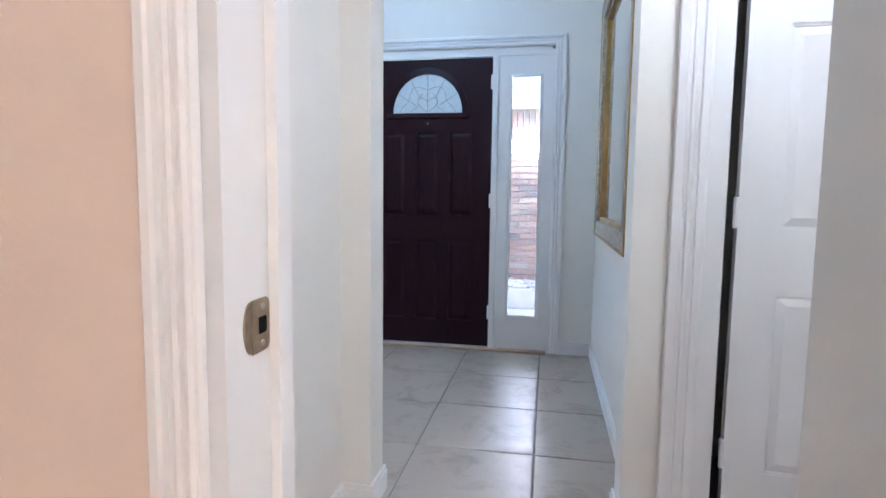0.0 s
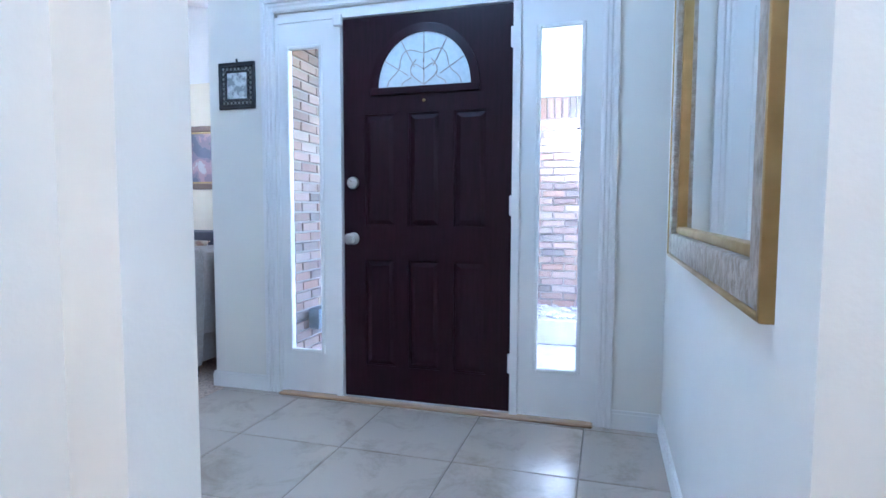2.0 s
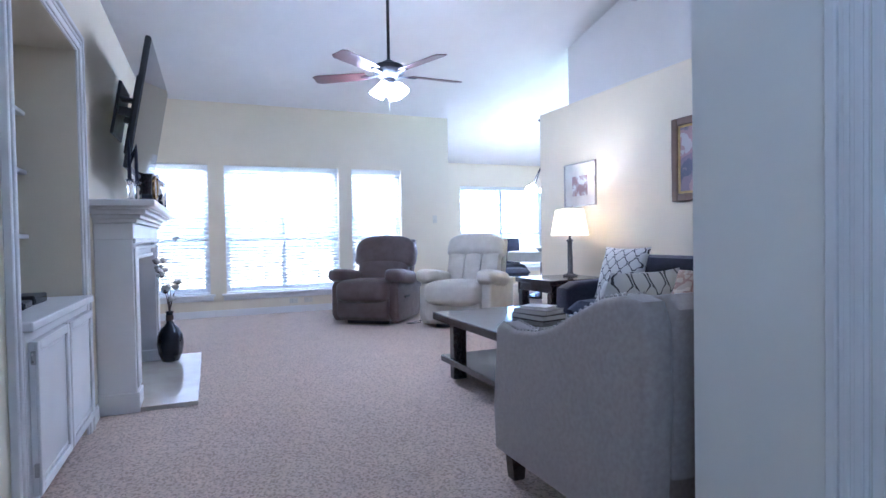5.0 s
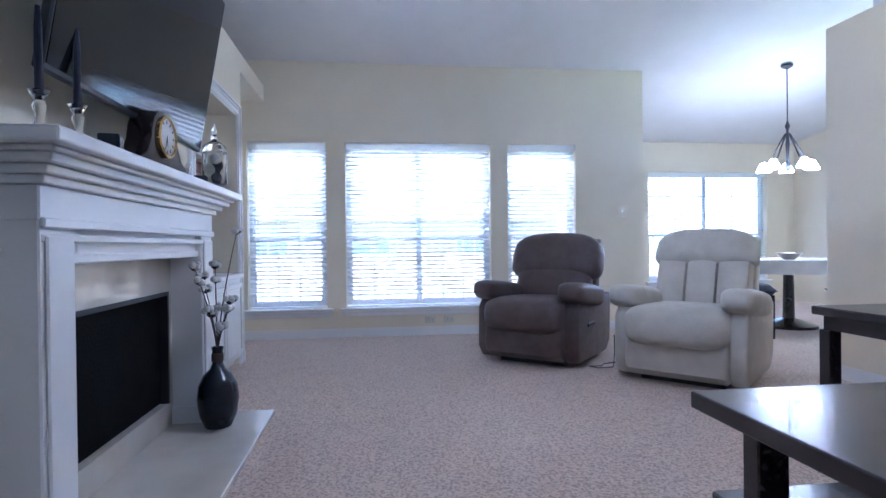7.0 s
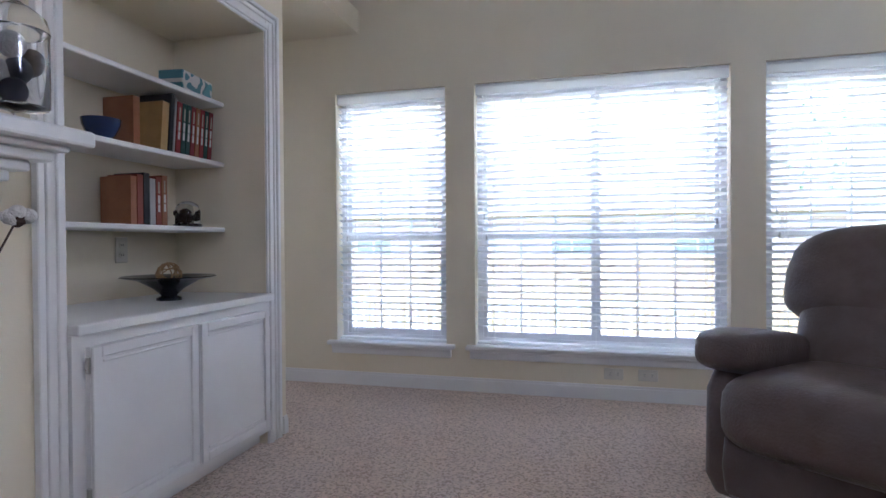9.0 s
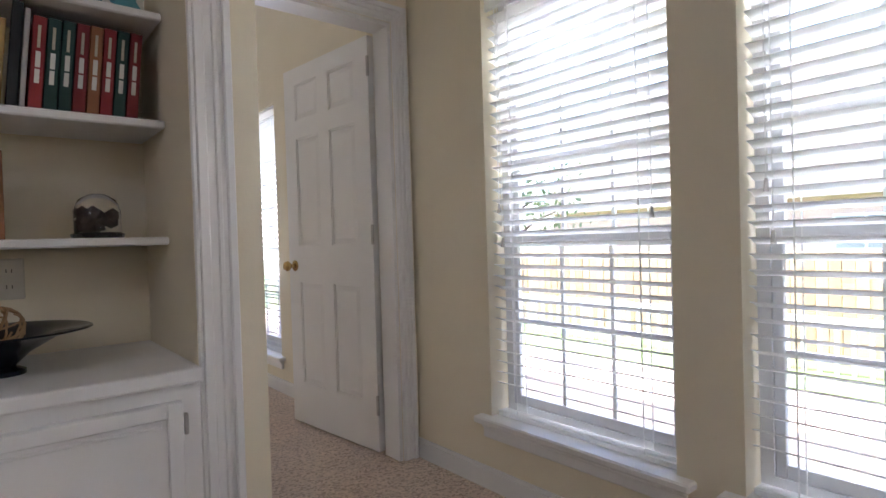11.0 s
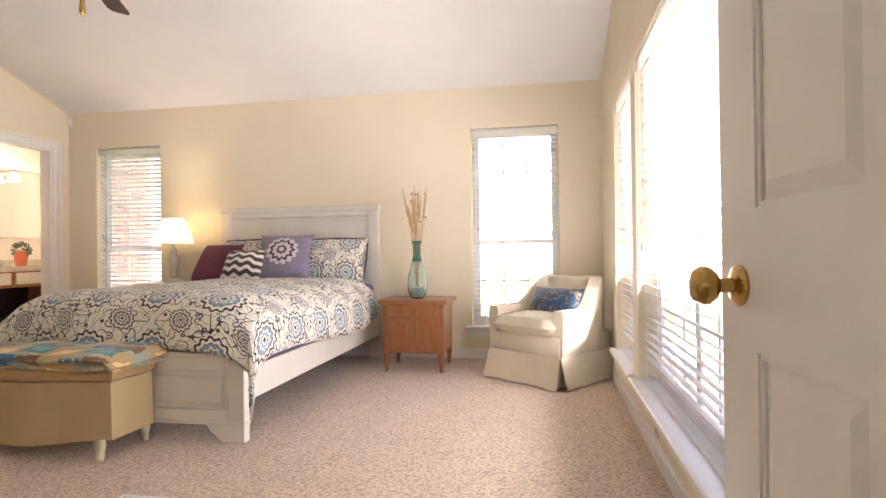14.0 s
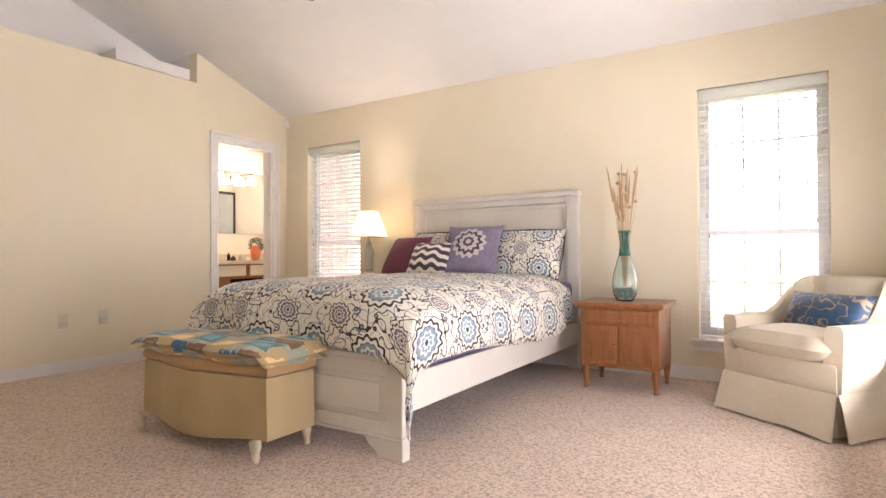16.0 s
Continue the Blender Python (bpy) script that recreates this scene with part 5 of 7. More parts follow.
for k in range(12):
    bmesh.ops.create_icosphere(heap, subdivisions=1, radius=0.017, matrix=Matrix.Translation((0.036 * math.cos(k * 2.4) * (k / 12) ** 0.5, 0.036 * math.sin(k * 2.4) * (k / 12) ** 0.5, 0.078 - 0.0012 * k)))
part("contents", heap, PAPER, bb, "white pebbles")
cl = thing("glass_cloche", "small glass cloche over dark dried fruit on a shelf", "cloche", pose(-7.64, 1.84, 1.055))
part("tray", lathe([(0.062, 0), (0.064, 0.012), (0.055, 0.016), (0, 0.016)], 20), DARKWOOD, cl)
heap = bmesh.new()
for k in range(14):
    bmesh.ops.create_icosphere(heap, subdivisions=1, radius=0.018, matrix=Matrix.Translation((rnd.uniform(-0.036, 0.036), rnd.uniform(-0.036, 0.036), rnd.uniform(0.03, 0.07))))
part("dried_fruit", heap, TWIG, cl)
part("dome", lathe([(0.056, 0.016), (0.056, 0.075), (0.045, 0.105), (0.02, 0.12), (0.0, 0.122)], 24), CLEARGLASS, cl, "", True)
bx = thing("decorative_box", "teal and white patterned box lid on the top shelf", "box", pose(-7.64, 1.84, 1.67, 0, 0, 6))
part("box", uv_flat(boxes(((-0.12, -0.06, 0), (0.12, 0.06, 0.09)), bevel=0.004), 0, 2), swirl_mat("teal ikat paper", (0.10, 0.30, 0.36), (0.62, 0.60, 0.55), 12, 0.06), bx)
bw = thing("wide_bowl", "dark teal leaf-shaped bowl with a twig ball", "bowl", pose(-7.42, 1.92, 0.735))
part("bowl", lathe([(0.05, 0), (0.05, 0.01), (0.03, 0.02), (0.06, 0.05), (0.12, 0.085), (0.19, 0.10), (0.185, 0.104), (0.11, 0.093), (0.05, 0.06), (0.0, 0.05)], 28), CERAMIC, bw, "", True)
tw = bmesh.new()
for k in range(26):
    q = Euler((rnd.uniform(0, 6), rnd.uniform(0, 6), rnd.uniform(0, 6))).to_matrix()
    tube([(Vector((0, 0, 0.11)) + q @ Vector((0.05 * math.cos(s * 0.5), 0.05 * math.sin(s * 0.5), 0.01))) for s in range(6)], 0.0025, 5, tw)
part("twig_ball", tw, mat("straw", (0.45, 0.28, 0.14), rough=0.9), bw)
for k, (dx, w) in enumerate(((0.0, 0.2), (0.24, 0.17))):
    d = thing("video_player", "small dark set-top box on the cabinet counter", "set-top box", pose(-4.16 + dx, 2.0, 0.735, 0, 0, 5 * k), "boxes on the counter")
    part("case", boxes(((0, -0.1, 0.004), (w, 0.06, 0.045 - 0.012 * k)), bevel=0.005), BLACK, d)
    part("front_panel", boxes(((0.01, 0.0602, 0.01), (w - 0.01, 0.062, 0.03))), SCREEN, d)


def outlet(m, holes=True, group="wall outlets"):
    o = thing("wall_outlet" if holes else "light_switch", "ivory plastic wall outlet plate" if holes else "ivory plastic light switch plate on a cream wall", "outlet" if holes else "switch", m, group if holes else "light switches")
    part("plate", boxes(((-0.035, -0.006, -0.057), (0.035, 0, 0.057)), bevel=0.003), OUTLET, o)
    if holes:
        for z in (-0.022, 0.022):
            part("socket", moved(lathe([(0.016, 0), (0.016, 0.002), (0, 0.002)], 16), pose(0, -0.006, z, 90)), OUTLET, o)
            # Thin black bars paint the shade inside the slots.
            part("slot", boxes(((-0.007, -0.0092, z - 0.004), (-0.005, -0.0078, z + 0.006)), ((0.005, -0.0092, z - 0.004), (0.007, -0.0078, z + 0.006))), BLACK, o)
    else:
        part("toggle", boxes(((-0.005, -0.016, -0.004), (0.005, -0.006, 0.01)), bevel=0.002), OUTLET, o)


for y in (3.82, 4.02):
    outlet(pose(XW, y, 0.16, 0, 90, 90))
outlet(pose(XW, 5.95, 1.28, 0, 0, 90), False)
outlet(pose(XW, -1.17, 0.16, 0, 0, 90))
outlet(pose(XBED, -1.243, 0.40, 0, 0, -90)), outlet(pose(XBED, -1.543, 0.405, 0, 0, -90))
outlet(pose(-7.45, 1.641, 0.95, 0, 0, 180))

# ---- living room furniture ----
ac = thing("armchair", "grey upholstered armchair with nailhead trim and dark tapered legs", "armchair", pose(-2.68, 4.27, 0, 0, 0, -90))
side = [(-0.43, 0.115), (0.43, 0.115), (0.46, 0.5), (0.455, 0.75), (0.43, 0.815), (0.36, 0.83), (0.26, 0.81), (0.12, 0.745), (0.0, 0.685), (-0.12, 0.652), (-0.25, 0.638), (-0.36, 0.655), (-0.405, 0.63), (-0.41, 0.56), (-0.44, 0.3)]
for x0, x1 in ((-0.42, -0.31), (0.31, 0.42)):
    part("arm", prism(side, x0, x1, "x", 0.022, 3), GREYCLOTH, ac, "", True)
part("seat_base", boxes(((-0.31, -0.42, 0.115), (0.31, 0.40, 0.31)), bevel=0.015, seg=2), GREYCLOTH, ac, "", True)
part("seat_cushion", moved(cushion(0.62, 0.70, 0.18, 0.25), pose(0, -0.06, 0.39)), GREYCLOTH, ac, "", True)
part("backrest", prism([(0.24, 0.30), (0.44, 0.30), (0.46, 0.79), (0.42, 0.83), (0.34, 0.82), (0.30, 0.75)], -0.31, 0.31, "x", 0.02, 3), GREYCLOTH, ac, "", True)
nails = bmesh.new()
for x in (-0.365, 0.365):
    for (a, b), (c, d) in zip(side[5:12], side[6:13]):
        for s in range(5):
            y, z = a + (c - a) * s / 5, b + (d - b) * s / 5
            for dx in (-0.035, 0.035):
                bmesh.ops.create_icosphere(nails, subdivisions=1, radius=0.0075, matrix=Matrix.Translation((x + dx, y, z + 0.001)))
part("nailhead_trim", nails, STEEL, ac, "", True)
for x in (-0.35, 0.35):
    for y in (-0.37, 0.37):
        leg = prism([(-0.036, 0.118), (0.036, 0.118), (0.024, 0.0), (-0.024, 0.0)], -0.03, 0.03, "y", 0.003, 1)
        part("leg", moved(leg, pose(x, y, 0)), DARKWOOD, ac)
tp = thing("throw_pillow", "pale pillow with a large dark lattice print, in the armchair", "pillow", pose(-2.95, 4.42, 0.66, 62, 0, -80))
part("cover", uv_flat(cushion(0.44, 0.44, 0.14, 0.6, 12, 0.08)), lattice_mat("large lattice print"), tp, "", True)

tb = thing("coffee_table", "large espresso wood coffee table with a lower shelf", "coffee table", pose(-4.23, 4.66, 0))
part("tabletop", boxes(((-0.63, -0.39, 0.40), (0.63, 0.39, 0.455)), bevel=0.006, seg=2), DARKWOOD, tb)
part("lower_shelf", boxes(((-0.58, -0.35, 0.10), (0.58, 0.35, 0.145)), bevel=0.005), DARKWOOD, tb)
for x in (-0.42, 0.42):
    for y in (-0.28, 0.28):
        part("leg", boxes(((x - 0.035, y - 0.05, 0), (x + 0.035, y + 0.05, 0.40)), bevel=0.005), DARKWOOD, tb)
for k, (w, d, h, z, material) in enumerate(((0.30, 0.22, 0.035, 0.455, SPINES[6]), (0.27, 0.2, 0.03, 0.49, SPINES[7]), (0.2, 0.15, 0.018, 0.52, PAPER))):
    b = thing("book", "large book lying in a stack on the coffee table", "book", pose(-4.22, 4.78, z, 0, 0, 12 + 9 * k), "books on the coffee table")
    part("cover", boxes(((-w / 2, -d / 2, 0), (w / 2, d / 2, 0.004)), ((-w / 2, -d / 2, h - 0.004), (w / 2, d / 2, h)), ((-w / 2, -d / 2, 0.004), (-w / 2 + 0.004, d / 2, h - 0.004)), bevel=0.001), material, b)
    part("pages", boxes(((-w / 2 + 0.004, -d / 2 + 0.006, 0.004), (w / 2 - 0.006, d / 2 - 0.006, h - 0.004))), PAPER, b)

so = thing("sofa", "long navy upholstered sofa against the cream wall", "sofa", pose(-4.05, 5.95, 0))
part("base", boxes(((-1.0, -0.42, 0.10), (1.0, 0.36, 0.30)), bevel=0.02, seg=2), NAVYCLOTH, so, "", True)
for s in (-1, 1):
    x0, x1 = sorted((s * 0.90, s * 1.08))
    part("arm", prism([(-0.44, 0.06), (0.40, 0.06), (0.42, 0.58), (0.30, 0.62), (-0.30, 0.60), (-0.42, 0.55)], x0, x1, "x", 0.03, 3), NAVYCLOTH, so, "", True)
part("backrest", prism([(0.16, 0.30), (0.40, 0.30), (0.43, 0.78), (0.38, 0.82), (0.28, 0.80)], -0.98, 0.98, "x", 0.03, 3), NAVYCLOTH, so, "", True)
for x in (-0.60, 0.0, 0.60):
    part("seat_cushion", moved(cushion(0.60, 0.62, 0.18, 0.25), pose(x, -0.12, 0.38)), NAVYCLOTH, so, "", True)
for x in (-0.95, 0.95):
    for y in (-0.36, 0.34):
        part("leg", boxes(((x - 0.03, y - 0.03, 0), (x + 0.03, y + 0.03, 0.10)), bevel=0.004), DARKWOOD, so)
p1 = thing("throw_pillow", "pale pillow with a dark lattice print on the sofa", "pillow", pose(-4.74, 5.92, 0.68, 70, 0, 10))
part("cover", uv_flat(cushion(0.46, 0.46, 0.14, 0.6, 12, 0.08)), lattice_mat("lattice print"), p1, "", True)
p2 = thing("throw_pillow", "tan and cream floral pillow lying on the sofa", "pillow", pose(-3.98, 5.78, 0.60, 50, 0, -14))
part("cover", uv_flat(cushion(0.52, 0.36, 0.15, 0.6, 12, 0.08)), swirl_mat("tan floral print", (0.48, 0.38, 0.27), (0.20, 0.10, 0.06), 10, 0.05), p2, "", True)

et = thing("end_table", "dark wood end table with square legs beside the sofa", "side table", pose(-5.52, 5.86, 0))
part("tabletop", boxes(((-0.31, -0.33, 0.555), (0.31, 0.33, 0.60)), bevel=0.006), DARKWOOD, et)
part("apron", boxes(((-0.27, -0.29, 0.48), (0.27, 0.29, 0.555))), DARKWOOD, et)
for x in (-0.25, 0.25):
    for y in (-0.27, 0.27):
        part("leg", boxes(((x - 0.035, y - 0.035, 0), (x + 0.035, y + 0.035, 0.48)), bevel=0.004), DARKWOOD, et)


def table_lamp(m, label, body, material, z0, r0, r1, h, watts, colour):
    lamp = thing("table_lamp", label, "lamp", m)
    part("base", lathe(body, 24), material, lamp, "", True)
    s = bmesh.new()
    lathe([(r1, z0), (r0, z0 + h), (r0 - 0.004, z0 + h), (r1 - 0.004, z0), (r1, z0)], 32, bm=s)
    part("shade", s, SHADE, lamp, "cream fabric shade, lit", True)
    b = bmesh.new()
    bmesh.ops.create_uvsphere(b, u_segments=14, v_segments=10, radius=0.03)
    o = part("bulb", moved(b, Matrix.Translation((0, 0, z0 + h * 0.45))), glow("lit bulb", (1, 0.85, 0.62), 20), lamp, "", True)
    o.visible_shadow = False
    bulb("lamp_light", (m.translation.x, m.translation.y, m.translation.z + z0 + h * 0.45), watts, colour, 0.035)


table_lamp(pose(-5.60, 6.02, 0.60), "glass column table lamp with a lit cream shade", [(0.07, 0), (0.07, 0.015), (0.03, 0.03), (0.026, 0.05), (0.024, 0.33), (0.034, 0.35), (0.012, 0.37), (0.01, 0.44), (0.0, 0.44)], mat("smoked glass", (0.30, 0.29, 0.27), rough=0.1, metal=0.5), 0.40, 0.135, 0.18, 0.25, 1.2, (1, 0.78, 0.52))

pc = thing("wall_picture", "pale print of a red building in a thin silver frame", "picture", pose(-5.93, YNORTH - 0.003, 1.535))
part("frame", boxes(((-0.27, -0.02, -0.23), (-0.258, 0, 0.23)), ((0.258, -0.02, -0.23), (0.27, 0, 0.23)), ((-0.258, -0.02, -0.23), (0.258, 0, -0.218)), ((-0.258, -0.02, 0.218), (0.258, 0, 0.23)), bevel=0.003), STEEL, pc)
part("mat_board", boxes(((-0.258, -0.008, -0.218), (0.258, -0.001, 0.218))), PAPER, pc)
part("print", uv_flat(boxes(((-0.13, -0.0095, -0.12), (0.13, -0.0082, 0.09))), 0, 2), picture_mat("building print", (0.62, 0.62, 0.62), [(0.42, 0.36, 0.36), (0.36, 0.24, 0.24)], 9), pc)
pt = thing("wall_picture", "dark landscape painting in a brown and gilt frame", "painting", pose(-4.27, YNORTH - 0.003, 1.61))
WALNUT = mat("walnut frame", (0.16, 0.09, 0.05), rough=0.4, stretch=(6, 6, 1))
part("frame", boxes(((-0.37, -0.035, -0.345), (-0.305, 0, 0.345)), ((0.305, -0.035, -0.345), (0.37, 0, 0.345)), ((-0.305, -0.035, -0.345), (0.305, 0, -0.28)), ((-0.305, -0.035, 0.28), (0.305, 0, 0.345)), bevel=0.012, seg=2), WALNUT, pt)
part("slip", boxes(((-0.305, -0.022, -0.28), (-0.285, -0.002, 0.28)), ((0.285, -0.022, -0.28), (0.305, -0.002, 0.28)), ((-0.285, -0.022, -0.28), (0.285, -0.002, -0.262)), ((-0.285, -0.022, 0.262), (0.285, -0.002, 0.28)), bevel=0.003), GILT, pt)
part("canvas", uv_flat(boxes(((-0.285, -0.014, -0.262), (0.285, -0.004, 0.262))), 0, 2), picture_mat("painted landscape", (0.10, 0.10, 0.15), [(0.22, 0.16, 0.20), (0.38, 0.24, 0.24), (0.50, 0.46, 0.46)], 4), pt)


def recliner(m, material, label, seams):
    """An overstuffed recliner that faces -y."""
    r = thing("recliner", label, "recliner", m, "recliners")
    part("footrest_front", prism([(-0.40, 0.05), (-0.47, 0.10), (-0.49, 0.20), (-0.47, 0.30), (-0.40, 0.33), (-0.34, 0.30), (-0.34, 0.06)], -0.32, 0.32, "x", 0.025, 3), material, r, "", True)
    part("body", boxes(((-0.31, -0.38, 0.05), (0.31, 0.36, 0.34)), bevel=0.02, seg=2), material, r, "", True)
    part("seat_cushion", moved(blob(0.66, 0.74, 0.29, 0.55, 0.35), pose(0, -0.20, 0.385, -2)), material, r, "", True)
    for s in (-1, 1):
        x0, x1 = sorted((s * 0.305, s * 0.42))
        part("side", prism([(-0.36, 0.04), (0.30, 0.04), (0.40, 0.12), (0.44, 0.52), (-0.34, 0.52), (-0.41, 0.44), (-0.42, 0.12)], x0, x1, "x", 0.03, 3), material, r, "", True)
        part("arm_pad", moved(blob(0.225, 0.66, 0.17), pose(s * 0.36, -0.13, 0.545, -7)), material, r, "", True)
    part("back_shell", prism([(0.20, 0.30), (0.34, 0.30), (0.52, 0.93), (0.50, 0.98), (0.42, 0.96)], -0.33, 0.33, "x", 0.03, 3), material, r, "", True)
    if seams:
        for x in (-0.212, 0.0, 0.212):
            part("back_cushion", moved(cushion(0.232, 0.52, 0.16, 0.28, 12), pose(x, 0.20, 0.60, 72)), material, r, "", True)
        head = blob(0.72, 0.28, 0.24, 0.65, 0.45)
        for v in head.verts:
            up = max(0.0, v.co.y / 0.135)
            v.co.x *= 1 - 0.10 * up ** 2
            v.co.y -= 0.03 * (v.co.x / 0.34) ** 2 - 0.012
        part("head_pillow", moved(head, pose(0, 0.305, 0.885, 72)), material, r, "", True)
    else:
        part("back_cushion", moved(blob(0.66, 0.46, 0.22, 0.55, 0.4), pose(0, 0.17, 0.56, 72)), material, r, "", True)
        head = blob(0.82, 0.42, 0.27, 0.6, 0.4)
        for v in head.verts:
            up = max(0.0, v.co.y / 0.20)
            v.co.x *= 1 - 0.13 * up ** 2
            v.co.y -= 0.035 * up * (v.co.x / 0.36) ** 2
        part("head_pillow", moved(head, pose(0, 0.275, 0.825, 70)), material, r, "", True)
    part("plinth", boxes(((-0.27, -0.30, 0.0), (0.27, 0.30, 0.07))), BLACK, r)
    if not seams:
        part("lever", boxes(((0.421, -0.2, 0.30), (0.434, -0.05, 0.33)), bevel=0.004), BLACK, r)
    return r


recliner(pose(-7.66, 4.66, 0, 0, 0, 50), BROWNLEATHER, "taupe brown leather recliner by the windows", False)
recliner(pose(-6.84, 5.49, 0, 0, 0, 43), CREAMLEATHER, "cream leather recliner with a seamed back", True)
cb = thing("power_cable", "thin dark power cable trailing on the carpet", "cable")
part("cable", tube([(-7.15, 5.03, 0.25), (-7.12, 5.02, 0.12), (-7.10, 5.0, 0.02), (-7.15, 4.90, 0.006), (-7.22, 4.86, 0.006), (-7.20, 4.95, 0.008), (-7.28, 5.0, 0.006), (-7.35, 5.2, 0.006)], 0.004, 6), BLACK, cb, "", True)


def ceiling_fan(m, drop, label, blade_turn, lights=True):
    f = thing("ceiling_fan", label, "ceiling fan", m)
    part("canopy", lathe([(0.07, drop), (0.07, drop - 0.03), (0.03, drop - 0.06)], 20), BLACK, f)
    part("down_rod", lathe([(0.013, 0.1), (0.013, drop - 0.05)], 12), BLACK, f)
    part("motor", lathe([(0.02, 0.13), (0.05, 0.11), (0.12, 0.08), (0.13, 0.04), (0.11, 0.0), (0.06, -0.03), (0.0, -0.03)], 28), BLACK, f, "", True)
    wood = mat("fan blade walnut", (0.09, 0.035, 0.03), rough=0.4, stretch=(1, 12, 12))
    for k in range(5):
        a = blade_turn + 72 * k
        b = part("blade", moved(prism([(0.19, -0.05), (0.30, -0.062), (0.62, -0.07), (0.66, -0.05), (0.66, 0.05), (0.62, 0.07), (0.30, 0.062), (0.19, 0.05)], -0.004, 0.004, "z", 0.002, 1), pose(0, 0, 0.01, 0, 0, a) @ pose(0, 0, 0, 12)), wood, f)
        part("blade_arm", moved(boxes(((0.09, -0.018, -0.006), (0.24, 0.018, 0.004)), bevel=0.003), pose(0, 0, 0.0, 0, 0, a) @ pose(0, 0, 0, 12)), BLACK, b)
    if lights:
        part("light_hub", lathe([(0.055, -0.03), (0.06, -0.07), (0.03, -0.10), (0.0, -0.10)], 20), BLACK, f, "", True)
        for k in range(4):
            a = 45 + 90 * k
            g = lathe([(0.022, 0.0), (0.04, -0.03), (0.056, -0.07), (0.062, -0.10), (0.05, -0.105), (0.0, -0.09)], 18)
            part("globe", moved(g, pose(0, 0, -0.075, 0, 0, a) @ pose(0.07, 0, 0, 0, -32, 0)), GLOBE, f, "", True)
        part("pull_chain", lathe([(0.0015, -0.30), (0.0015, -0.10)], 6), STEEL, f)
        bulb("fan_light", tuple(m.translation + Vector((0, 0, -0.24))), 0.6, (0.92, 0.96, 1.0), 0.1)
    return f


ceiling_fan(pose(-5.53, 4.18, 2.36), 1.06, "dark ceiling fan with walnut blades and four lit globes", 20)

# ---- breakfast nook ----
nt = thing("breakfast_table", "round dark breakfast table with a white cloth", "table", pose(-8.75, 7.75, 0))
part("tabletop", lathe([(0.0, 0.70), (0.56, 0.70), (0.57, 0.72), (0.56, 0.74), (0, 0.74)], 36), DARKWOOD, nt)
part("pedestal", lathe([(0.28, 0), (0.28, 0.03), (0.06, 0.10), (0.05, 0.60), (0.16, 0.70)], 20), DARKWOOD, nt, "", True)
tc = thing("tablecloth", "white cloth lying over the breakfast table", "tablecloth", pose(-8.75, 7.75, 0.741))
part("cloth", lathe([(0.0, 0.004), (0.575, 0.004), (0.582, -0.02), (0.585, -0.14), (0.581, -0.14), (0.578, -0.02), (0.0, 0.0)], 36), PAPER, tc, "", True)
bo = thing("fruit_bowl", "pale ceramic bowl on the breakfast table", "bowl", pose(-8.55, 7.6, 0.746))
part("bowl", lathe([(0.05, 0), (0.06, 0.01), (0.13, 0.07), (0.125, 0.072), (0.05, 0.02), (0, 0.015)], 24), STEEL, bo, "", True)


def dining_chair(m):
    c = thing("dining_chair", "navy upholstered dining chair with dark legs", "chair", m, "chairs at the breakfast table")
    part("seat", moved(cushion(0.46, 0.46, 0.12, 0.3), pose(0, 0, 0.46)), NAVYCLOTH, c, "", True)
    part("backrest", prism([(0.19, 0.42), (0.25, 0.42), (0.31, 0.95), (0.26, 0.96)], -0.22, 0.22, "x", 0.015, 2), NAVYCLOTH, c, "", True)
    for x in (-0.19, 0.19):
        for y in (-0.19, 0.20):
            part("leg", boxes(((x - 0.02, y - 0.02, 0), (x + 0.02, y + 0.02, 0.42)), bevel=0.003), DARKWOOD, c)
    return c


dc = dining_chair(pose(-8.35, 6.98, 0, 0, 0, -30 + 180))
copy_thing(dc, pose(-9.45, 7.55, 0, 0, 0, 75))
copy_thing(dc, pose(-8.0, 7.95, 0, 0, 0, -90))
ch = thing("chandelier", "dark metal chandelier with five lit glass shades", "chandelier", pose(-8.75, 7.75, 1.70))
part("canopy", lathe([(0.06, 1.17), (0.06, 1.15), (0.01, 1.12)], 16), BLACK, ch)
part("chain", lathe([(0.006, 0.55), (0.006, 1.13)], 8), BLACK, ch)
part("column", lathe([(0.0, 0.0), (0.02, 0.01), (0.03, 0.06), (0.012, 0.12), (0.02, 0.3), (0.01, 0.45), (0.025, 0.5), (0.006, 0.56)], 16), BLACK, ch, "", True)
for k in range(5):
    a = radians(72 * k)
    arm = part("arm", tube([(0.02 * math.cos(a), 0.02 * math.sin(a), 0.42), (0.10 * math.cos(a), 0.10 * math.sin(a), 0.28), (0.17 * math.cos(a), 0.17 * math.sin(a), 0.14), (0.24 * math.cos(a), 0.24 * math.sin(a), 0.12)], 0.008, 8), BLACK, ch, "", True)
    part("glass_shade", lathe([(0.025, 0.12), (0.05, 0.08), (0.075, 0.02), (0.07, 0.02), (0.0, 0.09)], 16, (0.24 * math.cos(a), 0.24 * math.sin(a), 0.0)), GLOBE, arm, "", True)

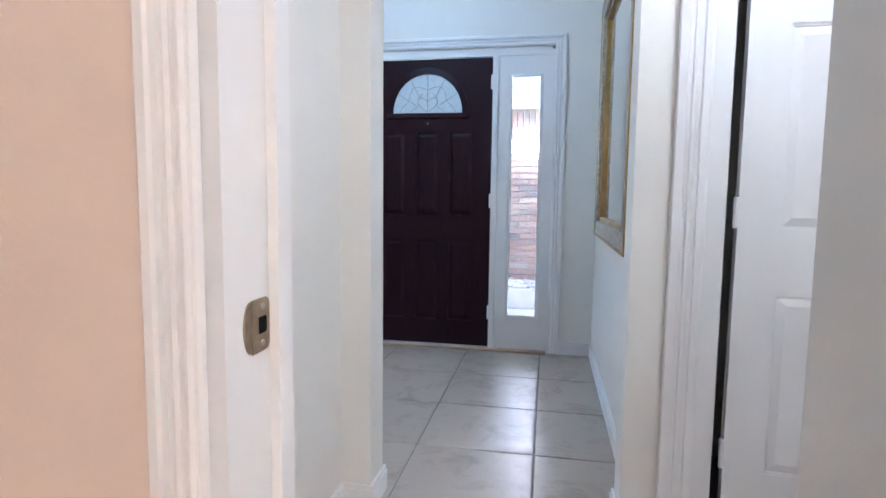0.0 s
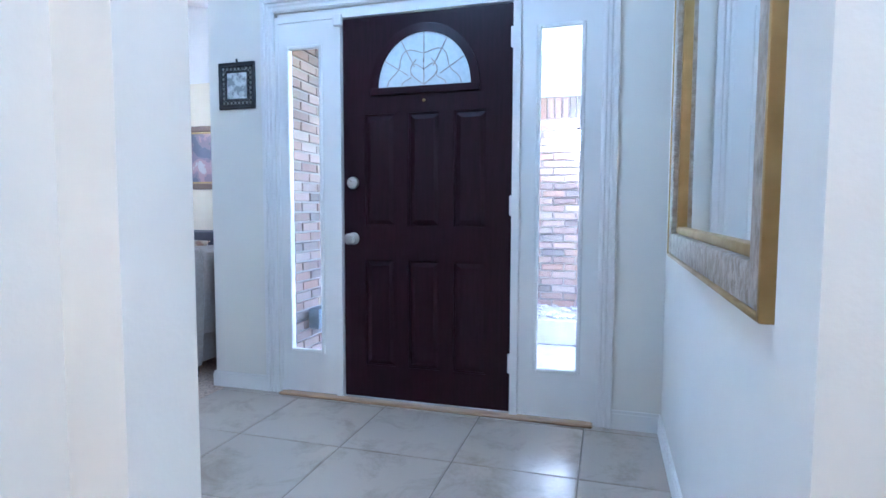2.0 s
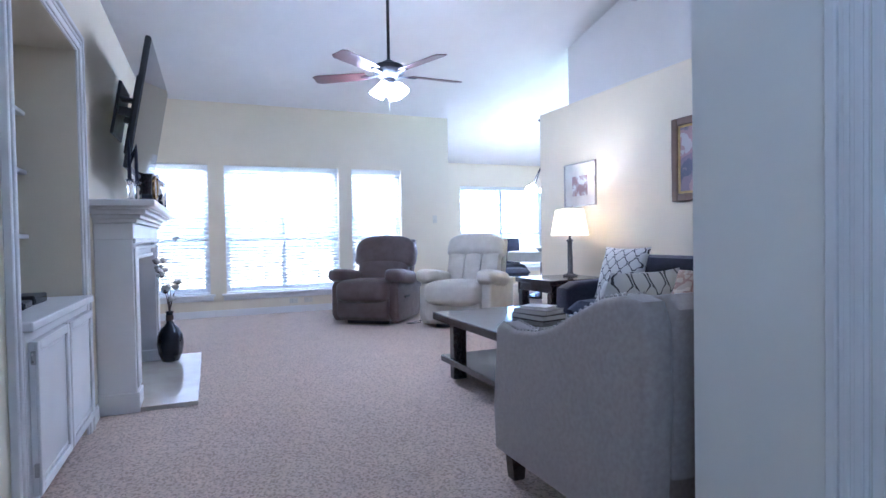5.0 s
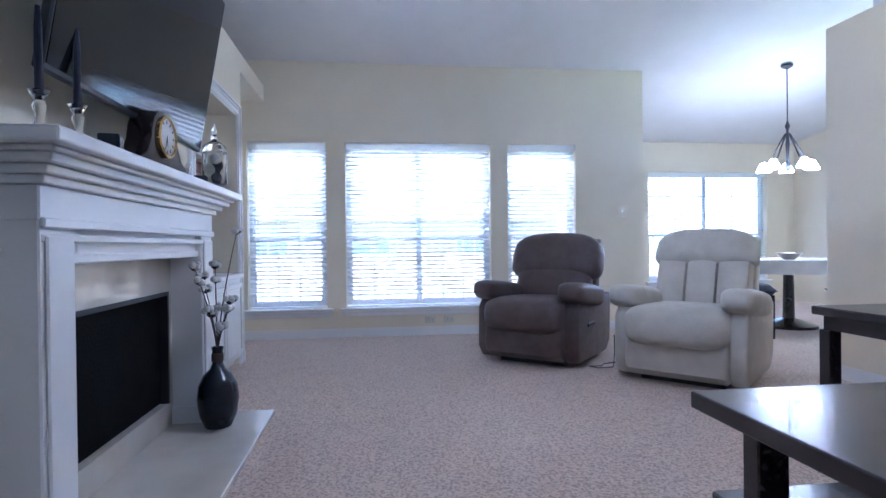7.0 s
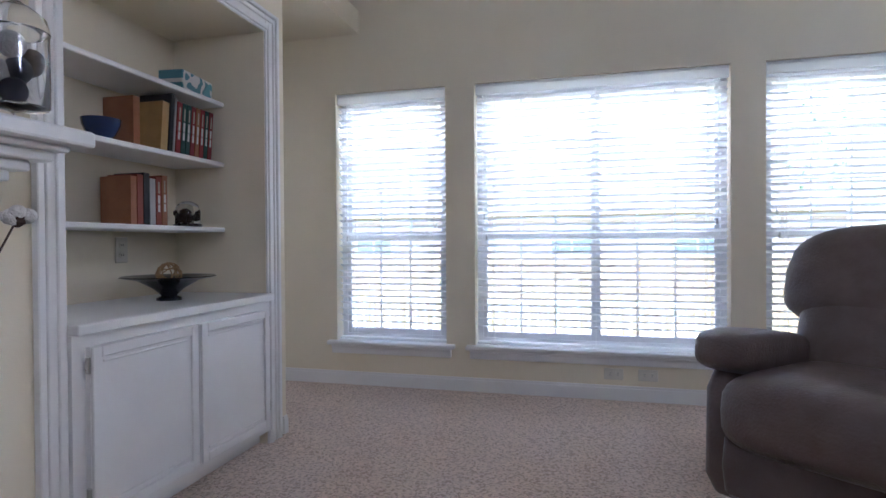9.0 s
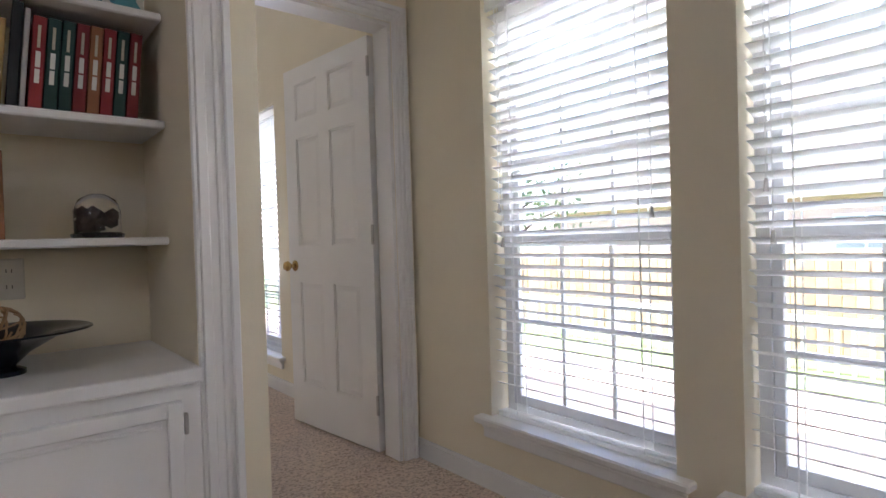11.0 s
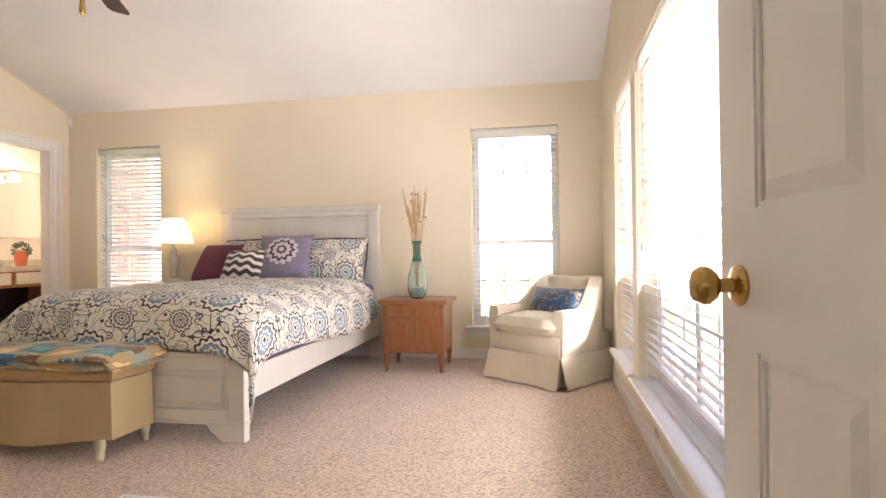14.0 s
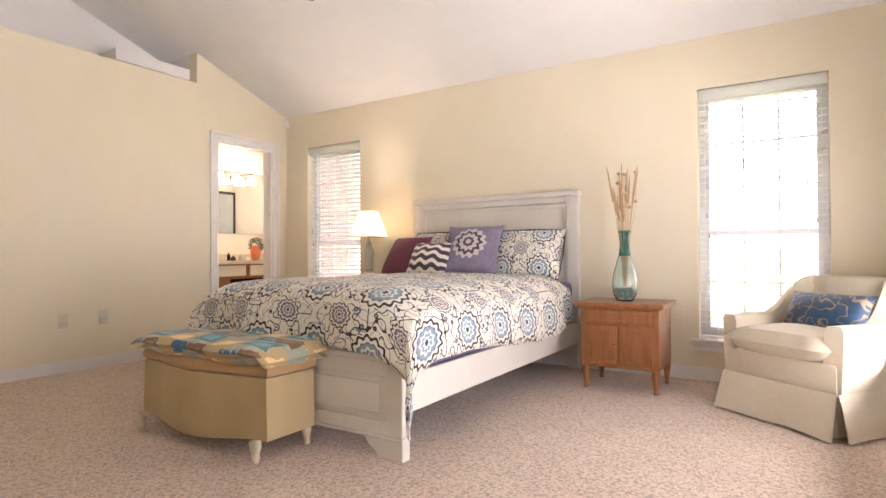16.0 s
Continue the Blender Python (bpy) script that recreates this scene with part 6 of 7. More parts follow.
# ---- bedroom ----
WHITEWOOD = mat("white painted wood", (0.74, 0.70, 0.63), (0.70, 0.66, 0.59), 0.42, scale=5, bump=0.04, stain=0.05)
DUVET = medallion_mat("medallion print cotton", 0.36)
bed = thing("bed", "white wooden panel bed with a high headboard", "bed", pose(-6.175, -3.49, 0))
hb = part("headboard", boxes(((-0.69, 0.008, 0.46), (0.69, 0.03, 1.31)), bevel=0.004), WHITEWOOD, bed)
for nm, lo, hi in (("post", (-0.79, 0, 0.0), (-0.69, 0.055, 1.36)), ("post", (0.69, 0, 0.0), (0.79, 0.055, 1.36)), ("top_rail", (-0.69, 0, 1.31), (0.69, 0.055, 1.36)), ("bottom_rail", (-0.69, 0, 0.35), (0.69, 0.055, 0.46)), ("cap", (-0.80, -0.004, 1.36), (0.80, 0.07, 1.405)), ("moulding", (-0.70, 0.03, 1.275), (0.70, 0.045, 1.305)), ("moulding", (-0.70, 0.03, 0.47), (-0.665, 0.045, 1.275)), ("moulding", (0.665, 0.03, 0.47), (0.70, 0.045, 1.275))):
    part(nm, boxes((lo, hi), bevel=0.005), WHITEWOOD, hb)
y0, y1 = 2.335, 2.39
fb = part("footboard", boxes(((-0.70, y0 + 0.012, 0.16), (0.70, y1 - 0.015, 0.36)), bevel=0.004), WHITEWOOD, bed)
for nm, lo, hi in (("post", (-0.79, y0, 0.10), (-0.70, y1, 0.43)), ("post", (0.70, y0, 0.10), (0.79, y1, 0.43)), ("top_rail", (-0.70, y0, 0.36), (0.70, y1, 0.43)), ("bottom_rail", (-0.70, y0, 0.10), (0.70, y1, 0.16)), ("raised_panel", (-0.66, y1 - 0.015, 0.19), (0.66, y1 - 0.006, 0.33)), ("cap", (-0.80, y0 - 0.008, 0.43), (0.80, y1 + 0.01, 0.455)), ("base_moulding", (-0.795, y0 - 0.004, 0.085), (0.795, y1 + 0.006, 0.10))):
    part(nm, boxes((lo, hi), bevel=0.004), WHITEWOOD, fb)
for s in (-1, 1):
    ft = prism([(s * 0.79, 0.0), (s * 0.66, 0.0), (s * 0.63, 0.03), (s * 0.60, 0.05), (s * 0.57, 0.09), (s * 0.79, 0.09)], y0, y1, "y", 0.003, 1)
    part("bracket_foot", ft, WHITEWOOD, bed)
    x0, x1 = sorted((s * 0.75, s * 0.785))
    part("side_rail", boxes(((x0, 0.055, 0.20), (x1, y0, 0.37)), bevel=0.004), WHITEWOOD, bed)
part("box_spring", boxes(((-0.74, 0.06, 0.20), (0.60, 2.32, 0.44)), bevel=0.02, seg=2), mat("lavender sheet", (0.20, 0.17, 0.30), rough=0.9, bump=0.2), bed, "lavender fitted sheet", True)
part("mattress", boxes(((-0.75, 0.06, 0.44), (0.58, 2.32, 0.68)), bevel=0.05, seg=4), bpy.data.materials["lavender sheet"], bed, "", True)
dv = thing("duvet", "cream duvet with black and blue medallion print, hanging unevenly", "duvet", pose(-6.175, -3.49, 0))
bm = bmesh.new()
uvl = bm.loops.layers.uv.verify()
NU, NV, HW, Y0, LEN, SIDE, FOOT = 56, 62, 0.78, 0.42, 1.93, 0.33, 0.29
grid, coords = [], []
for i in range(NU + 1):
    row, crow = [], []
    for j in range(NV + 1):
        u = -(HW + SIDE) + 2 * (HW + SIDE) * i / NU
        u = HW + (u - HW) * 0.3 if u > HW else u
        v = (LEN + FOOT) * j / NV
        du, dd = max(0, abs(u) - HW), max(0, v - LEN)
        wob = 0.5 * noise.noise((u * 3, v * 3, 1.7)) + 0.25 * noise.noise((u * 8, v * 8, 4.2))
        fold = 0.02 * math.sin(v * 9 + 2) * min(1, du * 6) + 0.02 * math.sin(u * 8) * min(1, dd * 6)
        hang = du * (1 + 0.16 * math.sin(v * 2.4 + 0.6) - 0.18 * (1 - v / LEN) ** 2)
        crown = 0.05 * (1 - (u / HW) ** 2 if abs(u) < HW else 0) ** 0.5 if abs(u) < HW else 0
        soft = 0.03 * math.exp(-((abs(u) - HW) / 0.07) ** 2) + 0.03 * math.exp(-((v - LEN) / 0.07) ** 2)
        z = 0.705 + crown - soft - hang - dd * 0.95 + 0.022 * wob * (1 if du + dd == 0 else 0.4)
        x = math.copysign(min(abs(u), HW) + min(du, 0.05) * 0.8 + abs(fold) * 0.9 + 0.03 * min(1, du * 4), u)
        x = x * (1 - 0.19 * min(1, v / LEN)) if x > 0 else x
        y = Y0 + min(v, LEN) + min(dd, 0.05) * 0.8 + fold * (1 if dd else 0) + 0.02 * min(1, dd * 5) + 0.15 * dd * min(1, du * 4)
        row.append(bm.verts.new((x, y, max(z, 0.09))))
        crow.append((u + 0.09, v + 0.1))
    grid.append(row), coords.append(crow)
for i in range(NU):
    for j in range(NV):
        f = bm.faces.new((grid[i][j], grid[i + 1][j], grid[i + 1][j + 1], grid[i][j + 1]))
        for l, (a, b) in zip(f.loops, ((i, j), (i + 1, j), (i + 1, j + 1), (i, j + 1))):
            l[uvl].uv = coords[a][b]
cover = part("cover", bm, DUVET, dv, "", True)
so_mod = cover.modifiers.new("thickness", "SOLIDIFY")
so_mod.thickness, so_mod.offset = 0.02, 0
SHAM = medallion_mat("medallion print sham", 0.30)


def bed_pillow(x, y, z, rx, rz, w, d, h, material, label, piping=None):
    p = thing("throw_pillow", label, "pillow", pose(x, y, z, rx, 0, rz), "pillows on the bed")
    part("cover", uv_flat(cushion(w, d, h, 0.6, 14, 0.07)), material, p, "", True)
    if piping:
        k = 0.965
        pts = [(-w / 2 * k, -d / 2 * k, 0), (0, -d / 2 * 0.995, 0), (w / 2 * k, -d / 2 * k, 0), (w / 2 * 0.995, 0, 0), (w / 2 * k, d / 2 * k, 0), (0, d / 2 * 0.995, 0), (-w / 2 * k, d / 2 * k, 0), (-w / 2 * 0.995, 0, 0), (-w / 2 * k, -d / 2 * k, 0)]
        part("piping", tube(pts, 0.006, 6), piping, p)
    return p


BED_BLACK = mat("black piping", (0.02, 0.02, 0.022), rough=0.8)
BURG = mat("burgundy satin weave", (0.20, 0.05, 0.085), (0.16, 0.04, 0.07), 0.75, scale=50, bump=0.2, bscale=250)
bed_pillow(-6.63, -3.17, 0.90, 62, 184, 0.60, 0.44, 0.17, SHAM, "medallion print pillow sham with black piping", BED_BLACK)
bed_pillow(-5.83, -3.20, 0.90, 64, 178, 0.64, 0.44, 0.17, SHAM, "medallion print pillow sham with black piping", BED_BLACK)
bed_pillow(-6.26, -2.98, 0.93, 60, 190, 0.46, 0.46, 0.16, emblem_mat("lavender emblem linen", (0.21, 0.18, 0.26), (0.54, 0.50, 0.50)), "lavender grey square pillow with an embroidered medallion")
bed_pillow(-5.62, -2.98, 0.88, 58, 168, 0.44, 0.40, 0.15, BURG, "plain burgundy square pillow")
bed_pillow(-5.96, -2.83, 0.86, 56, 182, 0.36, 0.32, 0.14, zebra_mat("wavy stripe print"), "small cream pillow with wavy black stripes")

bn = thing("storage_bench", "champagne satin storage bench with short cabriole legs at the bed's foot", "bench", pose(-5.99, -0.92, 0))
SATIN = mat("champagne satin", (0.54, 0.42, 0.23), (0.46, 0.34, 0.17), 0.45, scale=3, bump=0.1, bscale=200, stretch=(1, 1, 0.3))
outl = []
for k in range(25):
    x = -0.475 + 0.95 * k / 24
    outl.append((x, 0.155 + 0.03 * math.cos(2 * math.pi * x / 0.95)))
outl = outl + [(0.475, -0.16), (-0.475, -0.16)]
bm = bmesh.new()
lev = []
for z, grow in ((0.075, 1.0), (0.11, 1.0), (0.36, 0.985)):
    lev.append([bm.verts.new((x * grow, y * grow, z + (0.03 * (1 + math.cos(2 * math.pi * x / 0.95)) / 2 if z < 0.08 else 0) * -1 + (0.015 if z < 0.08 else 0))) for x, y in outl])
for a, b in zip(lev, lev[1:]):
    for k in range(len(outl)):
        bm.faces.new((a[k], a[(k + 1) % len(outl)], b[(k + 1) % len(outl)], b[k]))
bm.faces.new(list(reversed(lev[0]))), bm.faces.new(lev[-1])
part("body", bm, SATIN, bn, "", True)
part("seat_pad", prism([(x * 1.01, y * 1.03) for x, y in outl], 0.36, 0.42, "z", 0.025, 3), swirl_mat("gold floral brocade", (0.78, 0.62, 0.38), (0.46, 0.29, 0.13), 18, 0.04), bn, "gold brocade seat pad", True)
for x in (-0.43, 0.43):
    for y in (-0.13, 0.15):
        leg = tube([(x, y, 0.09), (x * 1.03, y * 1.06, 0.065), (x * 1.02, y * 1.04, 0.03), (x * 1.03, y * 1.08, 0.004)], 0.028, 10, taper=0.55)
        part("leg", leg, mat("ivory lacquer", (0.62, 0.54, 0.40), rough=0.4) if "ivory lacquer" not in bpy.data.materials else bpy.data.materials["ivory lacquer"], bn, "", True)
ql = thing("folded_quilt", "folded pale green patchwork quilt on the bench", "quilt", pose(-6.05, -0.91, 0.422))
QUILT = quilt_mat("patchwork print")
for k, (w, d, z) in enumerate(((0.97, 0.37, 0.022), (0.99, 0.42, 0.056))):
    layer = cushion(w, d, 0.055, 0.2, 18)
    for v in layer.verts:
        v.co.z += z + 0.012 * noise.noise((v.co.x * 5, v.co.y * 7, k * 3.0))
        v.co.y += 0.015 * noise.noise((v.co.x * 4, 1.0, k * 2.0))
        if abs(v.co.x) > 0.45:
            v.co.z -= (abs(v.co.x) - 0.45) * 0.6
    part("fold", uv_flat(layer), QUILT, ql, "", True)

ns = thing("nightstand", "honey walnut nightstand with a drawer and two doors", "nightstand", pose(-7.425, -3.04, 0, 0, 0, 180))
part("body", boxes(((-0.25, -0.19, 0.15), (0.25, 0.21, 0.55)), bevel=0.004), HONEY, ns)
part("top", boxes(((-0.285, -0.235, 0.55), (0.285, 0.235, 0.578)), ((-0.27, -0.22, 0.54), (0.27, 0.22, 0.552)), bevel=0.005, seg=2), HONEY, ns)
dr = part("drawer", boxes(((-0.215, -0.205, 0.44), (0.215, -0.19, 0.53)), bevel=0.004), HONEY, ns)
part("drawer_moulding", boxes(((-0.20, -0.212, 0.455), (0.20, -0.205, 0.463)), ((-0.20, -0.212, 0.507), (0.20, -0.205, 0.515)), ((-0.20, -0.212, 0.463), (-0.192, -0.205, 0.507)), ((0.192, -0.212, 0.463), (0.20, -0.205, 0.507))), HONEY, dr)
for s in (-1, 1):
    x0, x1 = sorted((s * 0.006, s * 0.215))
    d = part("door", boxes(((x0, -0.205, 0.175), (x1, -0.19, 0.425)), bevel=0.003), HONEY, ns)
    part("door_panel", boxes(((x0 + 0.03, -0.211, 0.205), (x1 - 0.03, -0.205, 0.395)), ((x0 + 0.042, -0.215, 0.217), (x1 - 0.042, -0.211, 0.383)), bevel=0.003), HONEY, d)
    part("knob", moved(lathe([(0.006, 0), (0.005, 0.008), (0.009, 0.014), (0, 0.016)], 10), pose(s * 0.02, -0.205, 0.31, 90)), BRASS, d)
    for y in (-0.17, 0.19):
        part("leg", lathe([(0.014, 0), (0.017, 0.01), (0.013, 0.02), (0.021, 0.09), (0.026, 0.12), (0.022, 0.13), (0.028, 0.15)], 14, (s * 0.225, y, 0)), HONEY, ns, "", True)
gv = thing("glass_vase", "tall clear and teal glass vase with pebbles on the nightstand", "vase", pose(-7.42, -3.04, 0.578))
TEAL = clear("teal glass", (0.10, 0.55, 0.55), 0.05)
part("body", lathe([(0.05, 0), (0.058, 0.006), (0.078, 0.05), (0.085, 0.11), (0.078, 0.18), (0.058, 0.25), (0.040, 0.31), (0.037, 0.31), (0.055, 0.25), (0.074, 0.18), (0.081, 0.11), (0.074, 0.05), (0.05, 0.012), (0.0, 0.01)], 28), clear("pale teal glass", (0.84, 0.94, 0.94), 0.02), gv, "", True)
part("neck", lathe([(0.041, 0.306), (0.034, 0.35), (0.032, 0.42), (0.036, 0.455), (0.046, 0.475), (0.044, 0.478), (0.033, 0.455), (0.029, 0.42), (0.031, 0.35), (0.037, 0.308)], 28), TEAL, gv, "teal tinted neck", True)
peb = bmesh.new()
for k in range(120):
    a, r = rnd.uniform(0, 6.28), 0.066 * math.sqrt(rnd.random())
    bmesh.ops.create_icosphere(peb, subdivisions=1, radius=rnd.uniform(0.006, 0.010), matrix=Matrix.Translation((r * math.cos(a), r * math.sin(a), rnd.uniform(0.02, 0.085))))
part("pebbles", peb, piece_mat("glass pebbles", [(0.18, 0.40, 0.42), (0.5, 0.55, 0.5), (0.30, 0.45, 0.42)], 0.2), gv, "teal glass pebbles")
STRAW = mat("dried grass", (0.58, 0.42, 0.25), (0.48, 0.32, 0.17), 0.9, scale=20)
for k in range(34):
    a, lean, h = rnd.uniform(0, 6.28), rnd.uniform(0.01, 0.11), rnd.uniform(0.64, 0.90)
    pts = [(0.01 * math.cos(a) + lean * math.cos(a) * (s / 5) ** 1.5, 0.01 * math.sin(a) + lean * math.sin(a) * (s / 5) ** 1.5, 0.10 + (h - 0.10) * s / 5) for s in range(6)]
    st = part("stem", tube(pts, 0.0016, 5), STRAW, gv)
    head = bmesh.new()
    if k % 3 == 0:
        bmesh.ops.create_icosphere(head, subdivisions=2, radius=0.013, matrix=Matrix.Translation(pts[-1]))
    else:
        tube([pts[-2], pts[-1], (pts[-1][0] * 1.1, pts[-1][1] * 1.1, pts[-1][2] + 0.05)], 0.008, 6, head, 0.3)
    part("seed_head", head, STRAW, st, "", True)

sc = thing("slipper_chair", "cream upholstered barrel chair with tufted back and pleated skirt", "armchair", pose(-8.52, -2.86, 0, 0, 0, 142))
part("seat_box", boxes(((-0.32, -0.34, 0.20), (0.32, 0.30, 0.36)), bevel=0.02, seg=2), CREAMCLOTH, sc, "", True)
part("seat_cushion", moved(cushion(0.58, 0.60, 0.15, 0.3, 12), pose(0, -0.10, 0.42)), CREAMCLOTH, sc, "", True)
shell = bmesh.new()
rows = []
for k in range(33):
    a = math.pi * (k / 32)
    ex = math.copysign(abs(math.cos(a)) ** 0.55, math.cos(a))
    ey = abs(math.sin(a)) ** 0.55
    y = -0.33 if k in (0, 32) else -0.28 + 0.60 * ey
    t = max(0.0, min(1.0, (y + 0.05) / 0.30))
    top = 0.545 + 0.215 * (t * t * (3 - 2 * t))
    ox, oy = 0.345 * ex, y + 0.03 * ey
    ix, iy = 0.255 * ex, y - 0.07 * ey
    rows.append([shell.verts.new(p) for p in ((ox * 0.97, oy, 0.20), (ox, oy, 0.36), (ox * 1.02, oy + 0.02 * ey, top - 0.03), (ox * 0.98, oy + 0.01 * ey, top), (ix * 1.05, iy + 0.02 * ey, top - 0.005), (ix, iy, top - 0.04), (ix, iy - 0.01, 0.36), (ix, iy, 0.20))])
for a, b in zip(rows, rows[1:]):
    for k in range(8):
        shell.faces.new((a[k], b[k], b[(k + 1) % 8], a[(k + 1) % 8]))
shell.faces.new(rows[0]), shell.faces.new(list(reversed(rows[-1])))
part("lining", boxes(((-0.315, -0.335, 0.012), (0.315, 0.305, 0.21))), CREAMCLOTH, sc)
part("barrel_back", shell, CREAMCLOTH, sc, "", True)
tuft = cushion(0.48, 0.34, 0.10, 0.3, 16)
for v in tuft.verts:
    for bx in (-0.16, 0.0, 0.16):
        for by in (-0.07, 0.08):
            d2 = (v.co.x - bx) ** 2 + (v.co.y - by) ** 2
            if v.co.z > 0:
                v.co.z -= 0.028 * math.exp(-d2 / 0.0022)
part("tufted_back", moved(tuft, pose(0, 0.20, 0.60, 76)), CREAMCLOTH, sc, "", True)
skirt = [((-0.33, -0.35), (0.33, -0.35)), ((0.335, -0.35), (0.335, 0.32)), ((0.33, 0.325), (-0.33, 0.325)), ((-0.335, 0.32), (-0.335, -0.35))]
for (xa, ya), (xb, yb) in skirt:
    bm = bmesh.new()
    n = 18
    nx, ny = (yb - ya), -(xb - xa)
    ln = math.hypot(nx, ny)
    nx, ny = nx / ln, ny / ln
    top_, low_, back_ = [], [], []
    for k in range(n + 1):
        t = k / n
        flare = 0.045 + 0.02 * abs(2 * t - 1) ** 3 + 0.006 * math.sin(t * 9)
        x, y = xa + (xb - xa) * t, ya + (yb - ya) * t
        top_.append(bm.verts.new((x + nx * 0.004, y + ny * 0.004, 0.225)))
        e = 0.02 * (2 * t - 1)
        low_.append(bm.verts.new((x + nx * flare + (xb - xa) * e, y + ny * flare + (yb - ya) * e, 0.012 + 0.004 * math.sin(t * 11))))
        back_.append(bm.verts.new((x + nx * (flare - 0.012) + (xb - xa) * e, y + ny * (flare - 0.012) + (yb - ya) * e, 0.012)))
    for k in range(n):
        bm.faces.new((top_[k], top_[k + 1], low_[k + 1], low_[k])), bm.faces.new((low_[k], low_[k + 1], back_[k + 1], back_[k])), bm.faces.new((back_[k], back_[k + 1], top_[k + 1], top_[k]))
    part("skirt", bm, CREAMCLOTH, sc, "", True)
part("inner_base", boxes(((-0.29, -0.30, 0.0), (0.29, 0.28, 0.20))), DARKWOOD, sc)
lp = thing("lumbar_pillow", "dark blue satin pillow with gold swirl embroidery on the chair", "pillow", pose(-8.54, -2.80, 0.565, 62, 0, 140))
part("cover", uv_flat(cushion(0.46, 0.25, 0.13, 0.6, 14, 0.06)), swirl_mat("blue swirl satin", (0.015, 0.06, 0.13), (0.24, 0.17, 0.10), 13, 0.022), lp, "", True)

n2 = thing("nightstand", "white painted nightstand half hidden behind the bed", "nightstand", pose(-5.03, -3.24, 0, 0, 0, 180))
part("body", boxes(((-0.26, -0.20, 0.08), (0.26, 0.22, 0.67)), ((-0.26, -0.20, 0.0), (-0.22, 0.22, 0.08)), ((0.22, -0.20, 0.0), (0.26, 0.22, 0.08)), bevel=0.004), WHITEWOOD, n2)
part("top", boxes(((-0.29, -0.22, 0.67), (0.29, 0.23, 0.70)), bevel=0.006, seg=2), WHITEWOOD, n2)
for z in (0.12, 0.40):
    d = part("drawer", boxes(((-0.23, -0.214, z), (0.23, -0.20, z + 0.24)), bevel=0.004), WHITEWOOD, n2)
    part("knob", moved(lathe([(0.012, 0), (0.006, 0.008), (0.015, 0.02), (0, 0.024)], 12), pose(0, -0.214, z + 0.12, 90)), BRASS, d, "", True)
table_lamp(pose(-5.03, -3.20, 0.70), "white turned table lamp with a lit cream shade", [(0.085, 0), (0.085, 0.02), (0.045, 0.035), (0.03, 0.05), (0.04, 0.07), (0.028, 0.10), (0.045, 0.20), (0.05, 0.24), (0.025, 0.29), (0.03, 0.31), (0.012, 0.34), (0.008, 0.42), (0, 0.42)], mat("ivory ceramic", (0.72, 0.68, 0.58), rough=0.3), 0.37, 0.085, 0.18, 0.235, 0.6, (0.92, 0.95, 1.0))
ms = thing("motion_sensor", "small white motion sensor in the wall corner", "sensor", pose(XBED - 0.03, YBED + 0.02, 2.36, 0, 0, 135))
part("case", boxes(((-0.025, -0.02, -0.04), (0.025, 0.02, 0.04)), bevel=0.008, seg=2), TRIM, ms, "", True)
bf = ceiling_fan(pose(-5.93, -1.21, 2.60), 0.68, "brass and wood bedroom ceiling fan", 6, False)
part("finial", lathe([(0.055, -0.03), (0.06, -0.09), (0.03, -0.15), (0.012, -0.19), (0.017, -0.26), (0.0, -0.295)], 18), BRASS, bf, "brass finial", True)
fz = thing("fan_finial", "brass finial on a chain under the bedroom fan", "finial", pose(-5.95, -1.20, 2.46))
part("drop", lathe([(0.0, -0.02), (0.012, -0.012), (0.014, 0.0), (0.006, 0.012), (0.0015, 0.02), (0.0015, 0.23)], 12), BRASS, fz, "", True)

# ---- bathroom ----
va = thing("vanity", "wood-trimmed bathroom vanity with a pale counter and kneehole", "vanity", pose(-2.06, -3.6, 0))
part("counter", boxes(((-0.58, -1.35, 0.80), (0.0, 1.0, 0.845)), ((-0.03, -1.35, 0.845), (0.0, 1.0, 0.93)), bevel=0.005), MARBLE, va)
part("cabinet", boxes(((-0.55, -1.3, 0.0), (0.0, -0.75, 0.62)), ((-0.55, -1.3, 0.62), (0.0, 1.0, 0.80)), ((-0.55, 0.1, 0.0), (0.0, 1.0, 0.62))), HONEY, va)
for y in (-1.25, -0.68, -0.12, 0.45):
    d = part("drawer_front", boxes(((-0.568, y, 0.655), (-0.55, y + 0.5, 0.785)), bevel=0.004), WHITEWOOD, va)
# Back panel in dark wood puts the recess's shade into its colour.
part("kneehole_shade_panel", boxes(((-0.10, -0.75, 0.0), (-0.08, 0.1, 0.62))), DARKWOOD, va)
bmr = thing("vanity_mirror", "wide frameless mirror above the vanity", "mirror", pose(-2.052, -3.75, 1.62))
part("glass", boxes(((-0.008, -1.0, -0.42), (0.0, 0.95, 0.42)), bevel=0.003), MIRROR, bmr)
vl = thing("vanity_light", "bronze vanity light with four lit bell shades", "light", pose(-2.055, -3.80, 1.96))
part("back_plate", boxes(((-0.02, -0.10, -0.04), (0.0, 0.10, 0.06)), bevel=0.008, seg=2), TWIG, vl)
part("bar", tube([(-0.10, -0.40 + 0.1 * k, 0.03 + 0.02 * math.cos(k * 1.57)) for k in range(9)], 0.008, 8), TWIG, vl, "", True)
for k in range(4):
    part("bell_shade", lathe([(0.025, 0.0), (0.045, -0.05), (0.075, -0.10), (0.06, -0.098), (0.0, -0.07)], 18, (-0.12, -0.36 + 0.24 * k, 0.02)), WARMGLOBE, vl, "", True)
sh = thing("shower_door", "black-framed frosted shower door in the bathroom", "shower door", pose(XBED + 0.126, -4.62, 0.08))
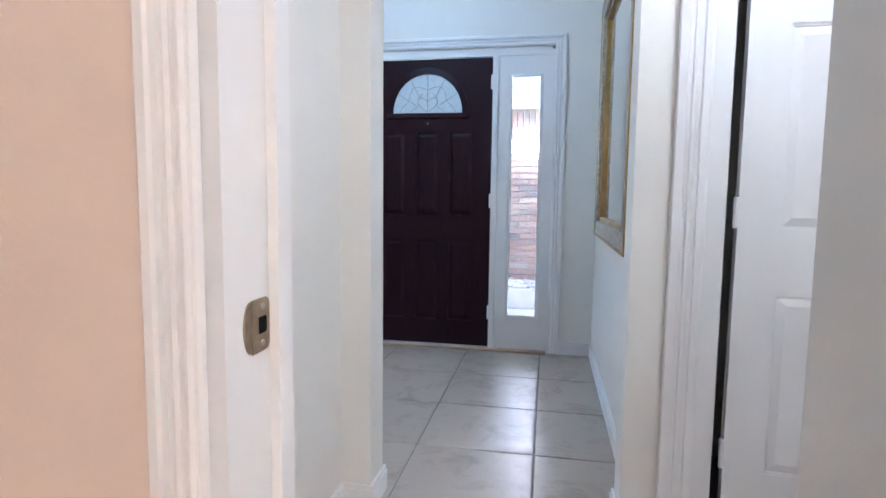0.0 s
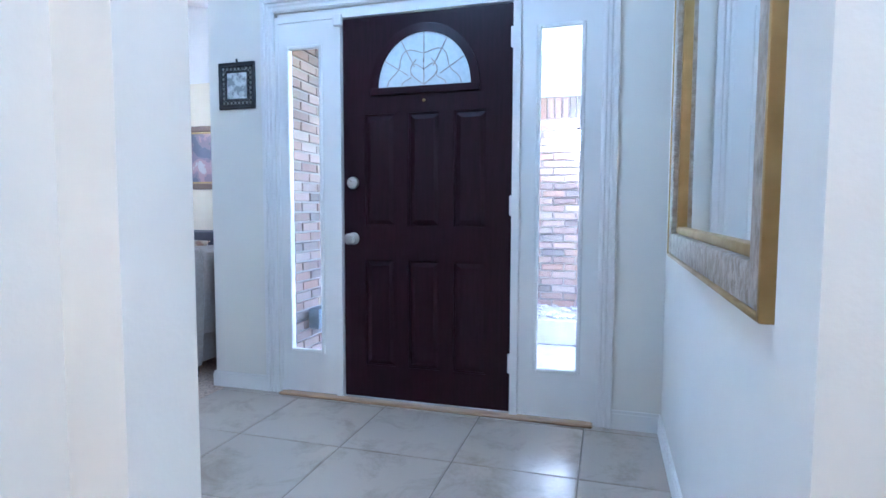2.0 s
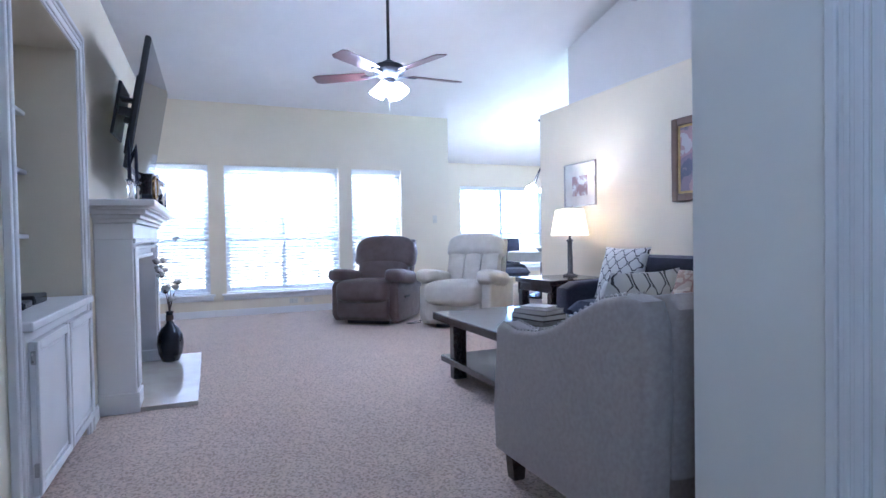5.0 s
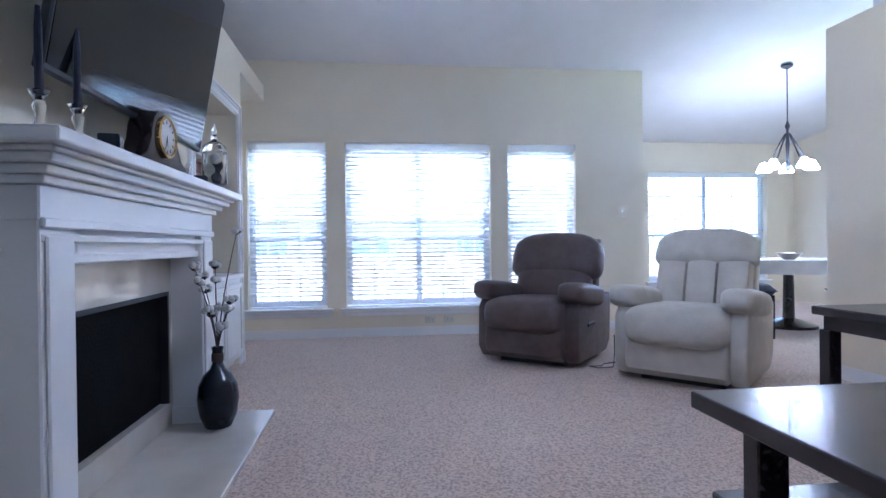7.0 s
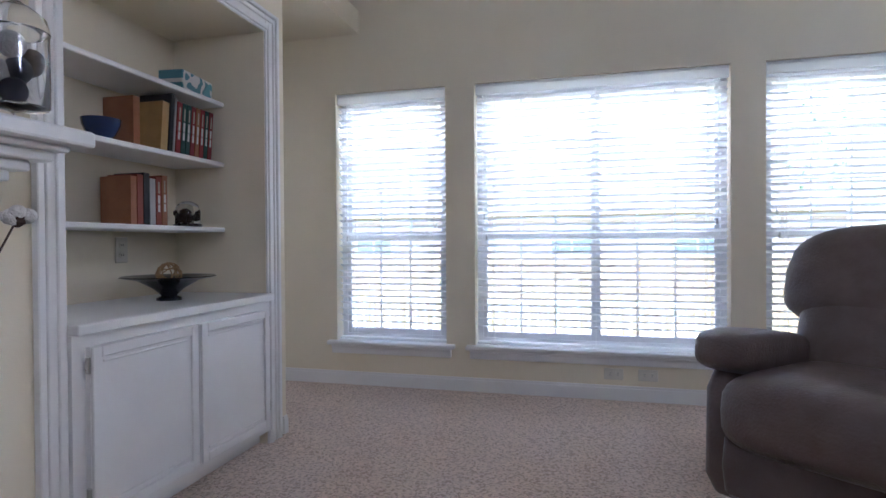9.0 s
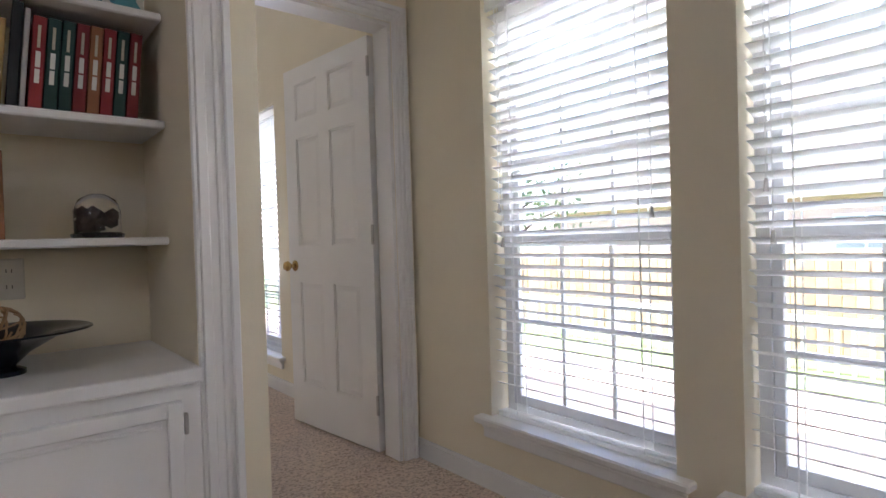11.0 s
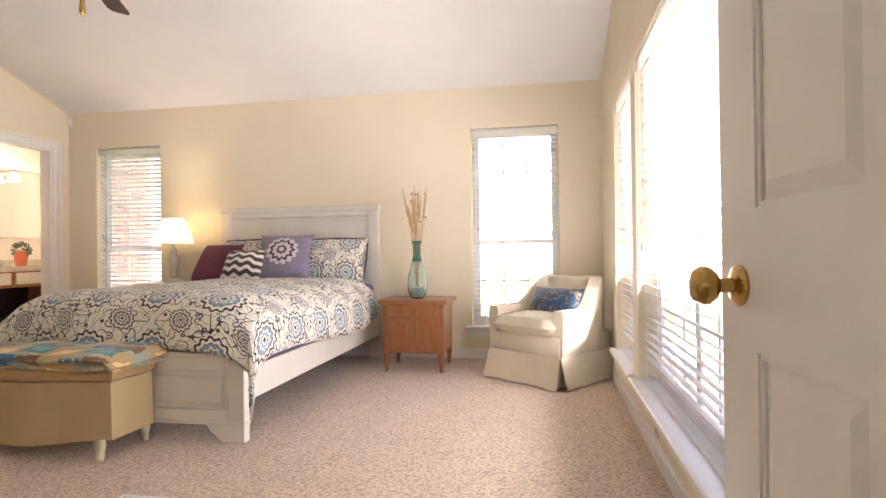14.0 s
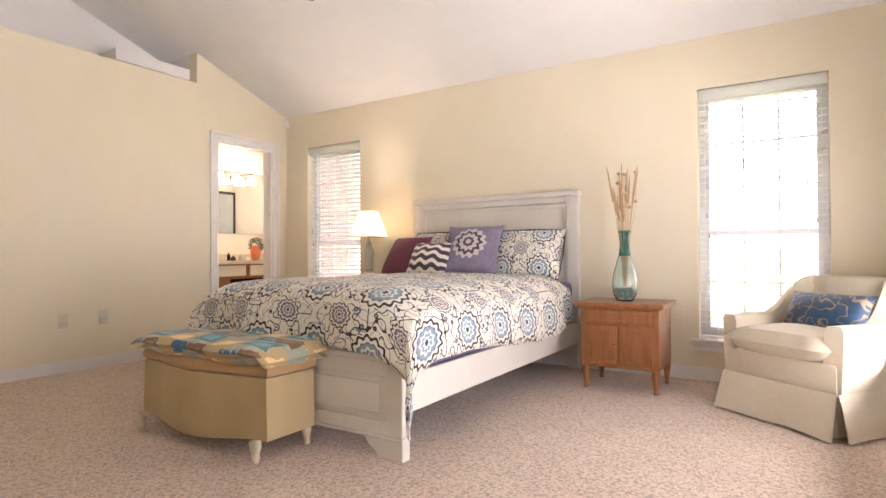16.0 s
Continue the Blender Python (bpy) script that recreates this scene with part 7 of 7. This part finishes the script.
part("panel", boxes(((0.004, -0.40, 0.03), (0.012, 0.40, 1.82))), mat("frosted shower glass", (0.52, 0.58, 0.62), (0.46, 0.53, 0.58), 0.15, scale=6), sh)
for lo, hi in (((0, -0.43, 0), (0.03, -0.40, 1.86)), ((0, 0.40, 0), (0.03, 0.43, 1.86)), ((0, -0.40, 1.82), (0.03, 0.40, 1.86)), ((0, -0.40, 0), (0.03, 0.40, 0.03)), ((0, -0.015, 0.03), (0.028, 0.015, 1.82))):
    part("frame_bar", boxes((lo, hi), bevel=0.003), BLACK, sh)
bulb("vanity_bulb", (-2.30, -3.80, 1.80), 0.9, (1, 0.80, 0.58), 0.1)
pl = thing("potted_plant", "small round green topiary in a white pot", "plant", pose(-2.30, -4.14, 0.845))
part("pot", lathe([(0.05, 0), (0.065, 0.10), (0.06, 0.10), (0.0, 0.09)], 18), PAPER, pl)
LEAF = mat("topiary leaves", (0.05, 0.10, 0.025), (0.03, 0.06, 0.018), 0.7, scale=30)
lv = bmesh.new()
for k in range(420):
    q = Vector((rnd.gauss(0, 1), rnd.gauss(0, 1), rnd.gauss(0, 1))).normalized() * rnd.uniform(0.07, 0.11)
    c = Vector((0, 0, 0.20)) + q
    e = Euler((rnd.uniform(0, 6), rnd.uniform(0, 6), rnd.uniform(0, 6))).to_matrix()
    v = [lv.verts.new(c + e @ Vector(p)) for p in ((-0.012, 0, 0), (0, -0.007, 0.003), (0.012, 0, 0), (0, 0.007, 0.003))]
    lv.faces.new(v)
part("foliage", lv, LEAF, pl)
tw2 = thing("hand_towel", "folded coral hand towel on a counter stand", "towel", pose(-2.36, -4.08, 0.845))
part("cloth", moved(cushion(0.03, 0.16, 0.18, 0.1, 8), pose(0, 0, 0.10)), mat("coral terry", (0.72, 0.20, 0.12), rough=0.95, bump=0.5, bscale=200), tw2, "", True)
part("stand", lathe([(0.04, 0), (0.04, 0.01), (0.006, 0.015), (0.006, 0.2)], 12), STEEL, tw2)
for k, (y, r, h, material) in enumerate(((-3.62, 0.02, 0.10, CERAMIC), (-3.70, 0.03, 0.06, TWIG), (-3.80, 0.025, 0.08, STEEL), (-3.93, 0.03, 0.05, PAPER))):
    t = thing("toiletry_bottle", "small toiletry bottle on the vanity counter", "bottle", pose(-2.42 + 0.02 * (k % 2), y, 0.845), "toiletries")
    part("bottle", lathe([(r, 0), (r, h * 0.7), (r * 0.4, h * 0.8), (r * 0.4, h), (0, h)], 14), material, t, "", True)

# ---- light through the openings ----
def window_light(name, place, target, w, h, watts, colour=(0.93, 0.97, 1.0)):
    l = new(name, bpy.data.lights.new(name, "AREA"))
    l.data.shape, l.data.size, l.data.size_y, l.data.energy, l.data.color = "RECTANGLE", w, h, watts, colour
    l.matrix_world = look(place, target)
    return l


window_light("window_light_nook", (-11.44, 8.38, 1.18), (0, 8.38, 3.2), 1.9, 1.64, 1.2)
for name, y, w, watts in (("window_light_living_south", 2.37, 0.74, 4.0), ("window_light_living_wide", 3.72, 1.5, 8.0), ("window_light_living_north", 5.04, 0.74, 4.0)):
    window_light(name, (XW - 0.48, y, 2.44), (XW + 2.6, y, 0.2), w, 0.36, watts * 1.3)
window_light("window_light_bed_narrow", (XW - 0.24, -2.23, 1.13), (-4, -2.23, 4.1), 0.76, 1.85, 4.3)
window_light("window_light_bed_wide", (XW - 0.24, -0.89, 1.13), (-4, -0.89, 4.1), 1.55, 1.85, 8.6)
bulb("foyer_bulb", (-0.9, 2.9, 2.70), 0.6, (0.78, 0.92, 1.0), 0.1)
# Fill light of the added hall fixture.
bulb("hall_fill_bulb", (0.65, 1.2, 2.26), 0.8, (1.0, 0.84, 0.66), 0.1)
bulb("start_room_bulb", (0.75, -1.0, 2.25), 0.65, (1.0, 0.84, 0.70), 0.1)

# ---- outdoors ----
GRASS = mat("lawn", (0.14, 0.19, 0.06), (0.09, 0.13, 0.04), 0.95, scale=14, bump=0.8, bscale=90)
gx = [(-3000, -0.7), (-15.5, -0.66), (-11.5, -0.30), (-9.2, -0.18), (3000, -0.18)]
bm = bmesh.new()
for (x0, z0), (x1, z1) in zip(gx, gx[1:]):
    bm.faces.new([bm.verts.new(p) for p in ((x0, -3000, z0), (x1, -3000, z1), (x1, 3000, z1), (x0, 3000, z0))])
bmesh.ops.remove_doubles(bm, verts=bm.verts, dist=0.001)
structure("ground", bm, GRASS, "sunlit lawn")
structure("patio", boxes(((-10.9, -3.2, -0.40), (-9.16, 6.0, -0.12))), mat("pale concrete", (0.50, 0.46, 0.42), rough=0.9, bump=0.4), "pale concrete patio slab")
FENCE = piece_mat("cedar fence boards", [(0.40, 0.28, 0.15), (0.46, 0.33, 0.19), (0.36, 0.25, 0.13), (0.48, 0.36, 0.22)], 0.85, 0.4, 30)
fe = thing("fence", "weathered cedar board fence at the end of the lawn", "fence")
BOARD = mesh_of("board", boxes(((-0.012, -0.068, -0.75), (0.012, 0.068, 0.74)), bevel=0.006), FENCE)
for k in range(190):
    o = new("board", BOARD)
    o.parent = fe
    o.matrix_basis = pose(-15.5 + rnd.uniform(-0.006, 0.006), -9 + 0.142 * k, 0.012 * rnd.uniform(-1, 1))
part("rail", boxes(((-15.55, -9.1, -0.35), (-15.52, 18, -0.25))), FENCE, fe)
part("rail", boxes(((-15.55, -9.1, 0.45), (-15.52, 18, 0.55))), FENCE, fe)
pg = thing("picket_rail", "low white picket railing along the patio", "railing")
for k in range(60):
    part("picket", boxes(((-14.6, -4 + 0.16 * k, -0.62), (-14.57, -3.96 + 0.16 * k, -0.02)), bevel=0.004), SASH, pg)
part("top_rail", boxes(((-14.62, -4.05, -0.02), (-14.54, 5.5, 0.04))), SASH, pg)
for y in (-0.15, 6.8):
    ps = thing("patio_post", "white square patio post", "post", pose(-10.7, y, -0.12), "patio posts")
    part("shaft", boxes(((-0.06, -0.06, 0), (0.06, 0.06, 2.8)), bevel=0.006), SASH, ps)
    part("foot", boxes(((-0.09, -0.09, 0), (0.09, 0.09, 0.14)), bevel=0.008), SASH, ps)
nh = thing("neighbour_house", "pinkish brick neighbouring house with a brown shingle roof", "house", pose(-29, 0, -0.7))
part("wall", boxes(((-6, -14, 0), (0, 14, 2.9))), mat("pink brick far off", (0.55, 0.40, 0.33), (0.48, 0.34, 0.28), 0.9, scale=8, bump=0.4, stretch=(1, 1, 3)), nh)
part("roof", prism([(-14.6, 2.8), (14.6, 2.8), (10.5, 7.6), (-10.5, 7.6)], -6.5, 0.5, "x"), mat("brown shingles", (0.46, 0.38, 0.33), (0.36, 0.29, 0.25), 0.95, scale=20, bump=0.5, stretch=(1, 1, 6)), nh)
for y in (-6.5, -2.4, 2.2, 7.0):
    w = part("window", boxes(((0.0, y, 1.0), (0.05, y + 1.8, 2.2)), bevel=0.01), SASH, nh)
    part("pane", boxes(((0.05, y + 0.08, 1.08), (0.055, y + 0.86, 2.12)), ((0.05, y + 0.94, 1.08), (0.055, y + 1.72, 2.12))), mat("far window glass", (0.30, 0.31, 0.32), rough=0.2) if "far window glass" not in bpy.data.materials else bpy.data.materials["far window glass"], w)


def tree(m, h, r, seed, count=1500):
    """Trunk with limbs and a crown of many small leaf cards with gaps."""
    rr = random.Random(seed)
    t = thing("tree", "leafy green shade tree behind the fence", "tree", m, "yard trees")
    tr = tube([(0, 0, -0.2), (0.05, 0.02, h * 0.25), (0.0, 0.1, h * 0.5), (0.1, 0.1, h * 0.8)], 0.16, 10, taper=0.35)
    lv = bmesh.new()
    for k in range(9):
        a = k * 2.4
        z = h * (0.4 + 0.05 * k)
        e = Vector((r * 0.75 * math.cos(a), r * 0.75 * math.sin(a), z + r * rr.uniform(0.1, 0.6)))
        tube([(0.03, 0.06, z), tuple(Vector((0.03, 0.06, z)).lerp(e, 0.5) + Vector((0, 0, 0.1))), tuple(e)], 0.05, 6, tr, 0.3)
        for q in range(count // 9):
            c = e + Vector((rr.gauss(0, r * 0.28), rr.gauss(0, r * 0.28), rr.gauss(0, r * 0.2)))
            o = Euler((rr.uniform(0, 6), rr.uniform(0, 6), rr.uniform(0, 6))).to_matrix()
            s = rr.uniform(0.05, 0.11)
            lv.faces.new([lv.verts.new(c + o @ Vector(p)) for p in ((-s, 0, 0), (0, -s * 0.5, 0.01), (s, 0, 0), (0, s * 0.5, 0.01))])
    part("trunk", tr, TWIG, t, "", True)
    part("crown", lv, YARDLEAF, t)
    return t


YARDLEAF = mat("tree leaves", (0.12, 0.17, 0.07), (0.09, 0.13, 0.05), 0.6, scale=3)
tree(pose(-18.5, -6.8, -0.7), 3.9, 1.6, 1)
tree(pose(-17.5, 10.0, -0.7), 4.4, 1.9, 3)

# ---- porch, seen through the sidelights ----
structure("porch", boxes(((-2.0, 4.11, -0.2), (1.6, 7.2, -0.05))), bpy.data.materials["pale concrete"], "pale concrete porch floor")
structure("porch_ceiling", boxes(((-2.2, 4.11, 2.50), (1.6, 6.45, 2.58))), SASH, "white porch soffit")
structure("porch_frieze", boxes(((-2.0, 6.42, 2.08), (1.6, 6.5, 2.5))), SASH, "white boards above the porch brick")
wb = structure("wall_porch", boxes(((-1.3, 6.43, -0.2), (1.6, 6.52, 2.08))), MORTAR, "brick porch wall with light mortar")
ws = structure("wall_porch_side", boxes(((-2.0, 4.11, -0.2), (-1.93, 6.43, 2.5))), MORTAR, "brick porch side wall with light mortar")
BRICKS = [mesh_of("brick", boxes(((-0.097, -0.02, -0.027), (0.097, 0.02, 0.027)), bevel=0.003), BRICK)]
for row in range(31):
    for k in range(9):
        o = new("brick", BRICKS[0])
        o.parent = wb
        if row == 30:
            o.matrix_basis = pose(-0.58 + 0.066 * k * 2, 6.428, 1.975, 0, 90, 0)
            o2 = new("brick", BRICKS[0])
            o2.parent = wb
            o2.matrix_basis = pose(-0.58 + 0.066 * (2 * k + 1), 6.428, 1.975, 0, 90, 0)
            continue
        o.matrix_basis = pose(-0.62 + 0.207 * k + (0.1035 if row % 2 else 0), 6.428 + rnd.uniform(-0.003, 0.003), -0.15 + 0.0675 * row)
for row in range(39):
    for k in range(7):
        o = new("brick", BRICKS[0])
        o.parent = ws
        o.matrix_basis = pose(-1.932 + rnd.uniform(-0.003, 0.003), 4.24 + 0.207 * k + (0.1035 if row % 2 else 0), -0.15 + 0.0675 * row, 0, 0, 90)
sn = thing("wall_lantern", "small lit wall lantern on the porch brick", "lantern", pose(-0.18, 6.40, 1.66))
part("arm", boxes(((-0.03, -0.06, 0.06), (0.03, 0.0, 0.12)), bevel=0.006), BLACK, sn)
part("globe", lathe([(0.02, -0.04), (0.07, -0.02), (0.085, 0.03), (0.06, 0.08), (0.03, 0.09)], 18, (0, -0.09, 0)), GLOBE, sn, "", True)
sp2 = structure("porch_step", boxes(((-0.9, 5.75, -0.05), (1.5, 6.40, 0.16)), bevel=0.01), MORTAR, "low brick planter edge on the porch")
pbs = bmesh.new()
for k in range(320):
    bmesh.ops.create_icosphere(pbs, subdivisions=1, radius=rnd.uniform(0.018, 0.035), matrix=Matrix.Translation((rnd.uniform(-0.85, 1.4), rnd.uniform(5.8, 6.38), 0.17)) @ Matrix.Diagonal((1, 1, 0.6, 1)))
tagged(part("river_pebbles", pbs, piece_mat("river pebbles", [(0.45, 0.42, 0.40), (0.62, 0.58, 0.55), (0.36, 0.33, 0.31)], 0.6)), "pale river pebbles in the planter", "pebbles", "", "stuff")
eb = thing("junction_box", "grey outdoor junction box with a cable on the porch wall", "junction box", pose(-1.83, 4.62, 0.30))
part("case", boxes(((-0.06, -0.05, -0.07), (0.02, 0.06, 0.07)), bevel=0.008, seg=2), mat("grey plastic", (0.22, 0.24, 0.26), rough=0.5), eb)
part("cable", tube([(0.0, 0.05, -0.06), (0.03, 0.1, -0.14), (0.02, 0.16, -0.2), (0.03, 0.25, -0.33)], 0.008, 6), BLACK, eb, "", True)

# ---- brick wing outside the bedroom ----
ww = structure("wall_wing", boxes(((-3.72, -4.55, -0.2), (-3.61, -3.68, 2.6))), MORTAR, "brick outer wall of the bathroom wing")
for row in range(41):
    for k in range(4):
        o = new("brick", BRICKS[0])
        o.parent = ww
        o.matrix_basis = pose(-3.722 + rnd.uniform(-0.003, 0.003), -4.43 + 0.207 * k + (0.1035 if row % 2 else 0), -0.15 + 0.0675 * row, 0, 0, 90)

# Unseen wall, added to cut the sky light on the porch brick.
structure("porch_shade_wall", boxes(((1.60, 4.11, -0.2), (1.70, 5.7, 2.5))), MORTAR, "added side wall, out of view, that darkens the porch")
